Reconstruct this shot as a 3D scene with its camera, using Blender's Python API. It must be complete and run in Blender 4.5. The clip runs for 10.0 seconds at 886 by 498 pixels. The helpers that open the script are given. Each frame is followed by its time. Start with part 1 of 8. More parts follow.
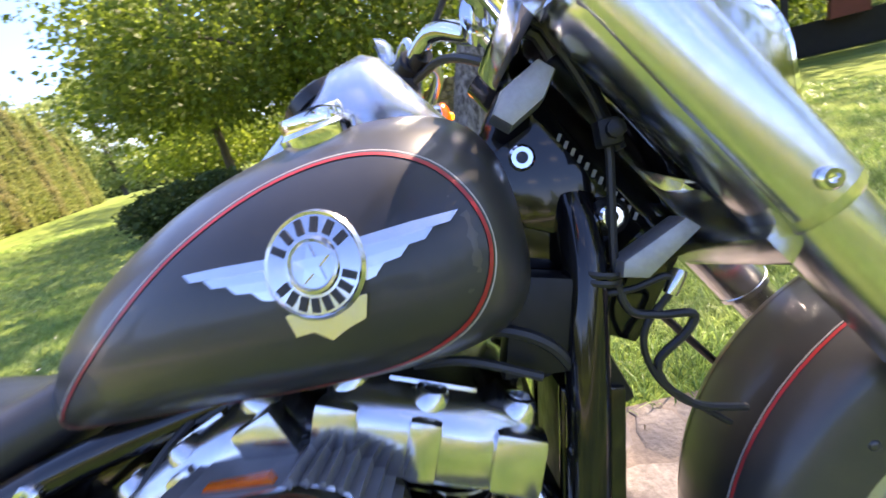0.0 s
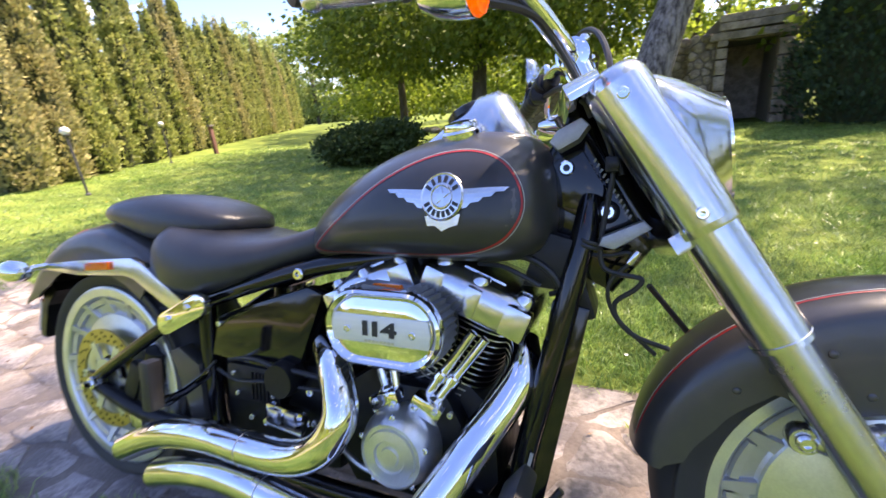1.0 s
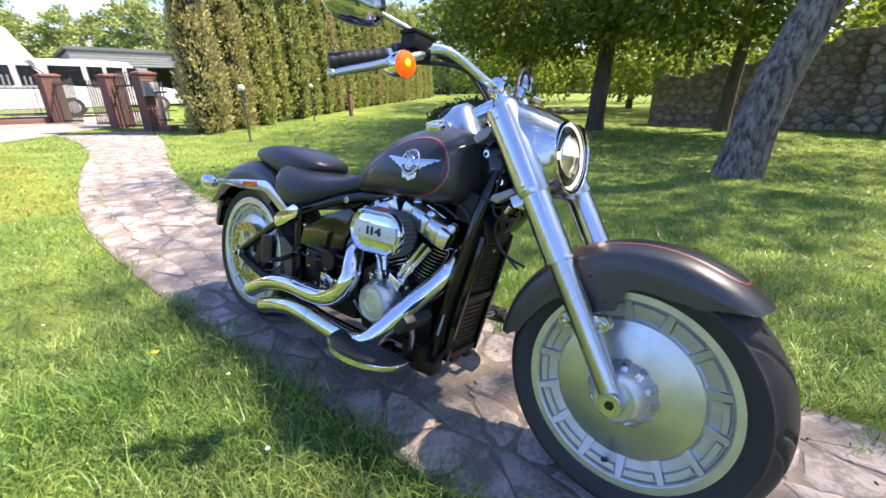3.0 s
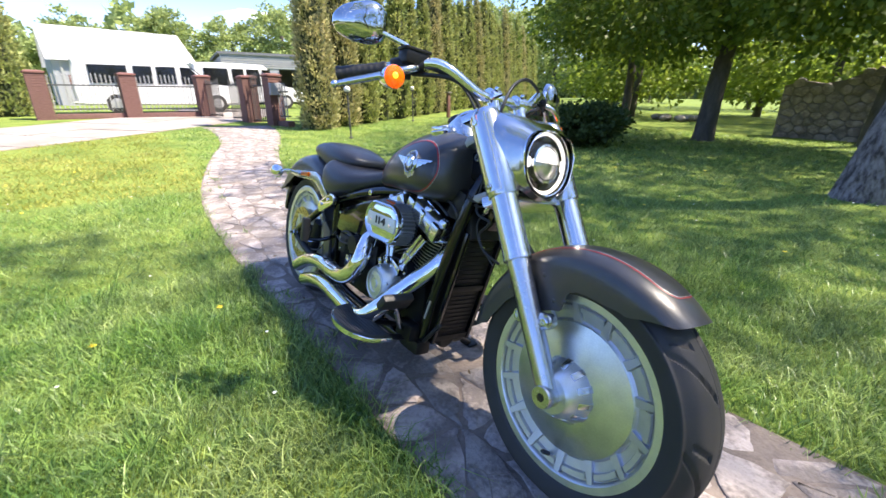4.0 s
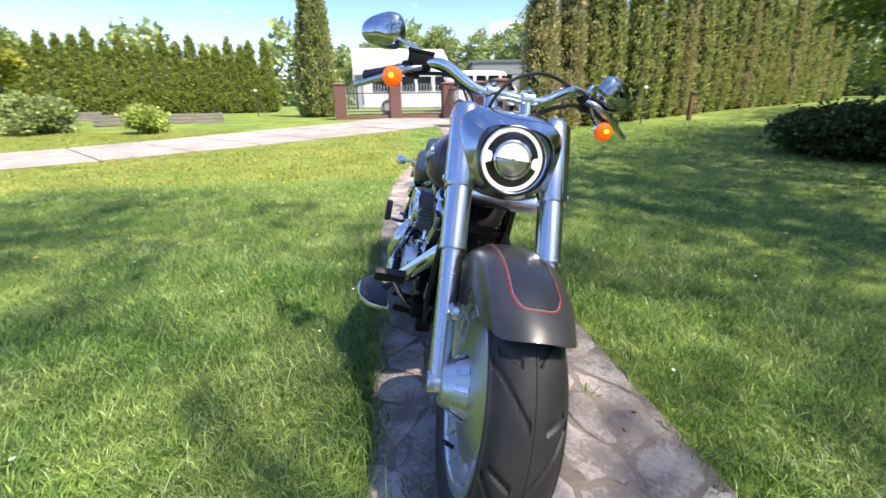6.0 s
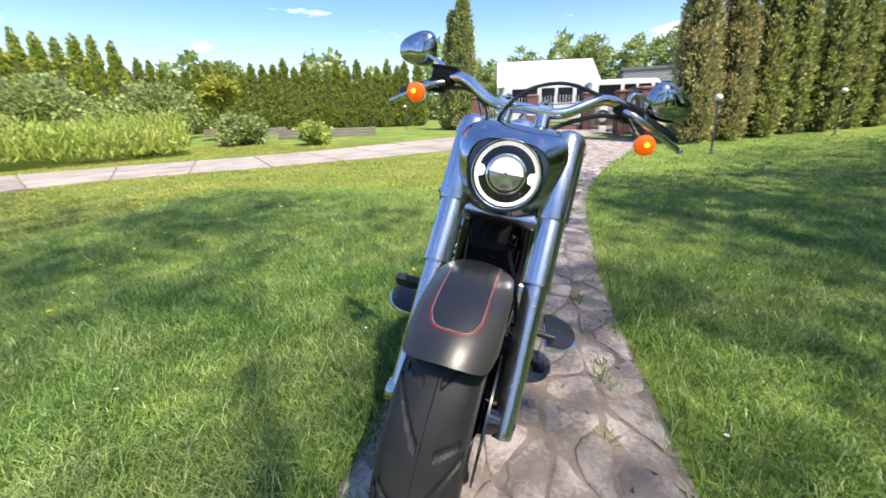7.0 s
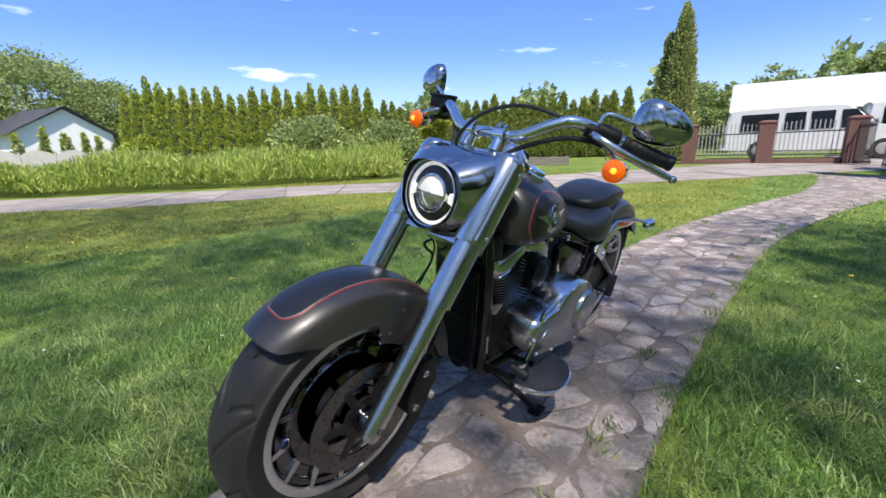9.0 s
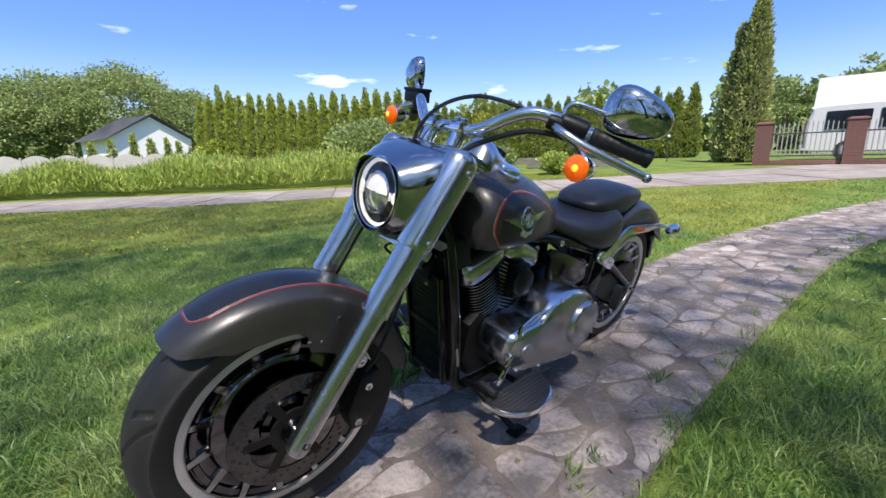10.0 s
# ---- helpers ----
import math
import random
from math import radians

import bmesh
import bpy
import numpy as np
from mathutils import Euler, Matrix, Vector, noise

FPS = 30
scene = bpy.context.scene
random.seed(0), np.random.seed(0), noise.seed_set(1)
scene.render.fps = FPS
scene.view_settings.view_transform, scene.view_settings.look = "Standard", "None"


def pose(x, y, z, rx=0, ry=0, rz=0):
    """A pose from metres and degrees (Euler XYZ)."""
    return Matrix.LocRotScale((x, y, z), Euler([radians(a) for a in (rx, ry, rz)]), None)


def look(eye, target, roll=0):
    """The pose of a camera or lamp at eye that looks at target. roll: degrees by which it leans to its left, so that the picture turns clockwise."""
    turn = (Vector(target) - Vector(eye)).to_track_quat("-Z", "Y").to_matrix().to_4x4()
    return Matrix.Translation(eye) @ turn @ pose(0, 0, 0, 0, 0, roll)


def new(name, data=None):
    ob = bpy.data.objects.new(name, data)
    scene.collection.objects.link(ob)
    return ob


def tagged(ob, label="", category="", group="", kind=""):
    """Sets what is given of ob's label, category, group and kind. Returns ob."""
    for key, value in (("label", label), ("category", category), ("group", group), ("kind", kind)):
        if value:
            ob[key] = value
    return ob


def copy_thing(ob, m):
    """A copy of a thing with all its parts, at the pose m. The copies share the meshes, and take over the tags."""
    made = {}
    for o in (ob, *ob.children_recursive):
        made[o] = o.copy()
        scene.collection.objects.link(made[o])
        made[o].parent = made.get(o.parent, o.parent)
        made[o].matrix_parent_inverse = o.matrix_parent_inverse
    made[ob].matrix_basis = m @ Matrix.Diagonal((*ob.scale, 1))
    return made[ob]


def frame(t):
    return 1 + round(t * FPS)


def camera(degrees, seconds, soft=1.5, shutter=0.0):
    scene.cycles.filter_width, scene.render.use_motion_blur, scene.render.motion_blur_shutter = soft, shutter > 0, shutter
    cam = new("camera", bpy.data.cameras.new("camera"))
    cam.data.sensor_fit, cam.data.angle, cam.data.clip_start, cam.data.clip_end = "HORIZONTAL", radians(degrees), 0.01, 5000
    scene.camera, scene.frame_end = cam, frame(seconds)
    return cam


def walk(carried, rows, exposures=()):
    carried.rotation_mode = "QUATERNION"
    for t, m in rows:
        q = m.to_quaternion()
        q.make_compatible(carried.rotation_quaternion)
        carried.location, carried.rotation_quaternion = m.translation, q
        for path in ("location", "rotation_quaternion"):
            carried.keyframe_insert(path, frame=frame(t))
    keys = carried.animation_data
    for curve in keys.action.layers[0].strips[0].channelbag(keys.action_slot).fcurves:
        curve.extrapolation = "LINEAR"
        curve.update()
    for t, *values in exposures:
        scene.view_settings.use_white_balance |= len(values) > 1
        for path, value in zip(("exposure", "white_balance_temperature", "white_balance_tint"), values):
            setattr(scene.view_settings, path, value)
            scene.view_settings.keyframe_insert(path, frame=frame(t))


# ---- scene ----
cam = camera(93.7, 10.0, 1.5, 0.3)
EXPOSURES = [(0.0, 3.0, 8400, 22), (1.0, 2.7, 8400, 22), (2.5, 2.42, 7900, 18), (4.5, 2.3, 7100, 13), (5.7, 2.1, 7100, 13), (7.0, 1.86, 7100, 12), (8.0, 1.42, 6600, 11), (10.0, 1.36, 6600, 13)]
PATH = [
    (0, (0.093, 0.076, 0.91), (-0.051, 1.981, 0.317), -14.6),
    (0.5, (0.155, -0.101, 0.926), (-0.343, 1.755, 0.372), -8.5),
    (1, (0.238, -0.245, 0.957), (-0.531, 1.498, 0.346), -5.4),
    (1.5, (0.37, -0.379, 0.989), (-0.625, 1.241, 0.366), -5.2),
    (2, (0.506, -0.44, 0.981), (-0.494, 1.171, 0.345), -3.7),
    (2.5, (0.658, -0.529, 0.993), (-0.41, 1.026, 0.329), -2.5),
    (2.7, (0.722, -0.54, 0.999), (-0.39, 0.979, 0.322), -1.9),
    (3.8, (1.072, -0.435, 1.026), (-0.37, 0.776, 0.351), -0.2),
    (4, (1.13, -0.399, 1.021), (-0.367, 0.744, 0.349), -0.1),
    (4.5, (1.282, -0.278, 1.003), (-0.359, 0.649, 0.335), -0.4),
    (5, (1.39, -0.089, 1.009), (-0.371, 0.589, 0.346), -0.7),
    (5.5, (1.45, 0.035, 1.011), (-0.38, 0.5, 0.354), -0.8),
    (5.7, (1.482, 0.103, 1.001), (-0.37, 0.479, 0.347), -0.7),
    (6.8, (1.475, 0.569, 0.992), (-0.398, 0.24, 0.374), -1.6),
    (7, (1.464, 0.623, 0.991), (-0.398, 0.191, 0.401), -1.7),
    (7.5, (1.429, 0.763, 0.986), (-0.37, 0.064, 0.462), -1.4),
    (8, (1.403, 0.939, 0.966), (-0.3, 0.002, 0.494), -1.4),
    (8.5, (1.321, 1.106, 0.965), (-0.273, -0.013, 0.508), -1.2),
    (9, (1.214, 1.295, 0.951), (-0.274, 0.032, 0.514), -1.1),
    (9.5, (1.066, 1.368, 0.925), (-0.326, -0.003, 0.498), -1.1),
    (10, (0.96, 1.427, 0.931), (-0.355, -0.019, 0.509), -1.3),
]
walk(cam, [(t, look(eye, target, roll)) for t, eye, target, roll in PATH], EXPOSURES)

# ---- light ----
SUN_EL, SUN_AZ = radians(58), radians(40)
world = bpy.data.worlds.new("sky")
scene.world = world
world.use_nodes = True
wn = world.node_tree.nodes
wl = world.node_tree.links
wn.clear()
sky = wn.new("ShaderNodeTexSky")
sky.sky_type = "NISHITA"
sky.sun_disc = False
sky.sun_elevation, sky.sun_rotation = SUN_EL, SUN_AZ
sky.air_density, sky.dust_density, sky.ozone_density = 1.0, 1.3, 2.2
wcoord = wn.new("ShaderNodeTexCoord")
wmap = wn.new("ShaderNodeMapping")
wmap.inputs["Scale"].default_value = (3.0, 3.0, 14.0)
wl.new(wcoord.outputs["Generated"], wmap.inputs["Vector"])
wnoise = wn.new("ShaderNodeTexNoise")
wnoise.inputs["Scale"].default_value = 1.7
wnoise.inputs["Detail"].default_value = 5
wl.new(wmap.outputs["Vector"], wnoise.inputs["Vector"])
wramp = wn.new("ShaderNodeValToRGB")
wramp.color_ramp.elements[0].position, wramp.color_ramp.elements[1].position = 0.63, 0.75
wramp.color_ramp.elements[1].color = (0.75, 0.75, 0.75, 1)
wl.new(wnoise.outputs["Fac"], wramp.inputs["Fac"])
wmix = wn.new("ShaderNodeMix")
wmix.data_type = "RGBA"
wmix.inputs["B"].default_value = (7.5, 7.8, 8.2, 1)
wl.new(wramp.outputs["Color"], wmix.inputs["Factor"])
wtint = wn.new("ShaderNodeMix")
wtint.data_type, wtint.blend_type = "RGBA", "MULTIPLY"
wtint.inputs["Factor"].default_value = 1.0
wtint.inputs["B"].default_value = (0.39, 0.53, 0.81, 1)
wl.new(sky.outputs["Color"], wtint.inputs["A"])
wl.new(wtint.outputs["Result"], wmix.inputs["A"])
# summer haze that pales the sky towards the horizon
wsep = wn.new("ShaderNodeSeparateXYZ")
wl.new(wcoord.outputs["Generated"], wsep.inputs["Vector"])
wlow = wn.new("ShaderNodeMapRange")
wlow.interpolation_type = "SMOOTHSTEP"
wlow.inputs["From Min"].default_value, wlow.inputs["From Max"].default_value = 0.24, -0.02
wlow.inputs["To Max"].default_value = 0.45
wl.new(wsep.outputs["Z"], wlow.inputs["Value"])
whaze = wn.new("ShaderNodeMix")
whaze.data_type = "RGBA"
whaze.inputs["B"].default_value = (4.6, 5.1, 5.8, 1)
wl.new(wlow.outputs["Result"], whaze.inputs["Factor"])
wl.new(wmix.outputs["Result"], whaze.inputs["A"])
wbg = wn.new("ShaderNodeBackground")
wbg.inputs["Strength"].default_value = 0.116
wl.new(whaze.outputs["Result"], wbg.inputs["Color"])
wout = wn.new("ShaderNodeOutputWorld")
wl.new(wbg.outputs["Background"], wout.inputs["Surface"])

sun_data = bpy.data.lights.new("sun", "SUN")
sun_data.energy, sun_data.angle, sun_data.color = 3.0, radians(0.7), (1.0, 0.95, 0.86)
sun = new("sun", sun_data)
sun_from = Vector((math.sin(SUN_AZ) * math.cos(SUN_EL), math.cos(SUN_AZ) * math.cos(SUN_EL), math.sin(SUN_EL)))
sun.matrix_world = look(sun_from * 60, (0, 0, 0))

# ---- materials ----
def mat(name, col, rough=0.5, metal=0.0, col2=None, scale=8.0, bump=0.0, bump_scale=40.0, coat=0.0, rvar=0.0, island=0.0, per_object=0.0,
        trans=0.0, glow=0.0, stretch=(1, 1, 1), aniso=0.0, coord="Object", spec=0.5, low=0.35, high=0.65, dirt=None):
    """A procedural surface: two colours mixed by noise at two scales, gloss that varies, fine relief."""
    m = bpy.data.materials.new(name)
    m.use_nodes = True
    nt = m.node_tree
    n, l = nt.nodes, nt.links
    bs = n["Principled BSDF"]
    bs.inputs["Roughness"].default_value = rough
    bs.inputs["Metallic"].default_value = metal
    bs.inputs["Specular IOR Level"].default_value = spec
    bs.inputs["Coat Weight"].default_value = coat
    bs.inputs["Coat Roughness"].default_value = 0.05
    if aniso:
        bs.inputs["Anisotropic"].default_value = aniso
    tc = n.new("ShaderNodeTexCoord")
    mp = n.new("ShaderNodeMapping")
    mp.inputs["Scale"].default_value = stretch
    l.new(tc.outputs[coord], mp.inputs["Vector"])
    c2 = col2 or tuple(c * 0.8 for c in col)
    big = n.new("ShaderNodeTexNoise")
    big.inputs["Scale"].default_value = scale
    big.inputs["Detail"].default_value = 3
    l.new(mp.outputs["Vector"], big.inputs["Vector"])
    fine = n.new("ShaderNodeTexNoise")
    fine.inputs["Scale"].default_value = bump_scale
    fine.inputs["Detail"].default_value = 4
    l.new(mp.outputs["Vector"], fine.inputs["Vector"])
    add = n.new("ShaderNodeMath")
    add.operation = "MULTIPLY_ADD"
    add.inputs[1].default_value = 0.35
    l.new(fine.outputs["Fac"], add.inputs[0])
    mul = n.new("ShaderNodeMath")
    mul.operation = "MULTIPLY"
    mul.inputs[1].default_value = 0.65
    l.new(big.outputs["Fac"], mul.inputs[0])
    l.new(mul.outputs[0], add.inputs[2])
    rp = n.new("ShaderNodeMapRange")
    rp.inputs["From Min"].default_value, rp.inputs["From Max"].default_value = low, high
    l.new(add.outputs[0], rp.inputs["Value"])
    mx = n.new("ShaderNodeMix")
    mx.data_type = "RGBA"
    mx.inputs["A"].default_value = (*col, 1)
    mx.inputs["B"].default_value = (*c2, 1)
    l.new(rp.outputs["Result"], mx.inputs["Factor"])
    colour = mx.outputs["Result"]
    vary = island or per_object
    if vary:
        if island:
            src = n.new("ShaderNodeNewGeometry").outputs["Random Per Island"]
        else:
            src = n.new("ShaderNodeObjectInfo").outputs["Random"]
        vr = n.new("ShaderNodeMapRange")
        vr.inputs["To Min"].default_value, vr.inputs["To Max"].default_value = 1 - vary, 1 + vary
        l.new(src, vr.inputs["Value"])
        hs = n.new("ShaderNodeHueSaturation")
        hv = n.new("ShaderNodeMapRange")
        hv.inputs["To Min"].default_value, hv.inputs["To Max"].default_value = 0.5 + vary * 0.03, 0.5 - vary * 0.05
        l.new(src, hv.inputs["Value"])
        l.new(hv.outputs["Result"], hs.inputs["Hue"])
        l.new(vr.outputs["Result"], hs.inputs["Value"])
        l.new(colour, hs.inputs["Color"])
        colour = hs.outputs["Color"]
    if dirt:
        dcol, dscale, dlo, dhi = dirt
        dn = n.new("ShaderNodeTexNoise")
        dn.inputs["Scale"].default_value = dscale
        dn.inputs["Detail"].default_value = 7
        dn.inputs["Roughness"].default_value = 0.62
        l.new(tc.outputs[coord], dn.inputs["Vector"])
        dr = n.new("ShaderNodeMapRange")
        dr.inputs["From Min"].default_value, dr.inputs["From Max"].default_value = dlo, dhi
        dr.inputs["To Max"].default_value = 0.85
        l.new(dn.outputs["Fac"], dr.inputs["Value"])
        dm = n.new("ShaderNodeMix")
        dm.data_type = "RGBA"
        dm.inputs["B"].default_value = (*dcol, 1)
        l.new(dr.outputs["Result"], dm.inputs["Factor"])
        l.new(colour, dm.inputs["A"])
        colour = dm.outputs["Result"]
    l.new(colour, bs.inputs["Base Color"])
    if rvar:
        rr = n.new("ShaderNodeMapRange")
        rr.inputs["From Min"].default_value, rr.inputs["From Max"].default_value = 0.3, 0.7
        rr.inputs["To Min"].default_value, rr.inputs["To Max"].default_value = max(rough - rvar, 0.02), min(rough + rvar, 1)
        l.new(add.outputs[0], rr.inputs["Value"])
        l.new(rr.outputs["Result"], bs.inputs["Roughness"])
    if bump:
        bp = n.new("ShaderNodeBump")
        bp.inputs["Strength"].default_value = 1.0
        bp.inputs["Distance"].default_value = bump
        l.new(add.outputs[0], bp.inputs["Height"])
        l.new(bp.outputs["Normal"], bs.inputs["Normal"])
    if glow:
        l.new(colour, bs.inputs["Emission Color"])
        bs.inputs["Emission Strength"].default_value = glow
    if trans:
        tr = n.new("ShaderNodeBsdfTranslucent")
        l.new(colour, tr.inputs["Color"])
        ms = n.new("ShaderNodeMixShader")
        ms.inputs["Fac"].default_value = trans
        l.new(bs.outputs["BSDF"], ms.inputs[1])
        l.new(tr.outputs["BSDF"], ms.inputs[2])
        l.new(ms.outputs["Shader"], n["Material Output"].inputs["Surface"])
    return m


def glass(name, col=(1, 1, 1), rough=0.02):
    m = bpy.data.materials.new(name)
    m.use_nodes = True
    bs = m.node_tree.nodes["Principled BSDF"]
    bs.inputs["Base Color"].default_value = (*col, 1)
    bs.inputs["Transmission Weight"].default_value = 1
    bs.inputs["Roughness"].default_value = rough
    bs.inputs["IOR"].default_value = 1.45
    return m


M = dict(
    lawn=mat("lawn", (0.075, 0.125, 0.02), 0.9, col2=(0.18, 0.225, 0.045), scale=1.3, bump=0.04, bump_scale=45, low=0.36, high=0.64, spec=0.2),
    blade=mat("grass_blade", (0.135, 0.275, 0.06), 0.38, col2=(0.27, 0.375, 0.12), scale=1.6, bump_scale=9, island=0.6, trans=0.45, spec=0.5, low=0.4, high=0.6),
    # Yellower blades: dry lawn, plus the sunny stretch's warm tone in the colour
    blade_dry_sunny=mat("mown_grass_blade", (0.235, 0.275, 0.045), 0.55, col2=(0.36, 0.345, 0.09), scale=0.6, bump_scale=6, island=0.4, trans=0.35, spec=0.3),
    stone=mat("path_stone", (0.375, 0.325, 0.295), 0.8, col2=(0.175, 0.15, 0.137), scale=7.0, bump=0.022, bump_scale=60, per_object=0.22, rvar=0.1, low=0.43, high=0.57, dirt=((0.16, 0.132, 0.115), 3.3, 0.46, 0.66)),
    stone_far=mat("path_stone_far", (0.375, 0.325, 0.295), 0.8, col2=(0.175, 0.15, 0.137), scale=7.0, bump=0.022, bump_scale=60, island=0.22, rvar=0.1, low=0.43, high=0.57, dirt=((0.16, 0.132, 0.115), 3.3, 0.46, 0.66)),
    bed=mat("path_joint", (0.22, 0.18, 0.153), 0.95, col2=(0.125, 0.10, 0.085), scale=9, bump=0.012, bump_scale=80),
    concrete=mat("driveway_concrete", (0.31, 0.275, 0.245), 0.9, col2=(0.215, 0.185, 0.16), scale=2.2, bump=0.01, bump_scale=40, per_object=0.12, dirt=((0.19, 0.16, 0.13), 0.9, 0.48, 0.68)),
    brick=mat("brick", (0.20, 0.10, 0.083), 0.85, col2=(0.13, 0.066, 0.055), scale=14, bump=0.006, bump_scale=50, stretch=(1, 1, 3)),
    cap=mat("brick_cap", (0.17, 0.075, 0.062), 0.8, scale=10, bump=0.003),
    iron=mat("fence_iron", (0.06, 0.06, 0.06), 0.55, scale=20),
    picket=mat("fence_picket", (0.34, 0.34, 0.33), 0.5, scale=20),
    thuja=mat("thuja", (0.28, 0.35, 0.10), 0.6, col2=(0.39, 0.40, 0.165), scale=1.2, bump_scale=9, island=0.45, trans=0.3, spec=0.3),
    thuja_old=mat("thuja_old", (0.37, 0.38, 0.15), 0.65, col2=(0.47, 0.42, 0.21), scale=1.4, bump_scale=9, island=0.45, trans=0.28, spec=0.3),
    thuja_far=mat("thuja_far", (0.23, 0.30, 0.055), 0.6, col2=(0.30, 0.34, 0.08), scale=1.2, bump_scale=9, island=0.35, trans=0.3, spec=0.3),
    # brighter copy of thuja_far, with the hedge's sunlit look put into the colour
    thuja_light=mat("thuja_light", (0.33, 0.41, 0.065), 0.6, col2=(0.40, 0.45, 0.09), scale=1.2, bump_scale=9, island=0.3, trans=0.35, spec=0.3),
    shade_core=mat("shade_core", (0.035, 0.045, 0.014), 0.9, scale=3, bump=0.05, bump_scale=12),
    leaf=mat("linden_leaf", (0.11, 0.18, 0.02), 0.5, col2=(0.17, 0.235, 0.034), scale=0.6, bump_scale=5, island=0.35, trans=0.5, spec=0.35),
    # brighter copy of the linden leaf, with sunlight put into its colour
    leaf_sunny=mat("sunlit_linden_leaf", (0.21, 0.30, 0.035), 0.5, col2=(0.28, 0.36, 0.06), scale=0.5, bump_scale=4, island=0.35, trans=0.6, spec=0.35),
    # pale shrub leaf; on far trees the paleness is haze put into the colour
    leaf_far=mat("pale_hazed_leaf", (0.25, 0.33, 0.11), 0.6, col2=(0.32, 0.38, 0.15), scale=0.25, bump_scale=3, island=0.35, trans=0.4, spec=0.2),
    pine_leaf=mat("pine_needles", (0.055, 0.085, 0.03), 0.6, col2=(0.085, 0.115, 0.04), scale=0.4, bump_scale=4, island=0.3, trans=0.3, spec=0.2),
    juniper=mat("juniper", (0.045, 0.08, 0.025), 0.65, col2=(0.075, 0.115, 0.035), scale=3, bump_scale=14, island=0.35, trans=0.15, spec=0.25),
    spruce=mat("blue_spruce", (0.03, 0.065, 0.032), 0.65, col2=(0.05, 0.09, 0.05), scale=2, bump_scale=14, island=0.35, trans=0.15, spec=0.25),
    reed=mat("tall_weeds", (0.29, 0.40, 0.075), 0.55, col2=(0.41, 0.47, 0.13), scale=0.8, bump_scale=7, island=0.35, trans=0.4, spec=0.25),
    yellow=mat("yellow_shrub", (0.30, 0.33, 0.04), 0.55, col2=(0.36, 0.36, 0.07), scale=3, island=0.25, trans=0.4, spec=0.25),
    bark=mat("pine_bark", (0.27, 0.235, 0.21), 0.95, col2=(0.055, 0.043, 0.036), scale=20, bump=0.05, bump_scale=55, stretch=(1, 1, 0.32), low=0.40, high=0.60),
    bark2=mat("linden_bark", (0.12, 0.105, 0.085), 0.95, col2=(0.06, 0.05, 0.04), scale=9, bump=0.03, bump_scale=30, stretch=(1, 1, 0.3)),
    rock=mat("field_stone", (0.34, 0.29, 0.245), 0.9, col2=(0.19, 0.16, 0.135), scale=5, bump=0.03, bump_scale=22, per_object=0.2, low=0.42, high=0.58),
    mortar=mat("wall_mortar", (0.20, 0.175, 0.15), 0.95, scale=6, bump=0.01, bump_scale=40),
    white=mat("white_render", (0.80, 0.79, 0.76), 0.8, col2=(0.74, 0.73, 0.70), scale=1.0),
    tarp=mat("white_hall_sheet", (0.72, 0.72, 0.72), 0.6, col2=(0.66, 0.66, 0.66), scale=0.5),
    greyclad=mat("grey_cladding", (0.30, 0.31, 0.33), 0.6, col2=(0.25, 0.26, 0.28), scale=1.0),
    slate=mat("dark_roof", (0.14, 0.145, 0.155), 0.7, scale=3, bump=0.01, bump_scale=20),
    redroof=mat("red_roof", (0.27, 0.075, 0.05), 0.8, scale=3, bump=0.01, bump_scale=20),
    dark=mat("dark_interior", (0.03, 0.028, 0.026), 0.9, scale=5),
    vanpaint=mat("van_paint", (0.62, 0.62, 0.60), 0.3, coat=0.4, scale=2, col2=(0.56, 0.56, 0.54)),
    autoglass=mat("auto_glass", (0.02, 0.022, 0.025), 0.05, scale=2, spec=0.8),
    wood=mat("grey_timber", (0.20, 0.18, 0.155), 0.9, col2=(0.12, 0.105, 0.09), scale=6, bump=0.01, stretch=(0.3, 3, 3)),
    dryleaf=mat("dry_leaf", (0.26, 0.16, 0.07), 0.7, col2=(0.16, 0.09, 0.04), scale=20, island=0.4),
    petal_white=mat("petal_white", (0.75, 0.75, 0.70), 0.6, scale=50),
    petal_yellow=mat("petal_yellow", (0.75, 0.55, 0.02), 0.6, scale=50),
    lampglobe=mat("lamp_globe", (0.75, 0.75, 0.72), 0.25, scale=3),
    precast=mat("precast_fence", (0.42, 0.40, 0.36), 0.9, col2=(0.34, 0.32, 0.29), scale=2, bump=0.01),
)

# ---- shapes ----
def finish(bm, name, material, smooth=35.0):
    me = bpy.data.meshes.new(name)
    bmesh.ops.recalc_face_normals(bm, faces=bm.faces)
    for f in bm.faces:
        f.smooth = True
    lim = radians(smooth)
    for e in bm.edges:
        e.smooth = len(e.link_faces) == 2 and e.calc_face_angle(0.0) < lim
    bm.to_mesh(me)
    bm.free()
    me.materials.append(material)
    return me


def part(name, bm, material, parent, label="", smooth=35.0):
    ob = new(name, finish(bm, name, material, smooth))
    if parent is not None:
        ob.parent = parent
    return tagged(ob, label)


def thing(name, label, category, m=None, group="", kind=""):
    ob = new(name)
    ob.empty_display_size = 0.1
    if m is not None:
        ob.matrix_basis = m
    return tagged(ob, label, category, group, kind)


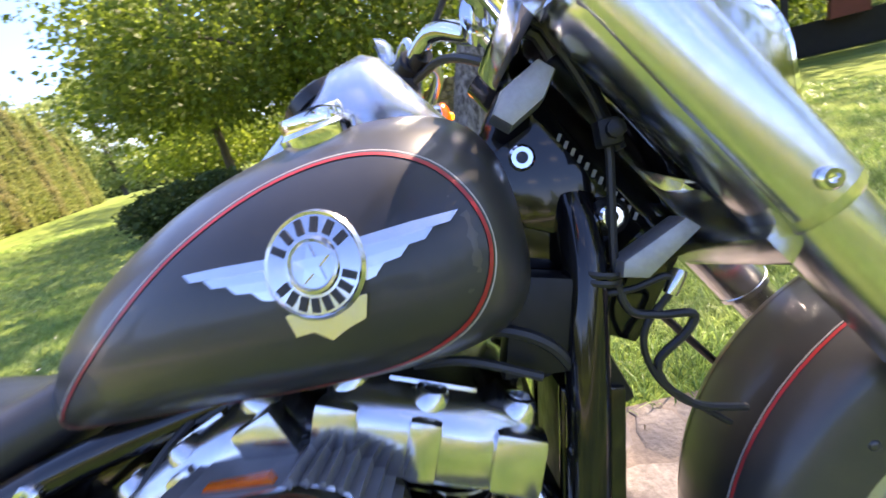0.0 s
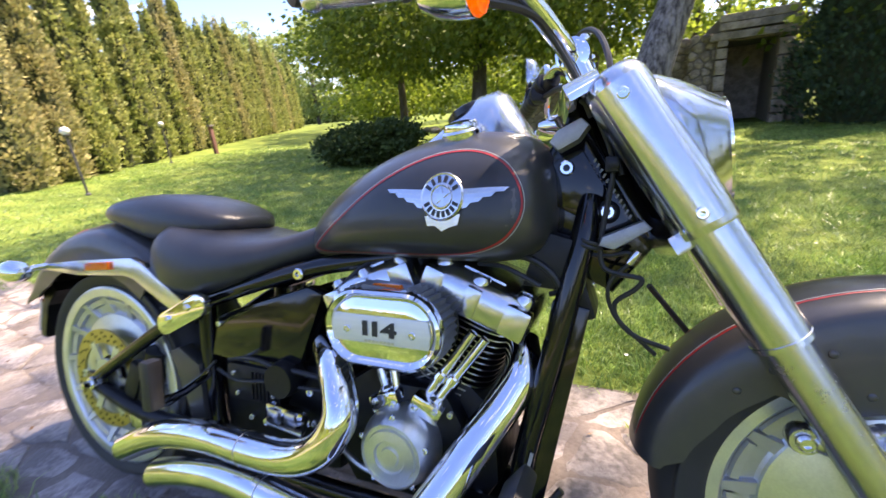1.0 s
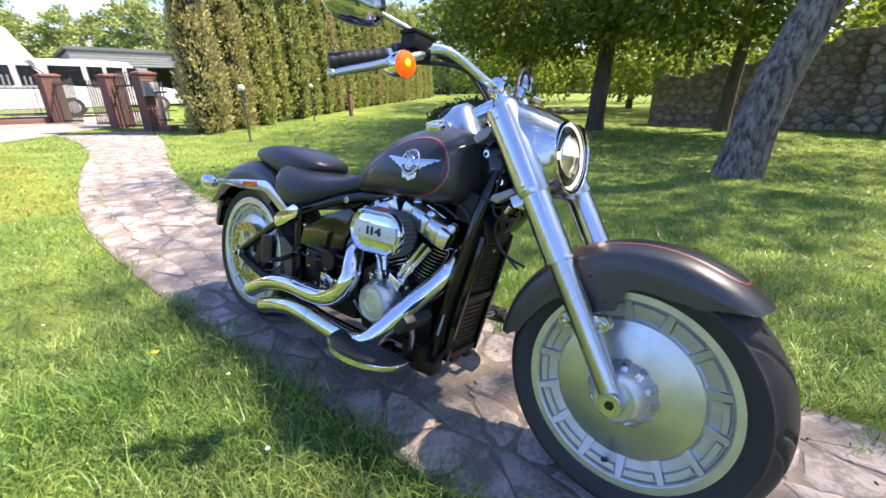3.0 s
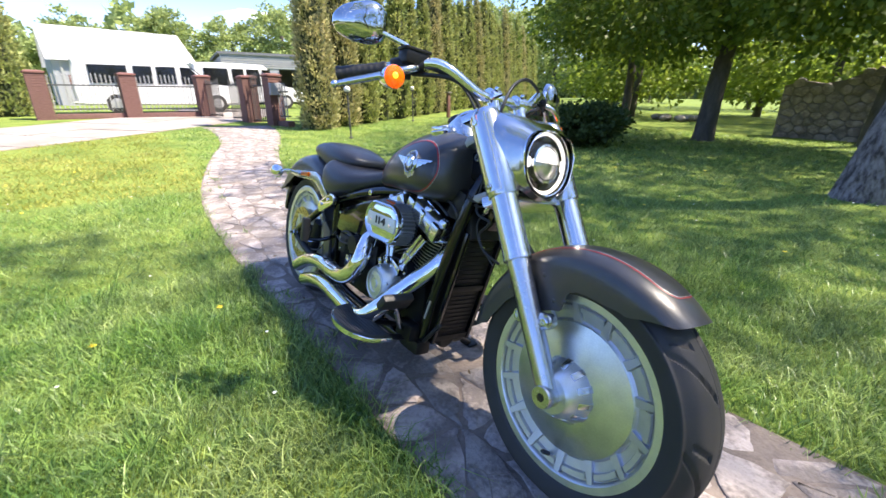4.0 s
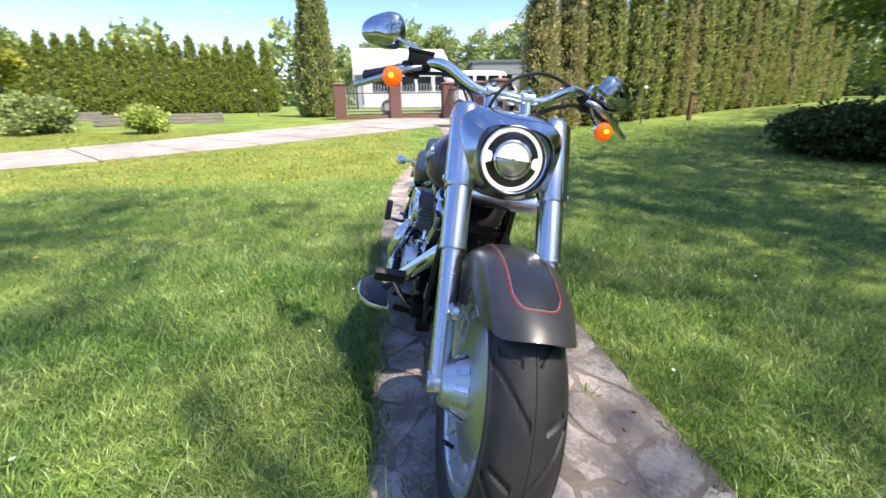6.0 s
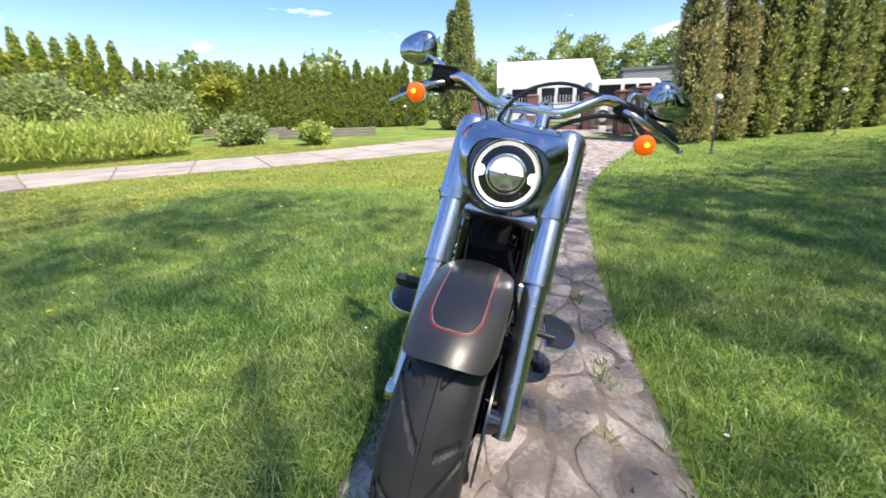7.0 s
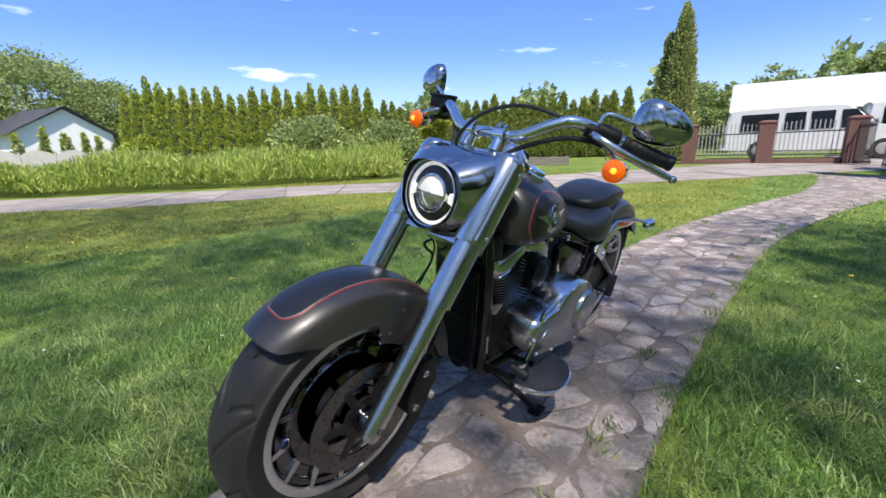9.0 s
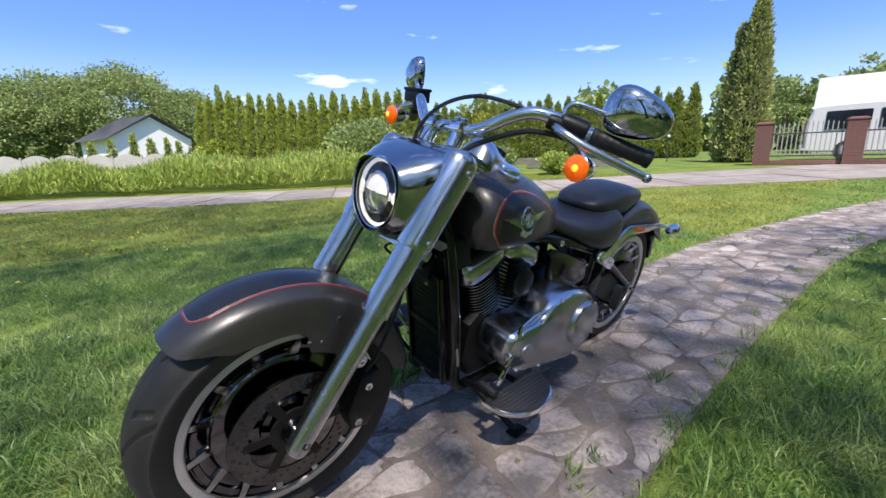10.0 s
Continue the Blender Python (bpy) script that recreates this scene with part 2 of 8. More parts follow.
def spline(pts, per=6):
    """A smooth line through the points."""
    p = [Vector(q) for q in pts]
    if len(p) < 3:
        return p
    out = []
    for i in range(len(p) - 1):
        a, b, c, d = p[max(i - 1, 0)], p[i], p[i + 1], p[min(i + 2, len(p) - 1)]
        for k in range(per):
            t = k / per
            out.append(0.5 * ((2 * b) + (c - a) * t + (2 * a - 5 * b + 4 * c - d) * t * t + (3 * b - a - 3 * c + d) * t ** 3))
    out.append(p[-1])
    return out


def loft(bm, rings, closed=True, cap=True):
    """Skins rows of points; each ring is a closed loop when closed."""
    vs = [[bm.verts.new(q) for q in r] for r in rings]
    n = len(vs[0])
    for a, b in zip(vs, vs[1:]):
        for i in range(n if closed else n - 1):
            j = (i + 1) % n
            bm.faces.new((a[i], a[j], b[j], b[i]))
    if cap and closed:
        bm.faces.new(vs[0][::-1])
        bm.faces.new(vs[-1])
    return vs


def tube(bm, pts, r, seg=12, per=6, cap=True, smooth=True):
    line = spline(pts, per) if smooth else [Vector(q) for q in pts]
    n = len(line)
    rings = []
    up = None
    for i, c in enumerate(line):
        d = (line[min(i + 1, n - 1)] - line[max(i - 1, 0)]).normalized()
        if up is None:
            up = d.orthogonal().normalized()
        up = (up - d * up.dot(d)).normalized()
        side = d.cross(up)
        if callable(r):
            rad = r(i / (n - 1))
        else:
            rad = r
        rings.append([c + (up * math.cos(a) + side * math.sin(a)) * rad for a in (2 * math.pi * k / seg for k in range(seg))])
    loft(bm, rings, True, cap)


def lathe(bm, profile, centre, axis="y", seg=48, cap=True, a0=0.0, a1=2 * math.pi):
    """Turns (radius, height) pairs round an axis through centre."""
    c = Vector(centre)
    ax = {"x": Vector((1, 0, 0)), "y": Vector((0, 1, 0)), "z": Vector((0, 0, 1))}[axis] if isinstance(axis, str) else Vector(axis).normalized()
    if isinstance(axis, str):
        u = {"x": Vector((0, 1, 0)), "y": Vector((1, 0, 0)), "z": Vector((1, 0, 0))}[axis]
    else:
        u = ax.orthogonal().normalized()
    v = ax.cross(u)
    full = abs(a1 - a0 - 2 * math.pi) < 1e-6
    k = seg if full else seg + 1
    rings = [[c + ax * h + (u * math.cos(a) + v * math.sin(a)) * r for a in (a0 + (a1 - a0) * i / seg for i in range(k))] for r, h in profile]
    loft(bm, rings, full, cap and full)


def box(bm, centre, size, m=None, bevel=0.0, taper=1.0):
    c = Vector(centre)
    h = Vector(size) / 2
    vs = []
    for z in (-1, 1):
        t = taper if z > 0 else 1
        for x, y in ((-1, -1), (1, -1), (1, 1), (-1, 1)):
            q = Vector((x * h.x * t, y * h.y * t, z * h.z))
            vs.append(bm.verts.new(c + (m @ q if m else q)))
    fs = [bm.faces.new([vs[i] for i in f]) for f in ((3, 2, 1, 0), (4, 5, 6, 7), (0, 1, 5, 4), (1, 2, 6, 5), (2, 3, 7, 6), (3, 0, 4, 7))]
    if bevel:
        es = list({e for f in fs for e in f.edges})
        bmesh.ops.bevel(bm, geom=es, offset=bevel, segments=2, affect="EDGES", profile=0.6)


def slab(bm, outline, axis, lo, hi, bevel=0.0):
    """A flat outline (pairs) pulled along an axis from lo to hi. y: pairs are x, z; z: x, y; x: y, z."""
    def put(q, h):
        return {"y": (q[0], h, q[1]), "z": (q[0], q[1], h), "x": (h, q[0], q[1])}[axis]
    a = [bm.verts.new(put(q, lo)) for q in outline]
    b = [bm.verts.new(put(q, hi)) for q in outline]
    n = len(a)
    fs = [bm.faces.new(a[::-1]), bm.faces.new(b)]
    rim = list(fs[0].edges) + list(fs[1].edges)
    for i in range(n):
        j = (i + 1) % n
        bm.faces.new((a[i], a[j], b[j], b[i]))
    if bevel:
        bmesh.ops.bevel(bm, geom=rim, offset=bevel, segments=2, affect="EDGES", profile=0.6)


def ball(bm, centre, r, seg=20, squash=(1, 1, 1)):
    prof = [(math.sin(math.pi * i / 12) * 1.0 + 1e-4, -math.cos(math.pi * i / 12)) for i in range(13)]
    c = Vector(centre)
    rings = [[c + Vector((p * math.cos(a) * squash[0], p * math.sin(a) * squash[1], h * squash[2])) * r for a in (2 * math.pi * k / seg for k in range(seg))] for p, h in prof]
    loft(bm, rings)


def oval(cx, cz, w, h, n=32, power=2.0):
    out = []
    for i in range(n):
        a = 2 * math.pi * i / n
        c, s = math.cos(a), math.sin(a)
        out.append((cx + math.copysign(abs(c) ** (2 / power), c) * w, cz + math.copysign(abs(s) ** (2 / power), s) * h))
    return out


def stadium(x0, z0, x1, z1, r0, r1=None, n=10):
    r1 = r0 if r1 is None else r1
    a = math.atan2(z1 - z0, x1 - x0)
    out = [(x1 + r1 * math.cos(a - math.pi / 2 + math.pi * i / n), z1 + r1 * math.sin(a - math.pi / 2 + math.pi * i / n)) for i in range(n + 1)]
    return out + [(x0 + r0 * math.cos(a + math.pi / 2 + math.pi * i / n), z0 + r0 * math.sin(a + math.pi / 2 + math.pi * i / n)) for i in range(n + 1)]


def soup(name, verts, quads=None, tris=None, material=None):
    """A mesh from arrays of points and faces."""
    me = bpy.data.meshes.new(name)
    nq = 0 if quads is None else len(quads)
    nt = 0 if tris is None else len(tris)
    loops = np.concatenate([np.asarray(a, dtype=np.int32).ravel() for a in (quads, tris) if a is not None])
    starts = np.concatenate([np.arange(nq) * 4, nq * 4 + np.arange(nt) * 3]).astype(np.int32)
    me.vertices.add(len(verts))
    me.vertices.foreach_set("co", np.asarray(verts, dtype=np.float32).ravel())
    me.loops.add(len(loops))
    me.loops.foreach_set("vertex_index", loops)
    me.polygons.add(nq + nt)
    me.polygons.foreach_set("loop_start", starts)
    me.update(calc_edges=True)
    me.validate()
    if material:
        me.materials.append(material)
    return me


def leaves(P, D, length, width, rng, bend=0.25, jitter=0.35):
    """Small folded leaves at points P growing along D: arrays of points and quads."""
    n = len(P)
    D = D + rng.normal(0, jitter, (n, 3))
    D /= np.linalg.norm(D, axis=1, keepdims=True) + 1e-9
    R = rng.normal(0, 1, (n, 3))
    S = np.cross(D, R)
    S /= np.linalg.norm(S, axis=1, keepdims=True) + 1e-9
    U = np.cross(S, D)
    L = (length * rng.uniform(0.6, 1.3, n))[:, None]
    W = (width * rng.uniform(0.7, 1.2, n))[:, None]
    a = P
    b = P + D * L * 0.5 + S * W * 0.5 + U * W * bend
    c = P + D * L
    d = P + D * L * 0.5 - S * W * 0.5 + U * W * bend
    V = np.stack([a, b, c, d], 1).reshape(-1, 3)
    return V, np.arange(n * 4).reshape(-1, 4)


def gz(x, y):
    """Height of the ground: level under the motorcycle, rising slightly towards the gate and the grotto."""
    return 0.02 * min(max(-x - 1.0, 0.0), 45.0) + 0.02 * min(max(-x - 9.0, 0.0), 9.0) + 0.012 * min(max(y - 6.0, 0.0), 30.0)


def gz_np(x, y):
    return 0.02 * np.clip(-x - 1.0, 0, 45) + 0.02 * np.clip(-x - 9.0, 0, 9) + 0.012 * np.clip(y - 6.0, 0, 30)

# ---- ground, path and drive ----
PATH_LINE = [(4.5, 0.72, 0.52), (2.5, 0.66, 0.50), (0.8, 0.60, 0.48), (-0.8, 0.57, 0.46), (-2.0, 0.575, 0.49), (-3.5, 0.66, 0.50), (-5.0, 0.91, 0.50), (-7.0, 1.40, 0.53), (-8.5, 1.85, 0.57), (-10.0, 2.2, 0.68), (-11.5, 2.45, 0.8), (-12.8, 2.5, 0.9)]
DRIVE_LINE = [(9.0, -14.6, 1.9), (3.0, -13.6, 1.9), (-0.2, -12.4, 1.9), (-3.2, -10.2, 1.7), (-5.7, -8.6, 1.5), (-8.1, -5.9, 1.6), (-10.9, -3.2, 1.7), (-14.0, -0.3, 2.0), (-17.6, 2.6, 2.2), (-24.0, 5.2, 2.4)]


def ribbon_sampler(line):
    dense = spline([(a, b, c) for a, b, c in line], 10)
    lens = [0.0]
    for a, b in zip(dense, dense[1:]):
        lens.append(lens[-1] + (b.xy - a.xy).length)

    def at(s, d):
        """The place s metres along the ribbon, at d from -1 to 1 across it."""
        s = min(max(s, 0.0), lens[-1] - 1e-4)
        i = max(k for k in range(len(lens) - 1) if lens[k] <= s)
        t = (s - lens[i]) / max(lens[i + 1] - lens[i], 1e-6)
        q = dense[i].lerp(dense[i + 1], t)
        dr = (dense[min(i + 2, len(dense) - 1)].xy - dense[max(i - 1, 0)].xy).normalized()
        return q.x - dr.y * d * q.z, q.y + dr.x * d * q.z
    return at, lens[-1], dense


path_at, path_len, path_dense = ribbon_sampler(PATH_LINE)
drive_at, drive_len, drive_dense = ribbon_sampler(DRIVE_LINE)


def dist_to(dense, x, y):
    """Distance in half-widths from the middle of a ribbon, for arrays."""
    best = np.full(x.shape, 99.0)
    for q in dense:
        best = np.minimum(best, np.hypot(x - q.x, y - q.y) / q.z)
    return best


ticks = sorted({-420, -260, -150, -90, -60, -46, -30, -20, -1, 0, 10, 20, 36, 60, 90, 150, 260, 420, 6, *range(-18, 19, 2)})
bm = bmesh.new()
gv = {}
for i, x in enumerate(ticks):
    for j, y in enumerate(ticks):
        gv[i, j] = bm.verts.new((x, y, gz(x, y)))
for i in range(len(ticks) - 1):
    for j in range(len(ticks) - 1):
        bm.faces.new((gv[i, j], gv[i + 1, j], gv[i + 1, j + 1], gv[i, j + 1]))
ground = part("ground", bm, M["lawn"], None)
tagged(ground, "green mown lawn with clover and yellowish patches", "lawn", kind="structure")


def ribbon(name, at, length, step, lift, material, wide=1.0):
    bm = bmesh.new()
    n = int(length / step)
    rows = []
    for i in range(n + 1):
        rows.append([(*at(i * length / n, d * wide), 0) for d in (-1, -0.5, 0, 0.5, 1)])
    rows = [[(x, y, gz(x, y) + lift) for x, y, _ in r] for r in rows]
    loft(bm, rows, False, False)
    return part(name, bm, material, None)


pavement = tagged(ribbon("pavement", path_at, path_len, 0.2, 0.009, M["bed"], 1.02), "narrow garden path of grey-brown flagstones with earth joints", "path", kind="structure")
road = tagged(ribbon("road", drive_at, drive_len, 0.5, 0.006, M["bed"]), "pale concrete driveway leading to the gate", "driveway", kind="structure")


def clip(poly, nx, ny, c):
    """The part of a polygon where nx x + ny y < c."""
    out = []
    for (ax, ay), (bx, by) in zip(poly, poly[1:] + poly[:1]):
        da, db = nx * ax + ny * ay - c, nx * bx + ny * by - c
        if da <= 0:
            out.append((ax, ay))
        if da * db < 0:
            t = da / (da - db)
            out.append((ax + (bx - ax) * t, ay + (by - ay) * t))
    return out


def cells(u0, u1, v0, v1, size, rng, gap, squash=1.0, loose=0.3):
    """Irregular stones that fill a rectangle: polygons with a joint between them."""
    nu, nv = max(1, round((u1 - u0) / size)), max(1, round((v1 - v0) / (size * squash)))
    su, sv = (u1 - u0) / nu, (v1 - v0) / nv
    seeds = {(i, j): (u0 + (i + 0.5 + (0.5 if j % 2 else 0) * 0.8 + rng.uniform(-loose, loose)) * su, v0 + (j + 0.5 + rng.uniform(-loose, loose) * 0.93) * sv) for i in range(-1, nu + 1) for j in range(nv)}
    out = []
    for (i, j), (px, py) in seeds.items():
        poly = [(u0, v0), (u1, v0), (u1, v1), (u0, v1)]
        for di in (-2, -1, 0, 1, 2):
            for dj in (-2, -1, 0, 1, 2):
                q = seeds.get((i + di, j + dj))
                if q is None or (di == 0 and dj == 0):
                    continue
                nx, ny = q[0] - px, q[1] - py
                d = math.hypot(nx, ny)
                nx, ny = nx / d, ny / d
                poly = clip(poly, nx, ny, nx * (px + q[0]) / 2 + ny * (py + q[1]) / 2 - gap / 2)
                if len(poly) < 3:
                    break
            if len(poly) < 3:
                break
        if len(poly) >= 3:
            area = abs(sum(a[0] * b[1] - b[0] * a[1] for a, b in zip(poly, poly[1:] + poly[:1]))) / 2
            if area > size * size * 0.12:
                out.append(poly)
    return out


def rounded(poly, k=0.22):
    out = []
    n = len(poly)
    for i in range(n):
        a, b, c = poly[i - 1], poly[i], poly[(i + 1) % n]
        out.append((b[0] + (a[0] - b[0]) * k, b[1] + (a[1] - b[1]) * k))
        out.append((b[0] + (c[0] - b[0]) * k, b[1] + (c[1] - b[1]) * k))
    return out


# ---- plants ----
def conifer_mesh(name, height, width, n, material, seed, spray=0.16, top=0.25, rough=0.12, lobes=7):
    """A columnar conifer: a crown of small upright sprays round a dark core that stands for inner shade."""
    rng = np.random.default_rng(seed)

    def outline(k):
        return width / 2 * np.where(k < 0.12, 0.78 + 1.8 * k, np.minimum(1.0, ((1 - k) / (1 - top)) ** 0.62))
    per = 15
    nc = int(n * 0.7) // per
    kc = rng.beta(1.05, 1.2, nc) * 0.95
    ac = rng.uniform(0, 2 * np.pi, nc)
    rc = outline(kc) * (0.86 + rng.uniform(-0.09, 0.09, nc) + 0.6 * rough * np.sin(ac * lobes + seed + 2 * kc))
    C = np.stack([rc * np.cos(ac), rc * np.sin(ac), kc * height + 0.04], 1)
    out = np.stack([np.cos(ac), np.sin(ac), np.full(nc, 0.35)], 1)
    C, out = np.repeat(C, per, 0), np.repeat(out, per, 0)
    lump = width * 0.05 * (0.3 + 0.7 * np.repeat(outline(kc), per)[:, None] / (width / 2))
    g = rng.normal(0, 1, C.shape) * lump * (1, 1, 1.7)
    P1 = C + g + out * lump * 0.6
    D1 = out * 0.6 + g / lump * 0.16 + np.array([0, 0, 0.75])
    m = n - len(P1)
    k = rng.beta(1.1, 1.25, m)
    a = rng.uniform(0, 2 * np.pi, m)
    r = outline(k) * np.sqrt(rng.uniform(0.55, 0.88, m))
    P2 = np.stack([r * np.cos(a), r * np.sin(a), k * height + 0.05], 1)
    D2 = np.stack([np.cos(a) * 0.55, np.sin(a) * 0.55, np.full(m, 0.9)], 1)
    P, D = np.concatenate([P1, P2]), np.concatenate([D1, D2])
    P[:, 2] = np.maximum(P[:, 2], 0.02)
    V, Q = leaves(P, D, spray, spray * 0.5, rng, 0.3, 0.3)
    return soup(name, V, Q, None, material)


def conifer(name, label, m, height, width, n, material, seed, spray=0.16, top=0.25, group=""):
    t = thing(name, label, "tree" if height > 1.5 else "shrub", m, group)
    crown = new("crown", conifer_mesh("crown", height, width, n, material, seed, spray, top))
    crown.parent = t
    # solid added inside the crown; its dark colour stands for the shade there
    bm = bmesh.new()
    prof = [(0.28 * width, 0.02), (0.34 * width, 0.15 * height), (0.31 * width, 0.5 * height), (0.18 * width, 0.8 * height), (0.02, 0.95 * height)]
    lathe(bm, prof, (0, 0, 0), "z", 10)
    part("core", bm, M["shade_core"], t)
    bm = bmesh.new()
    tube(bm, [(0, 0, -0.1), (0, 0, 0.5)], 0.06, 8)
    part("trunk", bm, M["bark2"], t)
    return t


rngp = random.Random(5)
# tall thuja row beside the lawn
row_group = "row of tall thujas"
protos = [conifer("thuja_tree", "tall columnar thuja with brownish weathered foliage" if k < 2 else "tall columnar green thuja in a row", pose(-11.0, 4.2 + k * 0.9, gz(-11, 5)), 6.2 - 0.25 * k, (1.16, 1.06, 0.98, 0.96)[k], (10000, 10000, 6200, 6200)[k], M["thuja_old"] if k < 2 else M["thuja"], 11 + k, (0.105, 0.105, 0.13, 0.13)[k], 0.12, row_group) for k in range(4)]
for k in range(27):
    dd = 1.2 * k
    x, y = -11.15 - 0.503 * dd, 4.45 + 0.864 * dd
    m = pose(x + rngp.uniform(-0.12, 0.12), y, gz(x, y), 0, 0, rngp.uniform(0, 360))
    if k < 4:
        protos[k].matrix_basis = m
    else:
        c = copy_thing(protos[(2, 3, 1, 2, 3)[k % 5]], m)
        c.scale = (1, 1, rngp.uniform(0.9, 1.06))

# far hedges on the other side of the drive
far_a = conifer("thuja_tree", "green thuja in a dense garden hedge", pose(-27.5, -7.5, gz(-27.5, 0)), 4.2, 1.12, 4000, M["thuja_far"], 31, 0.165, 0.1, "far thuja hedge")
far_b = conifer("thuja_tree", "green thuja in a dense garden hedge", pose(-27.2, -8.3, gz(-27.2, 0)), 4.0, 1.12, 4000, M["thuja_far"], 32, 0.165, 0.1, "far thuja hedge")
for k in range(2, 34):
    f = k / 33
    x, y = -27.5 + 7.6 * f, -7.5 - 20.5 * f
    c = copy_thing((far_a, far_b)[k % 2], pose(x, y, gz(x, y), 0, 0, rngp.uniform(0, 360)))
    c.scale = (1, 1, rngp.uniform(0.88, 1.08))
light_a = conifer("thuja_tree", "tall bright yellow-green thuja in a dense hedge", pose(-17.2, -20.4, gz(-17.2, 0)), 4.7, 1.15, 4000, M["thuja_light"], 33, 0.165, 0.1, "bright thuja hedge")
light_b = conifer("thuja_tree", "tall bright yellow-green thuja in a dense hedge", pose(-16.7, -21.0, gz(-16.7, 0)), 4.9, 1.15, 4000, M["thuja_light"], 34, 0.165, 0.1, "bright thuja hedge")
for k in range(2, 22):
    f = k / 21
    x, y = -17.2 + 10.2 * f, -20.4 - 11.4 * f
    c = copy_thing((light_a, light_b)[k % 2], pose(x, y, gz(x, y), 0, 0, rngp.uniform(0, 360)))
    c.scale = (1.05, 1.05, rngp.uniform(0.98, 1.2) * (0.9 + 0.12 * f))
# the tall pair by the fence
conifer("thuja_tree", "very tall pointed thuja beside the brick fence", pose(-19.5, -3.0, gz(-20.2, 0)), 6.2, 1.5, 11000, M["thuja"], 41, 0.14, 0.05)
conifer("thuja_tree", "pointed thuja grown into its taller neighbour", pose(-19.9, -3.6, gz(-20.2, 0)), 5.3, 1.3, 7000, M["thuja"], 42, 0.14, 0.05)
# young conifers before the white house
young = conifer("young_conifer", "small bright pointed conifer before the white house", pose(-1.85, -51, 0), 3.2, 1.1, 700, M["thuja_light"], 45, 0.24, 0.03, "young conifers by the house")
for x, h in ((-3.4, 3.5), (-5.2, 4.1), (-6.6, 3.6), (-8.1, 3.7), (-9.1, 3.4)):
    c = copy_thing(young, pose(x, -51, 0, 0, 0, x * 70))
    c.scale = (1, 1, h / 3.2)
# spruce at the grotto
conifer("spruce_tree", "dense dark blue-green conifer beside the grotto", pose(4.9, 11.4, gz(5, 12)), 5.2, 2.7, 12000, M["spruce"], 51, 0.13, 0.15)


def crown_mesh(name, blobs, leaf, material, seed, droop=0.5):
    rng = np.random.default_rng(seed)
    Ps, Ds = [], []
    for (cx, cy, cz), (rx, ry, rz), clumps, per, sig in blobs:
        u = rng.normal(0, 1, (clumps, 3))
        u /= np.linalg.norm(u, axis=1, keepdims=True)
        u *= (rng.uniform(0.25, 1.0, (clumps, 1)) ** 0.5)
        C = u * (rx, ry, rz) + (cx, cy, cz)
        P = np.repeat(C, per, 0) + rng.normal(0, 1, (clumps * per, 3)) * (sig, sig, sig * 0.55)
        D = P - (cx, cy, cz)
        D /= np.linalg.norm(D, axis=1, keepdims=True) + 1e-6
        D[:, 2] -= droop
        Ps.append(P)
        Ds.append(D)
    V, Q = leaves(np.concatenate(Ps), np.concatenate(Ds), leaf, leaf * 0.75, rng, 0.2, 0.6)
    return soup(name, V, Q, None, material)


def tree(name, label, base, path, r0, blobs, leaf, leafmat, barkmat, seed, droop=0.5, limbs=7, stout=1.0):
    """A tapered trunk along path, limbs to the crown's lobes, and the crown."""
    t = thing(name, label, "tree", pose(*base))
    bm = bmesh.new()
    tube(bm, path, lambda k: r0 * ((1.35 - 2.6 * k) if k < 0.1 else 1.09 - 0.75 * (k - 0.1)), 16, 6)
    part("trunk", bm, barkmat, t)
    rng = random.Random(seed)
    for k in range(limbs):
        (cx, cy, cz), (rx, ry, rz), *_ = blobs[k % len(blobs)]
        f = rng.uniform(0.45, 0.95)
        line = spline(path, 6)
        a = line[int(f * (len(line) - 1))]
        b = Vector((cx + rng.uniform(-0.6, 0.6) * rx, cy + rng.uniform(-0.6, 0.6) * ry, cz + rng.uniform(-0.3, 0.5) * rz))
        mid = a.lerp(b, 0.5) + Vector((0, 0, 0.35))
        bm = bmesh.new()
        tube(bm, [a, mid, b], lambda q: r0 * stout * (0.33 - 0.28 * q), 8, 4)
        part("limb", bm, barkmat, t)
    crown = new("crown", crown_mesh("crown", blobs, leaf, leafmat, seed, droop))
    crown.parent = t
    return t


# old pine by the lawn, leaning
tree("pine_tree", "old leaning pine with rough furrowed bark", (0.36, 5.95, 0), [(0, 0, -0.1), (0.16, 0.12, 1.0), (0.50, 0.36, 2.2), (0.9, 0.6, 3.6), (1.4, 1.0, 6.5), (1.2, 1.3, 9.5), (1.2, 1.5, 13)], 0.225,
     [((0.2, 2.1, 9.2), (3.2, 2.4, 1.6), 28, 40, 0.45), ((2.4, 2.9, 9.6), (2.6, 2.0, 1.3), 28, 40, 0.45), ((-1.8, 1.8, 8.2), (2.5, 2.0, 1.2), 24, 40, 0.4)], 0.2, M["pine_leaf"], M["bark"], 61)
# broad linden trees with low boughs
tree("linden_tree", "broad leafy tree with low hanging boughs", (-3.3, 10.9, gz(-3.3, 10.9)), [(0, 0, -0.1), (0.06, 0.02, 1.2), (0.2, 0, 2.6), (0.35, 0, 5.0), (0.5, 0, 8.5)], 0.2,
     [((0.3, -0.3, 7.0), (3.9, 3.2, 3.2), 200, 40, 0.44), ((-1.2, -1.0, 3.2), (2.7, 2.2, 1.3), 170, 44, 0.36), ((2.4, -0.8, 3.2), (2.6, 2.2, 1.5), 170, 44, 0.36)], 0.14, M["leaf"], M["bark2"], 71)
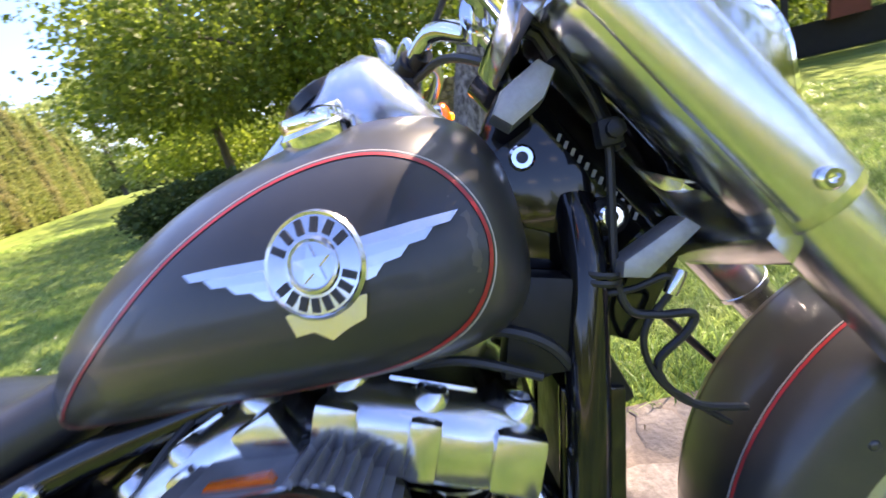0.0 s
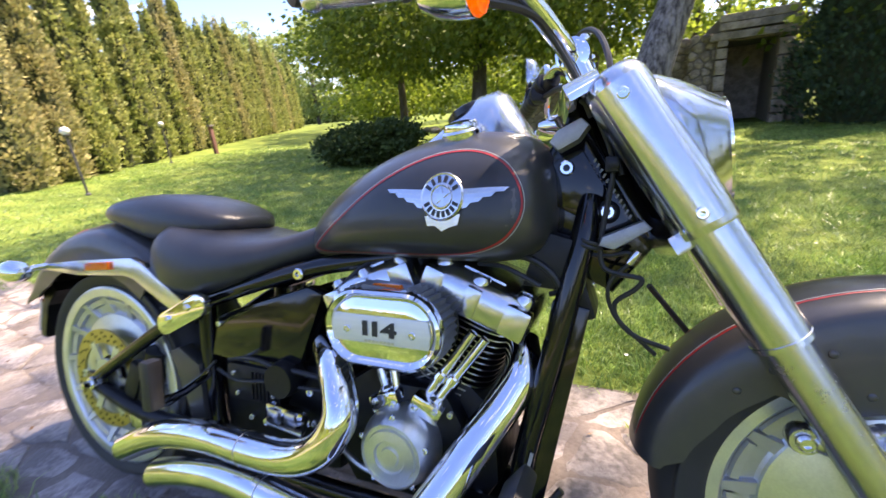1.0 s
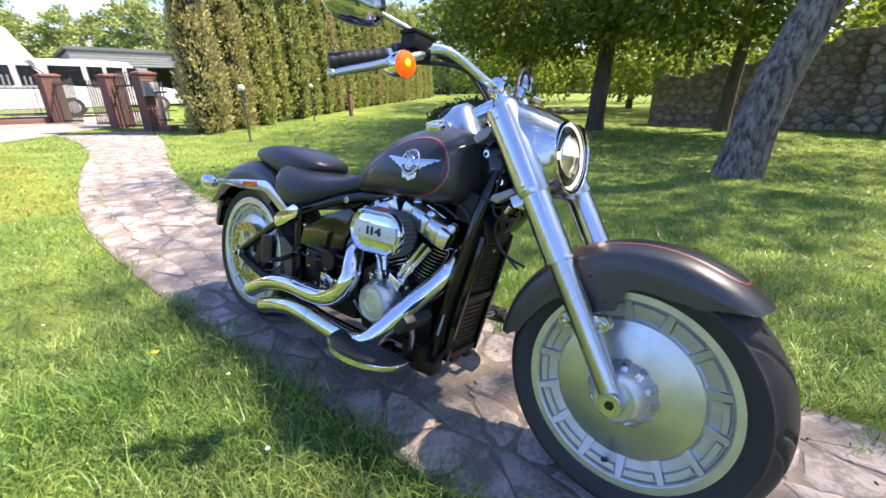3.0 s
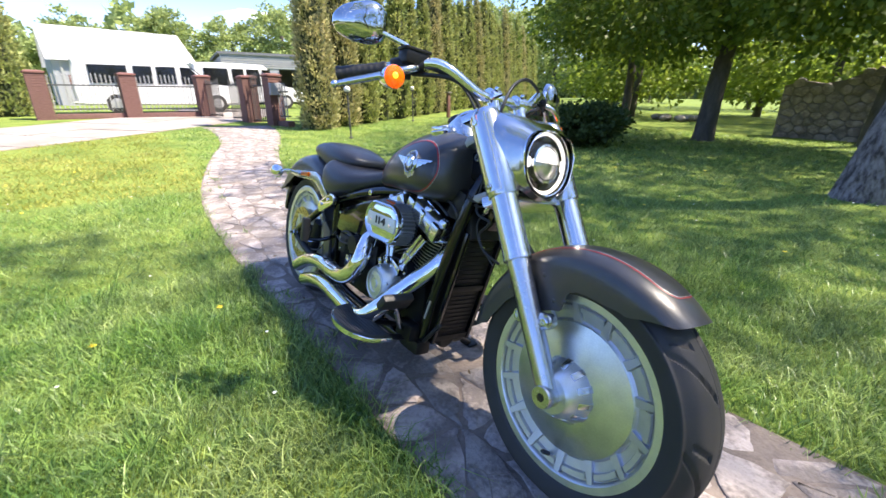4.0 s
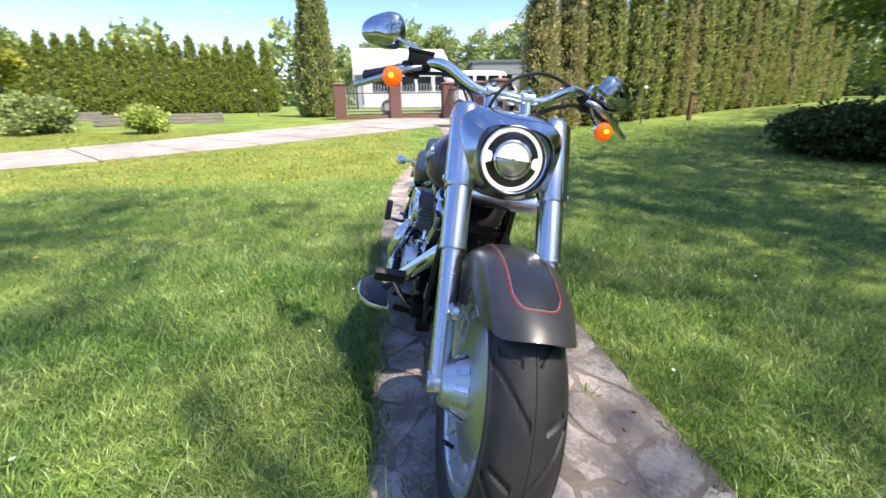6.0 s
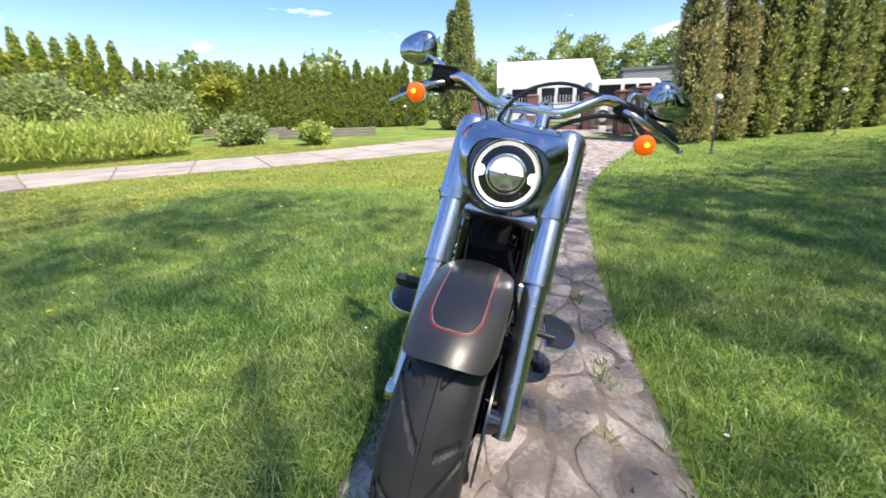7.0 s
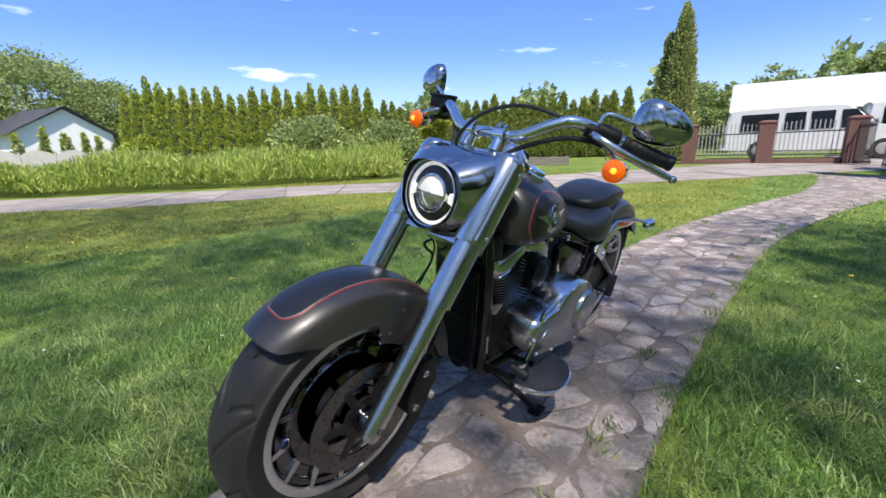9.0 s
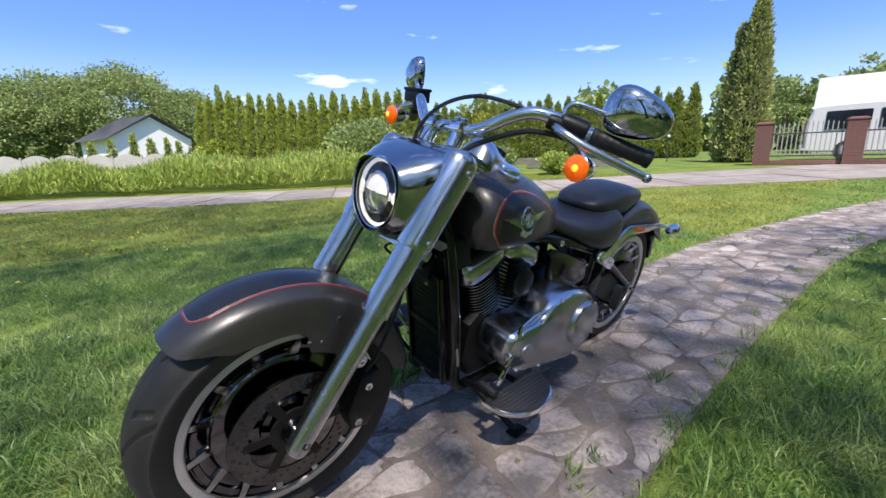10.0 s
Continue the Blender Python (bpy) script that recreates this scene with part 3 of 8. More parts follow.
tree("linden_tree", "leafy tree with a slim trunk and dense low crown", (-6.4, 12.6, gz(-6.4, 12.6)), [(0, 0, -0.1), (0.05, 0, 1.5), (0, 0.1, 4), (0, 0.1, 7)], 0.13,
     [((0.2, 0, 5.6), (2.9, 2.8, 2.7), 150, 40, 0.42), ((-0.7, -0.7, 3.0), (2.1, 1.8, 1.0), 70, 60, 0.4), ((1.8, 0.0, 2.9), (1.6, 1.6, 0.8), 50, 60, 0.4)], 0.14, M["leaf"], M["bark2"], 72)
tree("linden_tree", "leafy tree standing behind the lawn by the stone wall", (-0.6, 12.2, gz(0, 12)), [(0, 0, -0.1), (0.1, 0, 1.6), (0.3, 0, 4), (0.3, 0, 8)], 0.15,
     [((0.2, -0.6, 6.8), (3.4, 2.8, 3.0), 140, 40, 0.44), ((-0.4, -0.4, 3.9), (2.2, 1.8, 1.0), 60, 60, 0.42)], 0.14, M["leaf"], M["bark2"], 73)
# boughs of two unseen trees, each placed by where its shade should fall
SHADE_BOUGHS_A = [(-4.8, -1.9, 11.1, 1.3), (-3.7, -3.5, 12.0, 1.4), (-1.1, -2.3, 12.9, 1.5), (-0.1, -1.6, 11.3, 1.4), (0.4, -3.3, 12.2, 1.5), (-3.2, 1.6, 13.1, 1.1), (-2.8, 1.0, 12.1, 0.85), (-2.0, 1.1, 12.9, 0.8), (-1.6, 0.6, 11.6, 0.7), (0.0, 4.7, 13.3, 1.45), (1.1, 2.4, 11.8, 1.6), (-2.6, 3.7, 12.6, 1.3), (1.0, 4.7, 11.1, 1.5), (-1.4, 5.9, 12.0, 1.5), (0.5, 1.8, 12.9, 0.8), (-5.0, 4.4, 11.3, 1.5), (-2.9, 7.0, 12.2, 1.5), (-4.5, 3.3, 13.1, 1.3), (2.4, 6.3, 11.5, 1.5), (-0.2, 7.8, 12.4, 1.5), (-6.1, 4.6, 13.3, 1.5), (-6.5, 1.9, 11.8, 1.2), (-2.7, -2.0, 12.6, 1.2), (-5.1, -3.0, 11.8, 1.1), (-0.9, 2.24, 12.4, 0.88), (-2.1, 2.16, 11.6, 0.88), (-1.48, -0.75, 12.0, 0.88)]
SHADE_BOUGHS_B = [(-6.1, 1.9, 11.9, 1.6), (-3.5, 2.7, 12.8, 1.6), (-0.9, 2.4, 13.7, 1.7), (-6.3, -0.2, 12.1, 1.6), (-3.6, 0.5, 13.0, 1.6), (-1.0, 0.1, 13.9, 1.7), (-4.9, -2.1, 12.3, 1.6), (-2.2, -2.1, 13.2, 1.7), (1.0, 4.6, 14.1, 1.7), (0.6, 0.4, 12.6, 1.7)]
tree("linden_tree", "unseen tall leafy tree added so its high boughs shade the path", (6.8, 5.4, 0), [(0, 0, -0.1), (0.1, 0, 2), (-0.3, 0.2, 6), (-0.6, 0.6, 12)], 0.24,
     [((x, y, z), (r, r, 0.8), 12 if r < 0.9 else 50 if y > 2.2 else 32, 30, 0.27) for x, y, z, r in SHADE_BOUGHS_A], 0.115, M["leaf"], M["bark2"], 74, limbs=12, stout=0.4)
tree("linden_tree", "unseen tall leafy tree added so its high boughs shade the lawn", (9.0, -1.8, 0), [(0, 0, -0.1), (0.1, 0, 2), (-0.4, 0.2, 6), (-1.2, 0.4, 13)], 0.25,
     [((x, y, z), (r, r, 0.9), 52, 26, 0.42) for x, y, z, r in SHADE_BOUGHS_B], 0.12, M["leaf"], M["bark2"], 75, limbs=10, stout=0.4)
# trees past x = 6 are added to shade lawn and darken chrome reflections
for k, (x, y, s) in enumerate(((-9.5, 18.5, 1.0), (-3.0, 19.5, 1.15), (2.5, 19.0, 1.1), (-14, 26, 1.2), (-6, 23, 1.1), (-1, 26, 1.2), (4.5, 25, 1.2), (8.5, 17.5, 1.1), (9.5, 24, 1.2), (10.5, 15, 1.3), (7.0, 13.2, 1.45), (13, 10, 1.3), (15, 3, 1.4), (15, -5, 1.4), (20, 8, 1.5), (19, -1, 1.4), (-9, 31, 1.3), (-18, 36, 1.3), (-12, 21, 1.0))):
    # beyond y = 17 the crowns use the leaf that is coloured as sunlit
    tree("linden_tree", "leafy tree further back in the shaded garden", (x, y, gz(x, y)), [(0, 0, -0.1), (0.1, 0.1, 2), (0.2, 0, 5 * s), (0.2, 0.1, 8 * s)], 0.14,
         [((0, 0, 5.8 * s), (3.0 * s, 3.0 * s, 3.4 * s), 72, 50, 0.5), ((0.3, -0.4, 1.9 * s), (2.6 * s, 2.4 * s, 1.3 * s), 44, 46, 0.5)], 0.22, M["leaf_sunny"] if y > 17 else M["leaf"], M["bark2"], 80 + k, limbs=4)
# dark juniper at the edge of the shade
jun = thing("juniper_bush", "low spreading dark green juniper bush", "bush", pose(-4.85, 7.75, gz(-5, 7.75)) @ Matrix.Scale(0.93, 4))
c = new("foliage", crown_mesh("foliage", [((0, 0, 0.42), (1.15, 0.95, 0.42), 260, 60, 0.12), ((0.5, 0.3, 0.55), (0.7, 0.6, 0.35), 90, 60, 0.1)], 0.09, M["juniper"], 91, -0.2))
c.parent = jun
for a in range(7):
    bm = bmesh.new()
    tube(bm, [(0, 0, -0.05), (0.35 * math.cos(a), 0.3 * math.sin(a), 0.3), (0.8 * math.cos(a), 0.65 * math.sin(a), 0.45)], 0.025, 6)
    part("stem", bm, M["bark2"], jun)


def shrub(name, label, x, y, rad, hgt, leafmat, seed, leaf=0.1, clumps=70, lift=0.0):
    t = thing(name, label, "shrub", pose(x, y, gz(x, y)))
    c = new("foliage", crown_mesh("foliage", [((0, 0, lift + hgt * 0.5), (rad, rad, hgt * 0.48), clumps, 50, rad * 0.16)], leaf, leafmat, seed, -0.3))
    c.parent = t
    for a in range(5):
        bm = bmesh.new()
        tube(bm, [(0, 0, -0.05), (rad * 0.2 * math.cos(a * 1.3), rad * 0.2 * math.sin(a * 1.3), lift + hgt * 0.3), (rad * 0.5 * math.cos(a * 1.3), rad * 0.5 * math.sin(a * 1.3), lift + hgt * 0.7)], 0.02, 6)
        part("stem", bm, M["bark2"], t)
    return t


shrub("shrub", "round bright green shrub beside the drive", -12.5, -7.2, 0.55, 0.75, M["reed"], 101)
shrub("shrub", "loose shrub with pale green leaves", -12.9, -10.5, 0.85, 1.15, M["leaf_far"], 102, 0.13)
shrub("shrub", "yellow-leaved small ornamental tree", -15.5, -13.3, 0.7, 1.25, M["yellow"], 103, 0.14, 60, 1.45)
shrub("shrub", "pale feathery willow shrub in the weeds", -12.8, -19.8, 2.1, 2.9, M["leaf_far"], 104, 0.2, 120)
shrub("shrub", "pale green willow shrub before the hedge", -16.4, -17.6, 1.7, 2.5, M["leaf_far"], 105, 0.2, 100)
shrub("shrub", "round leafy bush at the end of the hedge", -7.7, -31.3, 1.2, 2.5, M["thuja_light"], 106, 0.2, 110)
shrub("shrub", "low yellow-green plant in the border", -9.6, -11.4, 0.4, 0.9, M["yellow"], 107, 0.1, 30)

# tall weeds along the drive
rng = np.random.default_rng(7)
n = 66000
f = rng.uniform(0, 1, n)
bx, by = 6.5 - 16.2 * f, -17.3 + 6.7 * f - 0.9 * np.sin(f * 5)
w = rng.uniform(0, 1, n)
bx, by = bx - 1.6 * w * (1 + f), by - 4.2 * w
hh = rng.uniform(0.15, 1.0, n) * (1.0 + 0.25 * np.sin(bx * 1.7) + 0.2 * np.sin(bx * 4.1 + by * 2)) * 1.12 * np.clip(0.5 + 1.1 * f, 0.5, 1.0)
P = np.stack([bx, by, gz_np(bx, by) + hh * 0.75], 1)
D = np.stack([rng.normal(0, 0.3, n), rng.normal(0, 0.3, n), np.full(n, 1.0)], 1)
V, Q = leaves(P, D, 0.28, 0.037, rng, 0.25, 0.33)
tagged(new("tall_weeds", soup("tall_weeds", V, Q, None, M["reed"])), "dense bright green goldenrod and tall grass along the drive", "weeds", kind="stuff")

# distant woods that close the horizon
rng = np.random.default_rng(17)
n = 48000
a = rng.uniform(0, 2 * np.pi, n)
rad = 92 + 14 * np.sin(a * 3 + 1) + rng.uniform(-5, 5, n)
top = 9.5 + 2.4 * np.sin(a * 23) + 2.0 * np.sin(a * 47 + 1) + 1.5 * np.sin(a * 91 + 2)
h = rng.uniform(0.0, 1.0, n) ** 0.8 * top
P = np.stack([rad * np.cos(a), rad * np.sin(a), h], 1)
D = np.stack([-np.cos(a), -np.sin(a), np.full(n, 0.4)], 1)
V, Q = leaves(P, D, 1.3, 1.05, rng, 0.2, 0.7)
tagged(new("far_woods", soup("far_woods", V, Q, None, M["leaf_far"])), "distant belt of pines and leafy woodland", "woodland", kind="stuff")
# plain sheet added behind the leaves; its dark green stands for shade
bm = bmesh.new()
rings = [[(106 * math.cos(q), 106 * math.sin(q), z) for q in (2 * math.pi * k / 60 for k in range(60))] for z in (-2, 7)]
loft(bm, rings, True, False)
tagged(part("backdrop", bm, M["pine_leaf"], None), "dark green sheet standing for shaded depth of the woods", "woodland", kind="structure")


def far_tree(label, x, y, h, r, seed, leafmat, n=60):
    t = thing("woodland_tree", label, "tree", pose(x, y, 0))
    c = new("crown", crown_mesh("crown", [((0, 0, h * 0.58), (r, r, h * 0.42), n, 75, r * 0.11)], 0.37, leafmat, seed, 0.1))
    c.parent = t
    bm = bmesh.new()
    tube(bm, [(0, 0, 0), (0, 0, h * 0.7)], 0.25, 8)
    part("trunk", bm, M["bark2"], t)


# far crowns take the paler leaf, which paints in distance haze
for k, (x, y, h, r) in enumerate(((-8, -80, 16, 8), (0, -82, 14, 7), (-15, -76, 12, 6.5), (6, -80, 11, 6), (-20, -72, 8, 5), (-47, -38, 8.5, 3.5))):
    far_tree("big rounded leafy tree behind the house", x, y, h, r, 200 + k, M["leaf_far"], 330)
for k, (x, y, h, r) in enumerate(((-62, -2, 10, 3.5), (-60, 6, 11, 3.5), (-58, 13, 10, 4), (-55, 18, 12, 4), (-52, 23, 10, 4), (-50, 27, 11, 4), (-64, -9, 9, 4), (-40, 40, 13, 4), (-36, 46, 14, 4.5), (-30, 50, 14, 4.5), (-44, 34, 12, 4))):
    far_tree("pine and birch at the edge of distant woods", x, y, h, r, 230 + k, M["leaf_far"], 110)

# ---- fence, gate, vehicles and buildings ----
def pillar(x, y, w, h, label, turn=0.0):
    t = thing("fence_pillar", label, "pillar", pose(x, y, gz(x, y), 0, 0, turn), "brick fence pillars")
    bm = bmesh.new()
    n = int(h / 0.075)
    rings = []
    for i in range(n):
        z = i * h / n
        for dz, q in ((0, 0.94), (0.016, 0.94), (0.017, 1.0), (h / n - 0.001, 1.0)):
            rings.append([(sx * w / 2 * q, sy * w / 2 * q, z + dz - 0.03) for sx, sy in ((-1, -1), (1, -1), (1, 1), (-1, 1))])
    loft(bm, rings)
    part("brick_courses", bm, M["brick"], t)
    bm = bmesh.new()
    box(bm, (0, 0, h + 0.01), (w + 0.05, w + 0.05, 0.055), bevel=0.01)
    box(bm, (0, 0, h + 0.055), (w + 0.01, w + 0.01, 0.035), taper=0.7)
    part("capstone", bm, M["cap"], t)
    return t


PA, PB, PC, PD, PE = (-17.15, -1.98), (-17.3, 0.28), (-17.1, 2.5), (-14.2, 3.33), (-12.7, 3.68)
for p, l in ((PA, "brick fence pillar with flat cap"), (PB, "brick fence pillar with flat cap"), (PC, "brick gate pillar with flat cap"), (PD, "brick gate pillar beside the small gate")):
    pillar(*p, 0.46, 1.36, l, 8)
post_e = pillar(*PE, 0.42, 1.42, "dark red brick pillar with a grey mailbox", 10)
bm = bmesh.new()
box(bm, (0.27, -0.05, 1.05), (0.12, 0.34, 0.34), bevel=0.01)
part("mailbox", bm, M["greyclad"], post_e, "grey metal mailbox")


def fence_panel(name, a, b, label, wall=0.2, top=1.18, arch=0.12, material=None, every=0.12):
    ax, ay = a
    bx, by = b
    length = math.hypot(bx - ax, by - ay)
    t = thing(name, label, "fence" if "fence" in name else "gate", pose(ax, ay, gz((ax + bx) / 2, ay), 0, 0, math.degrees(math.atan2(by - ay, bx - ax))))
    if wall:
        bm = bmesh.new()
        box(bm, (length / 2, 0, wall / 2 - 0.04), (length - 0.5, 0.24, wall), bevel=0.01)
        part("plinth", bm, M["brick"], t)
    for z in (wall + 0.1, top - 0.16):
        bm = bmesh.new()
        box(bm, (length / 2, 0, z), (length - 0.5, 0.035, 0.04))
        part("rail", bm, M["iron"], t)
    me = None
    n = int((length - 0.56) / every)
    for i in range(n + 1):
        x = 0.28 + i * every
        hgt = top + arch * math.sin(math.pi * x / length) - wall - 0.02
        if me is None:
            bm = bmesh.new()
            box(bm, (0, 0, 0.5), (0.03, 0.022, 1.0))
            lathe(bm, [(0.018, 1.0), (0.022, 1.02), (0.001, 1.09)], (0, 0, 0), "z", 6)
            me = finish(bm, "picket", material or M["picket"])
        ob = new("picket", me)
        ob.parent = t
        ob.matrix_basis = Matrix.Translation((x, 0, wall + 0.04)) @ Matrix.Diagonal((1, 1, hgt, 1))
    return t


fence_panel("metal_fence", PA, PB, "pale metal picket fence panel on a brick plinth")
fence_panel("metal_fence", PB, PC, "pale metal picket fence panel on a brick plinth")
fence_panel("metal_gate", PC, (-15.75, 2.9), "half of a metal driveway gate", 0.0, 1.3, -0.15, M["iron"])
fence_panel("metal_gate", (-15.6, 2.95), PD, "half of a metal driveway gate", 0.0, 1.3, -0.15, M["iron"])
fence_panel("metal_gate", PD, PE, "small metal pedestrian gate", 0.0, 1.3, 0.1, M["iron"])
fence_panel("metal_fence", PE, (-11.7, 3.95), "pale metal fence end by the thujas", 0.2, 1.15, 0.0)


def van(x, y, heading, length, height, label, high=True):
    t = thing("van", label, "van", pose(x, y, gz(x, y), 0, 0, heading))
    L, H, W = length / 2, height, 0.98
    side = [(-L, 0.45), (-L - 0.03, 1.0), (-L + 0.08, H - 0.25), (-L + 0.2, H - 0.04), (-0.3 * L, H), (0.16 * L, H - 0.02), (0.30 * L, H - 0.12), (0.57 * L, 1.2), (0.92 * L, 1.0), (L, 0.75), (L, 0.42), (0.86 * L, 0.32), (-0.9 * L, 0.32)]
    bm = bmesh.new()
    prof = spline([(a, 0, b) for a, b in side + side[:1]], 3)[:-1]
    rings = []
    for yy, s in ((-W, 0.93), (-W + 0.06, 0.985), (-W + 0.2, 1.0), (W - 0.2, 1.0), (W - 0.06, 0.985), (W, 0.93)):
        rings.append([(p.x * (1 - (1 - s) * 0.5), yy - math.copysign(max(p.z - 1.1, 0) * 0.09, yy), 1.0 + (p.z - 1.0) * s) for p in prof])
    loft(bm, rings)
    body = part("body", bm, M["vanpaint"], t)
    wins = [(-0.81 * L, -0.40 * L), (-0.33 * L, -0.12 * L), (-0.07 * L, 0.16 * L)]
    for yy in (-1, 1):
        for x0, x1 in wins + [(0.22 * L, 0.52 * L)]:
            bm = bmesh.new()
            z0, z1 = 1.1, H - 0.27
            sl = 0.17 * L if x0 > 0.2 * L else 0
            w0, w1 = W - (z0 - 1.1) * 0.09 + 0.012, W - (z1 - 1.1) * 0.09 + 0.012
            vs = [bm.verts.new(q) for q in ((x0, yy * w0, z0), (x1, yy * w0, z0), (x1 - sl, yy * w1, z1), (x0, yy * w1, z1))]
            f = bm.faces.new(vs)
            bmesh.ops.solidify(bm, geom=[f], thickness=-0.03 * yy)
            part("side_window", bm, M["autoglass"], body)
        for wx in (-0.58 * L, 0.64 * L):
            bm = bmesh.new()
            lathe(bm, [(0.2, -0.11), (0.34, -0.1), (0.36, 0), (0.34, 0.1), (0.2, 0.11)], (wx, yy * (W - 0.1), 0.36), "y", 24)
            wheel = part("wheel", bm, M["dark"], t)
            bm = bmesh.new()
            lathe(bm, [(0.02, yy * 0.12), (0.12, yy * 0.13), (0.2, yy * 0.115), (0.21, yy * 0.09)], (wx, yy * (W - 0.1), 0.36), "y", 20)
            part("rim", bm, M["picket"], wheel)
    bm = bmesh.new()
    box(bm, (L + 0.02, 0, 0.5), (0.14, 1.8, 0.22), bevel=0.03)
    part("front_bumper", bm, M["greyclad"], t)
    bm = bmesh.new()
    box(bm, (-L - 0.05, 0, 0.5), (0.14, 1.8, 0.2), bevel=0.03)
    part("rear_bumper", bm, M["greyclad"], t)
    bm = bmesh.new()
    vs = [bm.verts.new(q) for q in ((0.585 * L, -0.8, 1.2), (0.585 * L, 0.8, 1.2), (0.35 * L, 0.74, H - 0.18), (0.35 * L, -0.74, H - 0.18))]
    bmesh.ops.solidify(bm, geom=[bm.faces.new(vs)], thickness=0.03)
    part("windscreen", bm, M["autoglass"], body)
    for yy in (-0.85, 0.85):
        bm = bmesh.new()
        box(bm, (-L - 0.01, yy, 1.1), (0.05, 0.14, 0.5), bevel=0.01)
        part("tail_light", bm, M["cap"], t, "red tail light")
    return t


van(-20.7, 1.6, 90, 5.7, 2.0, "white passenger van with a raised roof and dark windows")
van(-23.6, 5.6, 92, 5.2, 2.15, "second white van parked further behind the fence")

# white sheeted hall
hall = thing("hall", "large white sheet-covered hall with a pitched roof", "building", pose(-32.0, -2.4, 0.55, 0, 0, 95.7))
bm = bmesh.new()
slab(bm, [(0, -0.6), (7.7, -0.6), (7.7, 2.74), (3.86, 4.78), (0, 2.74)], "x", 0, 7.15)
part("wall", bm, M["greyclad"], hall, "grey sheet walls")
bm = bmesh.new()
for y0, y1, z0, z1 in ((-0.25, 3.86, 2.66, 4.88), (7.97, 3.86, 2.66, 4.88)):
    vs = [bm.verts.new(q) for q in ((-0.2, y0, z0), (7.35, y0, z0), (7.35, y1, z1), (-0.2, y1, z1))]
    bmesh.ops.solidify(bm, geom=[bm.faces.new(vs)], thickness=0.12)
part("roof", bm, M["tarp"], hall, "bright white sheet roof")
for k in range(5):
    bm = bmesh.new()
    box(bm, (0.4 + k * 1.6, -0.03, 1.0), (0.12, 0.1, 3.2))
    part("wall_post", bm, M["picket"], hall)

# grey workshop with open bays
shop = thing("workshop", "flat-roofed grey clad workshop with dark open bays", "building", pose(-30.8, 6.0, 0.5, 0, 0, 84))
for x0, x1 in ((0, 1.1), (2.9, 3.5), (5.3, 7.0)):
    bm = bmesh.new()
    box(bm, ((x0 + x1) / 2, 0, 1.5), (x1 - x0, 0.2, 3.6))
    part("wall", bm, M["greyclad"], shop)
bm = bmesh.new()
box(bm, (3.5, 0, 2.98), (7.02, 0.22, 0.85))
part("lintel", bm, M["greyclad"], shop)
bm = bmesh.new()
box(bm, (0.1, 3.0, 1.5), (0.2, 5.78, 3.6))
box(bm, (6.9, 3.0, 1.5), (0.2, 5.78, 3.6))
box(bm, (3.5, 5.98, 1.5), (7, 0.15, 3.6))
part("shell_wall", bm, M["greyclad"], shop)
bm = bmesh.new()
box(bm, (3.5, 3.0, 3.46), (7.3, 6.4, 0.16))
part("roof", bm, M["slate"], shop)
for k in range(6):
    bm = bmesh.new()
    box(bm, (3.5, -0.125, 2.65 + k * 0.14), (7.0, 0.02, 0.09))
    part("cladding_board", bm, M["picket"], shop)

# house with a white gable
house = thing("house", "white rendered house with a dark tiled gable roof", "house", pose(-7.9, -57.5, 0, 0, 0, 194))
bm = bmesh.new()
slab(bm, [(-4.2, -0.5), (4.2, -0.5), (4.2, 4.0), (0, 6.4), (-4.2, 4.0)], "y", 0, 8.5)
hw = part("wall", bm, M["white"], house)
bm = bmesh.new()
for sx in (-1, 1):
    vs = [bm.verts.new(q) for q in ((sx * 4.9, -0.6, 3.75), (sx * 4.9, 9.1, 3.75), (0, 9.1, 6.7), (0, -0.6, 6.7))]
    bmesh.ops.solidify(bm, geom=[bm.faces.new(vs)], thickness=0.22 * sx)
part("roof", bm, M["slate"], house, "dark grey tiled roof")

red = thing("house", "distant house with a red tiled roof and chimney", "house", pose(-44.5, -58, 0, 0, 0, 110))
bm = bmesh.new()
slab(bm, [(-4.5, -0.5), (4.5, -0.5), (4.5, 5.2), (0, 8.2), (-4.5, 5.2)], "y", -4.5, 4.5)
part("wall", bm, M["white"], red)
bm = bmesh.new()
for sx in (-1, 1):
    vs = [bm.verts.new(q) for q in ((sx * 5.0, -4.8, 5.0), (sx * 5.0, 4.8, 5.0), (0, 4.8, 8.5), (0, -4.8, 8.5))]
    bmesh.ops.solidify(bm, geom=[bm.faces.new(vs)], thickness=0.22 * sx)
rr = part("roof", bm, M["redroof"], red, "red tiled roof")
bm = bmesh.new()
box(bm, (1.2, 1.5, 8.6), (0.7, 0.7, 1.6))
part("chimney", bm, M["brick"], rr)

# precast concrete fence with scalloped panels
cf = thing("concrete_fence", "grey precast concrete fence with wavy top panels", "fence", pose(8, -47, 0, 0, 0, 148))
for k in range(9):
    bm = bmesh.new()
    pts = [(k * 2.06 + 0.06, 0.0), (k * 2.06 + 1.98, 0.0)] + [(k * 2.06 + 1.98 - 1.92 * q / 8, 1.55 + 0.32 * math.sin(math.pi * q / 8)) for q in range(9)]
    slab(bm, pts, "y", -0.03, 0.03)
    part("panel", bm, M["precast"], cf)
    bm = bmesh.new()
    box(bm, (k * 2.06, 0, 0.85), (0.12, 0.14, 1.75))
    part("post", bm, M["precast"], cf)
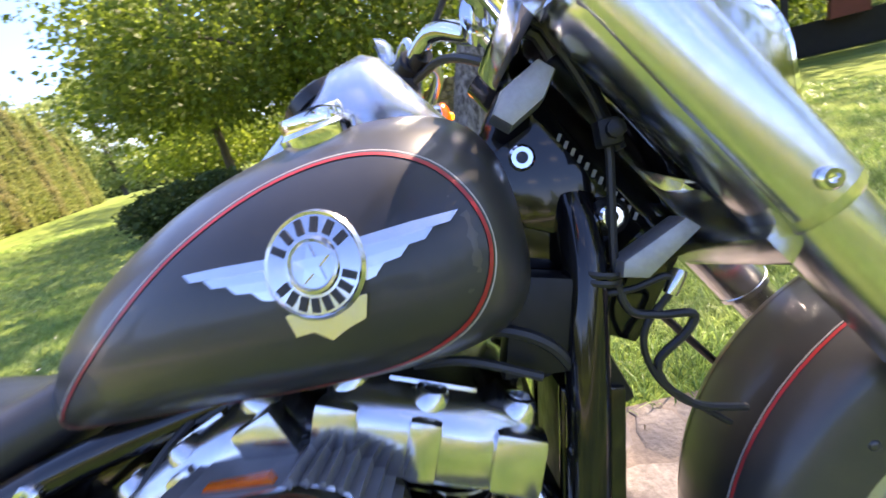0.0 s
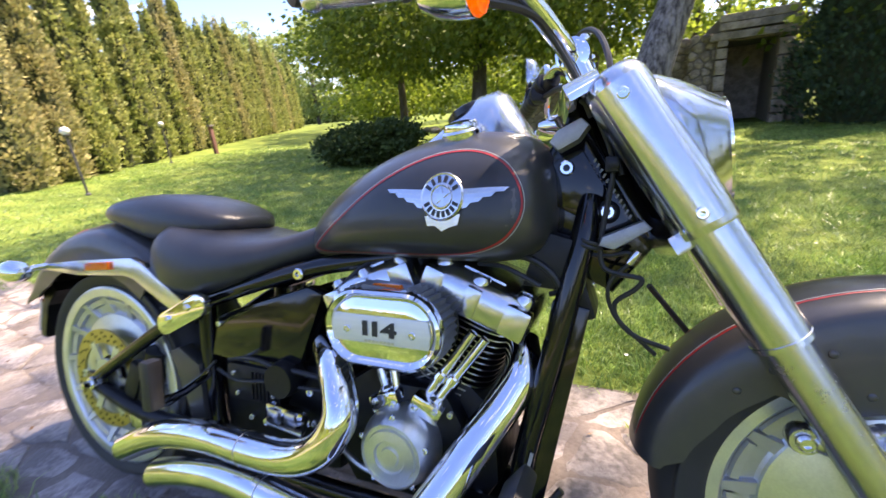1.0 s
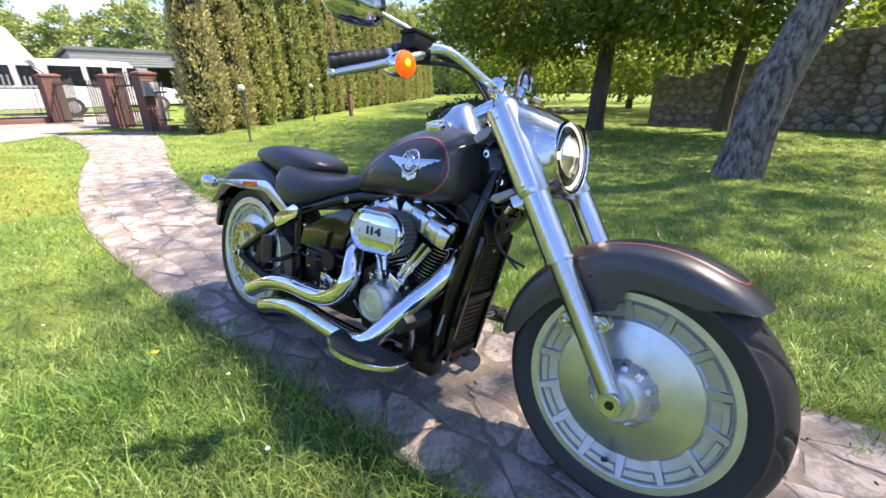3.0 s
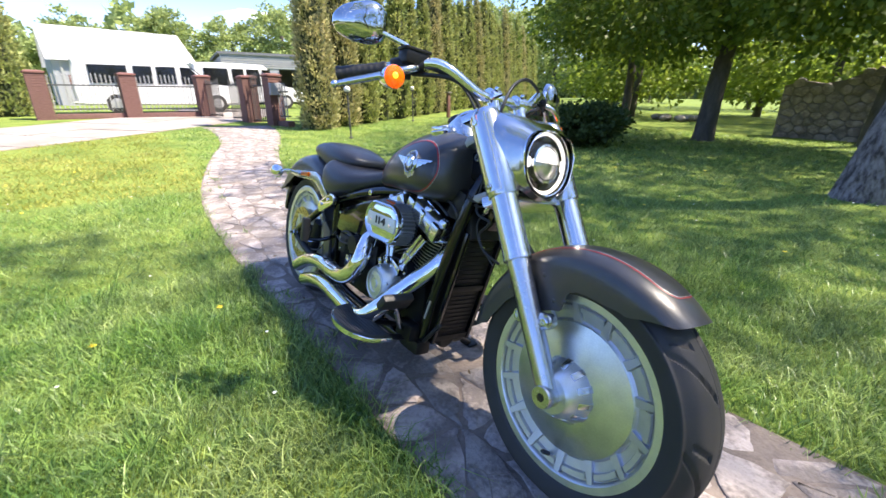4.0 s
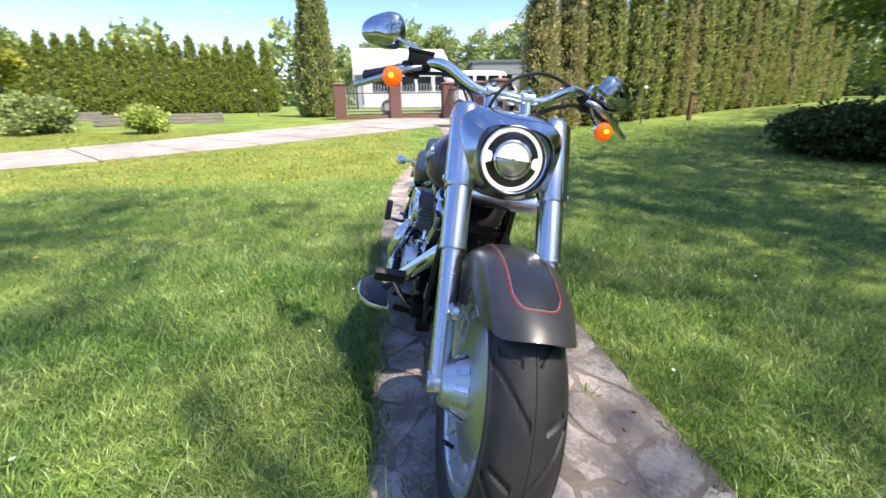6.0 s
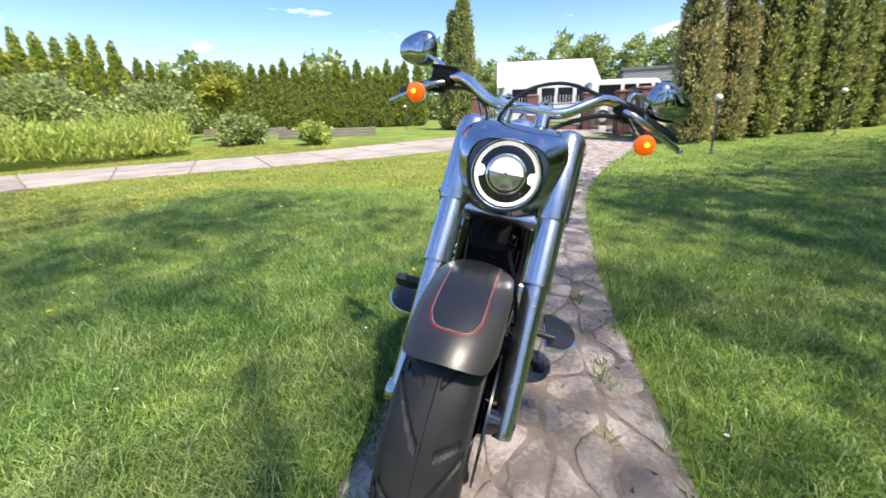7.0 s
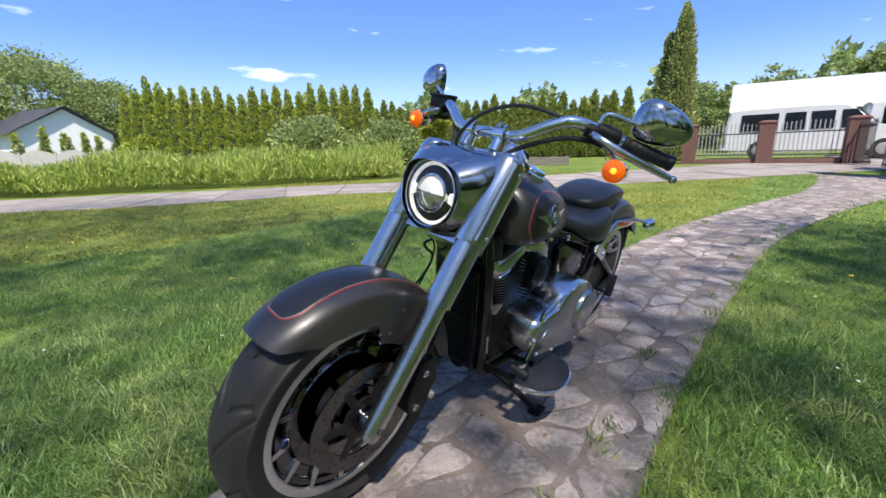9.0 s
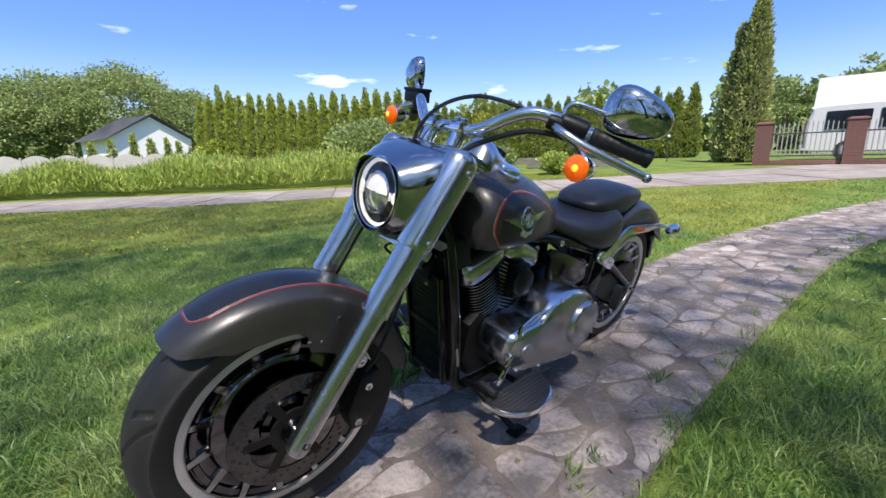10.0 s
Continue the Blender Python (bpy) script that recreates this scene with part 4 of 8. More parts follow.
for k in range(5):
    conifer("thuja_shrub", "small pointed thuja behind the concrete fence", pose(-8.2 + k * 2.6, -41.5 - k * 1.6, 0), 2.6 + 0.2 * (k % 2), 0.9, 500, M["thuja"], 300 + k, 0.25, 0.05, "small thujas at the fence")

# timber edging, lamps and posts
bm = bmesh.new()
bed_t = thing("raised_bed", "low weathered grey timber raised bed", "planter", pose(-16.0, -8.5, gz(-16, -8.5), 0, 0, 110.5))
for z in (0.06, 0.19, 0.32):
    bm = bmesh.new()
    box(bm, (0, 0, z), (4.2, 0.12, 0.12), bevel=0.01)
    part("board", bm, M["wood"], bed_t)
for x in (-2.0, 0.0, 2.0):
    bm = bmesh.new()
    box(bm, (x, 0.1, 0.2), (0.1, 0.08, 0.42))
    part("stake", bm, M["wood"], bed_t)
copy_thing(bed_t, pose(-18.5, -14.5, gz(-18, -14), 0, 0, 110))


def lamp(x, y, h, lean=0.0):
    t = thing("garden_lamp", "slim dark garden lamp post with a pale globe", "lamp", pose(x, y, gz(x, y), 0, lean, 0), "garden lamps")
    bm = bmesh.new()
    tube(bm, [(0, 0, -0.03), (0, 0, h - 0.08)], 0.022, 10)
    lathe(bm, [(0.055, 0), (0.05, 0.03), (0.025, 0.05)], (0, 0, 0), "z", 12)
    part("post", bm, M["iron"], t)
    bm = bmesh.new()
    lathe(bm, [(0.03, h - 0.1), (0.06, h - 0.08), (0.062, h - 0.06)], (0, 0, 0), "z", 14)
    part("collar", bm, M["iron"], t)
    bm = bmesh.new()
    ball(bm, (0, 0, h), 0.075, 16)
    part("globe", bm, M["lampglobe"], t)


lamp(-8.6, 4.2, 1.13, -2)
lamp(-12.2, 8.4, 1.13)
lamp(-21.5, -6.6, 1.2)
# red bird feeder, built as a bare post with a cap
bird = thing("wooden_post", "reddish wooden bird-feeder post on the lawn", "post", pose(-12.9, 10.6, gz(-13, 10.6)))
bm = bmesh.new()
box(bm, (0, 0, 0.45), (0.12, 0.12, 0.95), bevel=0.01)
part("shaft", bm, M["cap"], bird)
bm = bmesh.new()
box(bm, (0, 0, 0.96), (0.2, 0.2, 0.06), bevel=0.01)
part("cap", bm, M["wood"], bird)

# stone wall and grotto
wall_t = thing("stone_wall", "field stone garden wall beside the grotto", "wall", pose(-2.6, 13.4, gz(0, 13)), kind="structure")
wrng = random.Random(3)


def wall_top(u):
    return 1.35 + 0.95 * (u / 4.6) ** 1.4 + 0.08 * math.sin(u * 5)


bm = bmesh.new()
pts = [(0, -0.1), (4.55, -0.1)] + [(4.55 - 4.55 * k / 12, wall_top(4.55 - 4.55 * k / 12) - 0.06) for k in range(13)]
slab(bm, pts, "y", 0.0, 0.5)
part("core", bm, M["mortar"], wall_t)


def stone_piece(poly, y0, depth, rng, material, parent, name="stone"):
    bm = bmesh.new()
    cx = sum(p[0] for p in poly) / len(poly)
    cz = sum(p[1] for p in poly) / len(poly)
    rp = rounded(poly, 0.25)
    rings = []
    for s, d in ((1.0, 0.0), (0.97, -depth * 0.6), (0.8, -depth)):
        rings.append([(cx + (x - cx) * s, y0 + d + rng.uniform(-0.01, 0.01), cz + (z - cz) * s) for x, z in rp])
    loft(bm, rings)
    part(name, bm, material, parent, smooth=60)


for poly in cells(0, 4.55, -0.05, 2.4, 0.27, wrng, 0.022, 0.72):
    if max(p[1] for p in poly) < wall_top(sum(p[0] for p in poly) / len(poly)) + 0.04:
        stone_piece(poly, 0.0, wrng.uniform(0.02, 0.05), wrng, M["rock"], wall_t)
grotto = thing("grotto", "stone garden grotto with a dark doorway", "grotto", pose(2.0, 12.75, gz(2, 12.7), 0, 0, -6), kind="structure")
bm = bmesh.new()
slab(bm, [(-0.1, -0.1), (0.52, -0.1), (0.52, 1.95), (1.55, 1.95), (1.55, -0.1), (2.2, -0.1), (2.3, 1.6), (1.9, 2.5), (0.4, 2.55), (-0.25, 1.9)], "y", 0.12, 2.2)
part("vault", bm, M["mortar"], grotto)
bm = bmesh.new()
box(bm, (1.03, 2.1, 0.95), (1.1, 0.15, 2.1))
part("back_wall", bm, M["rock"], grotto)
for side, x0 in ((0, 0.3), (1, 1.55)):
    z = -0.05
    while z < 1.9:
        h = wrng.uniform(0.24, 0.4)
        w = wrng.uniform(0.22, 0.3)
        bm = bmesh.new()
        box(bm, (x0 + w / 2 - (0 if side else w - 0.26), 0.02, z + h / 2), (w, 0.3, h - 0.03), bevel=0.03)
        part("jamb_stone", bm, M["rock"], grotto)
        z += h
for cx, w, z in ((1.05, 1.75, 2.06), (0.75, 0.8, 2.27), (1.5, 0.75, 2.27), (1.1, 1.5, 2.45)):
    bm = bmesh.new()
    box(bm, (cx, 0.02, z), (w, 0.34, 0.17), bevel=0.03)
    part("lintel_stone", bm, M["rock"], grotto)
for poly in cells(-0.25, 0.3, 0, 2.2, 0.26, wrng, 0.03, 0.8) + cells(1.85, 2.25, 0, 2.0, 0.26, wrng, 0.03, 0.8):
    stone_piece(poly, 0.12, 0.05, wrng, M["rock"], grotto)
# heap of branches and stones under the trees
for k in range(9):
    bm = bmesh.new()
    ball(bm, (0, 0, 0.12), 0.24, 10, (1, 0.8, 0.55))
    ob = part("boulder", bm, M["rock"], None)
    x, y = -7.2 + wrng.uniform(-0.9, 0.9), 17.5 + wrng.uniform(-0.5, 0.5)
    ob.matrix_basis = pose(x, y, gz(x, y) - 0.02, 0, 0, wrng.uniform(0, 360))
    tagged(ob, "rough grey field stone in a heap", "stone", "stone heap")


# timber shelter with a red box, far under the trees
shed = thing("garden_shelter", "dark timber garden shelter with a red box inside", "shelter", pose(9.5, 10.8, gz(9, 11), 0, 0, -30))
for x, y in ((-1.1, -0.8), (1.1, -0.8), (-1.1, 0.8), (1.1, 0.8)):
    bm = bmesh.new()
    box(bm, (x, y, 0.95), (0.14, 0.14, 2.0), bevel=0.01)
    part("post", bm, M["dark"], shed)
bm = bmesh.new()
slab(bm, [(-1.3, 1.85), (1.3, 1.85), (1.35, 1.95), (0, 2.55), (-1.35, 1.95)], "y", -1.1, 1.1)
part("roof", bm, M["wood"], shed)
bm = bmesh.new()
box(bm, (0.2, 0.3, 1.2), (0.7, 0.4, 0.9), bevel=0.02)
part("red_box", bm, M["redroof"], shed, "bright red wall box")
bm = bmesh.new()
box(bm, (0, 0.8, 0.4), (2.1, 0.08, 0.8), bevel=0.01)
part("back_rail", bm, M["dark"], shed)

# ---- the motorcycle ----
MB = dict(
    paint=mat("satin_graphite_paint", (0.070, 0.066, 0.063), 0.35, metal=0.4, col2=(0.061, 0.058, 0.056), scale=30, bump_scale=900, coat=0.22, rvar=0.04),
    panel=mat("satin_black_paint", (0.022, 0.022, 0.023), 0.38, scale=30, coat=0.2),
    red=mat("red_pinstripe", (0.42, 0.022, 0.022), 0.4, scale=30),
    pale=mat("pale_pinstripe", (0.42, 0.40, 0.36), 0.4, scale=30),
    chrome=mat("chrome", (0.80, 0.80, 0.80), 0.06, metal=1.0, col2=(0.76, 0.76, 0.77), scale=40, rvar=0.03),
    satin=mat("satin_chrome", (0.66, 0.67, 0.68), 0.21, metal=1.0, col2=(0.60, 0.61, 0.62), scale=60, bump=0.0001, bump_scale=500, rvar=0.04),
    alu=mat("machined_aluminium", (0.72, 0.73, 0.73), 0.36, metal=0.9, col2=(0.60, 0.61, 0.61), scale=25, bump_scale=300, rvar=0.05),
    silver=mat("satin_silver_paint", (0.60, 0.60, 0.62), 0.40, metal=0.8, col2=(0.52, 0.52, 0.54), scale=30, bump_scale=600, rvar=0.04),
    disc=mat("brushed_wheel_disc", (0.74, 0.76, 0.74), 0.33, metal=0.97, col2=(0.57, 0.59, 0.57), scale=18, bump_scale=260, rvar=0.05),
    tyre=mat("tyre_rubber", (0.017, 0.017, 0.018), 0.62, col2=(0.032, 0.030, 0.028), scale=14, bump=0.0006, bump_scale=260, rvar=0.08),
    gloss=mat("gloss_black", (0.006, 0.006, 0.007), 0.10, coat=0.25, scale=30, spec=0.4),
    black=mat("satin_black_metal", (0.008, 0.008, 0.009), 0.42, scale=40, rvar=0.08, spec=0.3),
    leather=mat("seat_leather", (0.021, 0.022, 0.026), 0.38, col2=(0.028, 0.029, 0.033), scale=25, bump=0.0008, bump_scale=330, rvar=0.06),
    rubber=mat("black_rubber", (0.016, 0.016, 0.018), 0.48, scale=40, bump=0.0006, bump_scale=400),
    amber=mat("amber_lens", (0.95, 0.20, 0.01), 0.12, col2=(0.85, 0.12, 0.005), scale=120, coat=0.6, bump=0.0008, bump_scale=700, trans=0.25),
    amberlit=mat("amber_lens_lit", (0.98, 0.25, 0.012), 0.1, col2=(0.9, 0.15, 0.006), scale=160, coat=0.6, bump=0.0008, bump_scale=700, trans=0.3, glow=0.1),
    glowamber=mat("amber_lit", (1.0, 0.30, 0.02), 0.3, glow=1.3, scale=60),
    glowwhite=mat("daylight_ring", (0.95, 0.94, 0.91), 0.3, glow=0.22, scale=60),
    beam=mat("lit_lens", (0.95, 0.94, 0.90), 0.15, glow=0.12, scale=90, col2=(0.7, 0.7, 0.68), coat=0.5),
    lampdark=mat("lamp_black", (0.02, 0.02, 0.022), 0.2, scale=40),
    finedge=mat("fin_edge", (0.58, 0.58, 0.58), 0.3, metal=1.0, scale=40),
    rotor=mat("brake_rotor", (0.17, 0.165, 0.16), 0.24, metal=1.0, col2=(0.13, 0.127, 0.12), scale=60, bump_scale=300, rvar=0.06),
    gold=mat("brassy_rotor", (0.52, 0.42, 0.20), 0.32, metal=1.0, scale=60),
    fork=mat("fork_lower", (0.60, 0.61, 0.62), 0.24, metal=1.0, col2=(0.55, 0.56, 0.57), scale=50, bump_scale=400, rvar=0.05),
    shell=mat("mirror_shell_chrome", (0.52, 0.53, 0.54), 0.07, metal=1.0, col2=(0.47, 0.48, 0.49), scale=40, rvar=0.03),
    # headlight bezel, and the wheels' left faces with shade put into the colour
    smoked=mat("dark_chrome_shaded_wheel", (0.15, 0.147, 0.148), 0.1, metal=1.0, scale=40, rvar=0.03),
    mirror=mat("mirror_glass", (0.85, 0.85, 0.86), 0.01, metal=1.0, scale=5),
    brushed=mat("brushed_band", (0.74, 0.74, 0.73), 0.5, metal=0.6, col2=(0.68, 0.68, 0.67), scale=60, bump_scale=500, stretch=(0.2, 1, 3)),
    cast=mat("cast_alloy", (0.36, 0.36, 0.36), 0.5, metal=0.7, col2=(0.28, 0.28, 0.28), scale=40, bump=0.0004, bump_scale=300),
    nacelle=mat("smoked_chrome", (0.50, 0.51, 0.52), 0.13, metal=1.0, col2=(0.46, 0.47, 0.48), scale=50, bump_scale=400, rvar=0.03),
    pleat=mat("filter_pleats", (0.16, 0.16, 0.165), 0.4, scale=40, rvar=0.05),
    lens=glass("clear_lens"),
    letter=mat("dark_lettering", (0.02, 0.02, 0.022), 0.5, scale=30),
    plate=mat("licence_plate", (0.6, 0.6, 0.58), 0.5, scale=30),
)
M["tyre"] = MB["tyre"]

LEAN, HEADING, STEER = 12.6, 0.4, -2.8
bike = thing("motorcycle", "graphite and chrome cruiser motorcycle leaning on its side stand", "motorcycle", pose(-0.204, 0.355, 0.008, 0, 0, HEADING) @ pose(0, 0, 0, -LEAN, 0, 0))
FA, RA = Vector((0.835, 0, 0.325)), Vector((-0.835, 0, 0.325))
RAKE = Vector((-0.527, 0, 0.85))
PIVOT = Vector((0.42, 0, 0.90))
steer_m = Matrix.Translation(PIVOT) @ Matrix.Rotation(radians(STEER), 4, RAKE) @ Matrix.Translation(-PIVOT)


def bp(name, bm, material, parent=None, label="", front=False, smooth=35.0):
    ob = part(name, bm, material, parent or bike, label, smooth)
    if front:
        ob.matrix_basis = steer_m
    return ob


def bolt(parent, at, axis, r=0.009, h=0.006, name="bolt", material=None):
    bm = bmesh.new()
    lathe(bm, [(r, 0), (r, h * 0.7), (r * 0.8, h), (r * 0.45, h), (r * 0.4, h * 0.4), (0.0005, h * 0.35)], at, axis, 12)
    return part(name, bm, material or MB["chrome"], parent)


# tyres
def tyre(name, centre, R, half, rim, front, pattern):
    side = (0.90, 0.67) if front else (0.86, 0.60)
    bm = bmesh.new()
    NT = 400
    prof = []
    shape = spline([(rim, -half * 0.80, 0), (rim + 0.012, -half * 0.9, 0), ((rim + R) / 2, -half, 0), (R - 0.034, -half * side[0], 0), (R - 0.014, -half * side[1], 0), (R - 0.003, -half * 0.33, 0), (R, 0, 0)], 11)
    half_prof = [(q.x, q.y) for q in shape]
    prof = half_prof + [(r, -y) for r, y in half_prof[-2::-1]]
    rings = []
    for r, y in prof:
        ring = []
        k = y / half
        for i in range(NT):
            a = 2 * math.pi * i / NT
            rr = r
            if r > R - 0.05:
                g = 0.0
                for ph, sgn in ((0.0, 1), (0.5, -1)):
                    u = (a / (2 * math.pi) * pattern + ph) % 1.0
                    kk = k * sgn
                    if 0.08 < kk < 0.92:
                        d = abs(u - (0.12 + 0.62 * (kk - 0.08) ** 1.15))
                        g = max(g, 1 - d / 0.05)
                    if 0.3 < kk < 0.8:
                        d = abs((u - 0.55) % 1.0 - (0.05 + 0.25 * (kk - 0.3)))
                        g = max(g, 1 - d / 0.045)
                if abs(k) < 0.012:
                    g = max(g, 0.12)
                rr -= 0.006 * min(max(g * 2.2, 0.0), 1.0)
            ring.append((centre.x + rr * math.cos(a), y, centre.z + rr * math.sin(a)))
        rings.append(ring)
    loft(bm, rings, True, False)
    return bp(name, bm, MB["tyre"], None, "black road tyre with curved tread grooves", front, 30)


def wheel(name, centre, half, front, tyre_half, pattern, left_dark):
    tyre("tyre", centre, 0.325, tyre_half, 0.242, front, pattern)
    bm = bmesh.new()
    w = half
    prof = [(0.246, -w), (0.252, -w + 0.002), (0.253, -w + 0.012), (0.242, -w + 0.014), (0.236, -w + 0.03), (0.236, w - 0.03), (0.242, w - 0.014), (0.253, w - 0.012), (0.252, w - 0.002), (0.246, w)]
    prof += [(0.226, w - 0.001), (0.2235, w - 0.003), (0.2215, w - 0.010), (0.220, -w + 0.010), (0.2235, -w + 0.003), (0.226, -w + 0.001), (0.246, -w)]
    lathe(bm, prof, centre, "y", 96, False)
    rim = bp("rim", bm, MB["alu"], None, "cast aluminium rim with rectangular pockets", front)
    for side in (-1, 1):
        bm = bmesh.new()
        lathe(bm, [(0.2222, side * (w - 0.008)), (0.2190, side * (w - 0.015)), (0.178, side * (w - 0.027)), (0.1715, side * (w - 0.022))], centre, "y", 96, False)
        # left pockets, disc and ribs hold shade and dark reflections in their colour
        part("pocket_floor", bm, MB["silver"] if side < 0 else MB["smoked"], rim, "satin silver painted pockets" if side < 0 else "polished pockets darkened for their shaded side")
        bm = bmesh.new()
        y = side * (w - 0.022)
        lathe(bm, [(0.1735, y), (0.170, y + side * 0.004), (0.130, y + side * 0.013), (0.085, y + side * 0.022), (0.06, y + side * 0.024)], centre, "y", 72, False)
        part("disc_plate", bm, MB["disc"] if side < 0 else MB["smoked"], rim, "smooth brushed solid wheel disc" if side < 0 else "polished solid wheel disc darkened for its shaded side")
        # ribs between the pockets
        me = None
        for k in range(14):
            if me is None:
                bm = bmesh.new()
                pts = [(0.1715, -0.015), (0.222, -0.010), (0.222, 0.010), (0.1715, 0.015)]
                ys = (side * (w - 0.03), side * (w - 0.021), side * (w - 0.004))
                a = [bm.verts.new((x, ys[0], z)) for x, z in pts]
                b = [bm.verts.new((x, ys[1] if x < 0.2 else ys[2], z * 0.72)) for x, z in pts]
                bm.faces.new(b)
                for q in range(4):
                    bm.faces.new((a[q], a[(q + 1) % 4], b[(q + 1) % 4], b[q]))
                me = finish(bm, "rib", MB["silver"] if side < 0 else MB["nacelle"])
            ob = new("rib", me)
            ob.parent = rim
            ob.matrix_basis = Matrix.Translation(centre) @ Matrix.Rotation(2 * math.pi * k / 14 + 0.1, 4, "Y")
        me = None
        for k in range(14):
            if me is None:
                bm = bmesh.new()
                rings = []
                for r, yy in ((0.199, w - 0.0195), (0.201, w - 0.011), (0.213, w - 0.008), (0.216, w - 0.014)):
                    rings.append([(r * math.cos(q), side * yy, r * math.sin(q)) for q in (0.062 + i * 0.0405 for i in range(9))])
                loft(bm, rings, False, False)
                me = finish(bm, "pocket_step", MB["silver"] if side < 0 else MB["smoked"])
            ob = new("pocket_step", me)
            ob.parent = rim
            ob.matrix_basis = Matrix.Translation(centre) @ Matrix.Rotation(2 * math.pi * k / 14 + 0.1, 4, "Y")
    return rim


front_rim = wheel("front_wheel", FA, 0.064, True, 0.079, 9, True)
wheel("rear_wheel", RA, 0.114, False, 0.116, 9, True)
# front hub cone, right, with ribs
bm = bmesh.new()
lathe(bm, [(0.082, -0.055), (0.080, -0.068), (0.060, -0.100), (0.052, -0.118), (0.047, -0.122), (0.02, -0.122)], FA, "y", 48)
hub = part("hub", bm, MB["alu"], front_rim, "ribbed aluminium hub")
for k in range(12):
    bm = bmesh.new()
    box(bm, (0.0725, -0.0795, 0), (0.006, 0.036, 0.017), Matrix.Rotation(radians(-32), 3, "Z"), 0.0018)
    ob = part("hub_rib", bm, MB["satin"], front_rim)
    ob.matrix_basis = Matrix.Translation(FA) @ Matrix.Rotation(2 * math.pi * k / 12, 4, "Y")
# left hub, darkened in colour for its shaded side
bm = bmesh.new()
lathe(bm, [(0.075, 0.045), (0.072, 0.075), (0.04, 0.085), (0.03, 0.13)], FA, "y", 40)
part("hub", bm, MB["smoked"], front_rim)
bm = bmesh.new()
lathe(bm, [(0.017, -0.152), (0.017, 0.135)], FA, "y", 20)
bp("axle", bm, MB["chrome"], None, "", True)
# valve
bm = bmesh.new()
lathe(bm, [(0.006, 0), (0.006, 0.03), (0.0035, 0.032), (0.0035, 0.04)], FA + Vector((-0.01, -0.05, -0.2)), Vector((0, -0.85, 0.5)), 10)
part("valve", bm, MB["rubber"], front_rim)


def rotor(centre, y, r0, r1, parent, front, carrier, face):
    bm = bmesh.new()
    lathe(bm, [(r0, y - 0.0025), (r1, y - 0.0025), (r1, y + 0.0025), (r0, y + 0.0025), (r0, y - 0.0025)], centre, "y", 72, False)
    d = bp("brake_rotor", bm, face, None, "drilled steel brake disc", front)
    # black studs on the rotor stand for the shade in its drilled holes
    bm = bmesh.new()
    lathe(bm, [(0.0042, -0.0032), (0.0042, 0.0032)], (0, 0, 0), "y", 8)
    hole = finish(bm, "drill_hole", MB["lampdark"])
    for k in range(54):
        a = k * 2 * math.pi / 54
        r = r0 + (r1 - r0) * (0.25, 0.5, 0.75)[k % 3]
        ob = new("drill_hole", hole)
        ob.parent = d
        ob.matrix_basis = Matrix.Translation(centre + Vector((r * math.cos(a), y, r * math.sin(a))))
    bm = bmesh.new()
    box(bm, (r0 * 0.75, 0, 0), (r0 * 0.7, 0.006, 0.022))
    spoke = finish(bm, "carrier_spoke", carrier)
    for k in range(6):
        ob = new("carrier_spoke", spoke)
        ob.parent = d
        ob.matrix_basis = Matrix.Translation(centre + Vector((0, y, 0))) @ Matrix.Rotation(k * math.pi / 3, 4, "Y")
    bm = bmesh.new()
    lathe(bm, [(0.03, y - 0.004), (r0 * 0.55, y - 0.004), (r0 * 0.55, y + 0.004), (0.03, y + 0.004)], centre, "y", 32)
    part("carrier", bm, carrier, d)
    return d


rotor(FA, 0.098, 0.108, 0.152, None, True, MB["black"], MB["rotor"])
rotor(RA, -0.130, 0.100, 0.138, None, False, MB["alu"], MB["gold"])
bm = bmesh.new()
slab(bm, [(0.60, 0.36), (0.655, 0.27), (0.70, 0.275), (0.715, 0.33), (0.68, 0.43), (0.63, 0.44)], "y", 0.075, 0.135, 0.01)
cal = bp("caliper", bm, MB["black"], None, "black front brake caliper", True)
bolt(cal, (0.66, 0.135, 0.40), "y", 0.011, 0.008)
bolt(cal, (0.685, 0.135, 0.30), "y", 0.011, 0.008)


# forks
def fork_at(z, y):
    return Vector((0.835 - 0.62 * (z - 0.325), y, z))


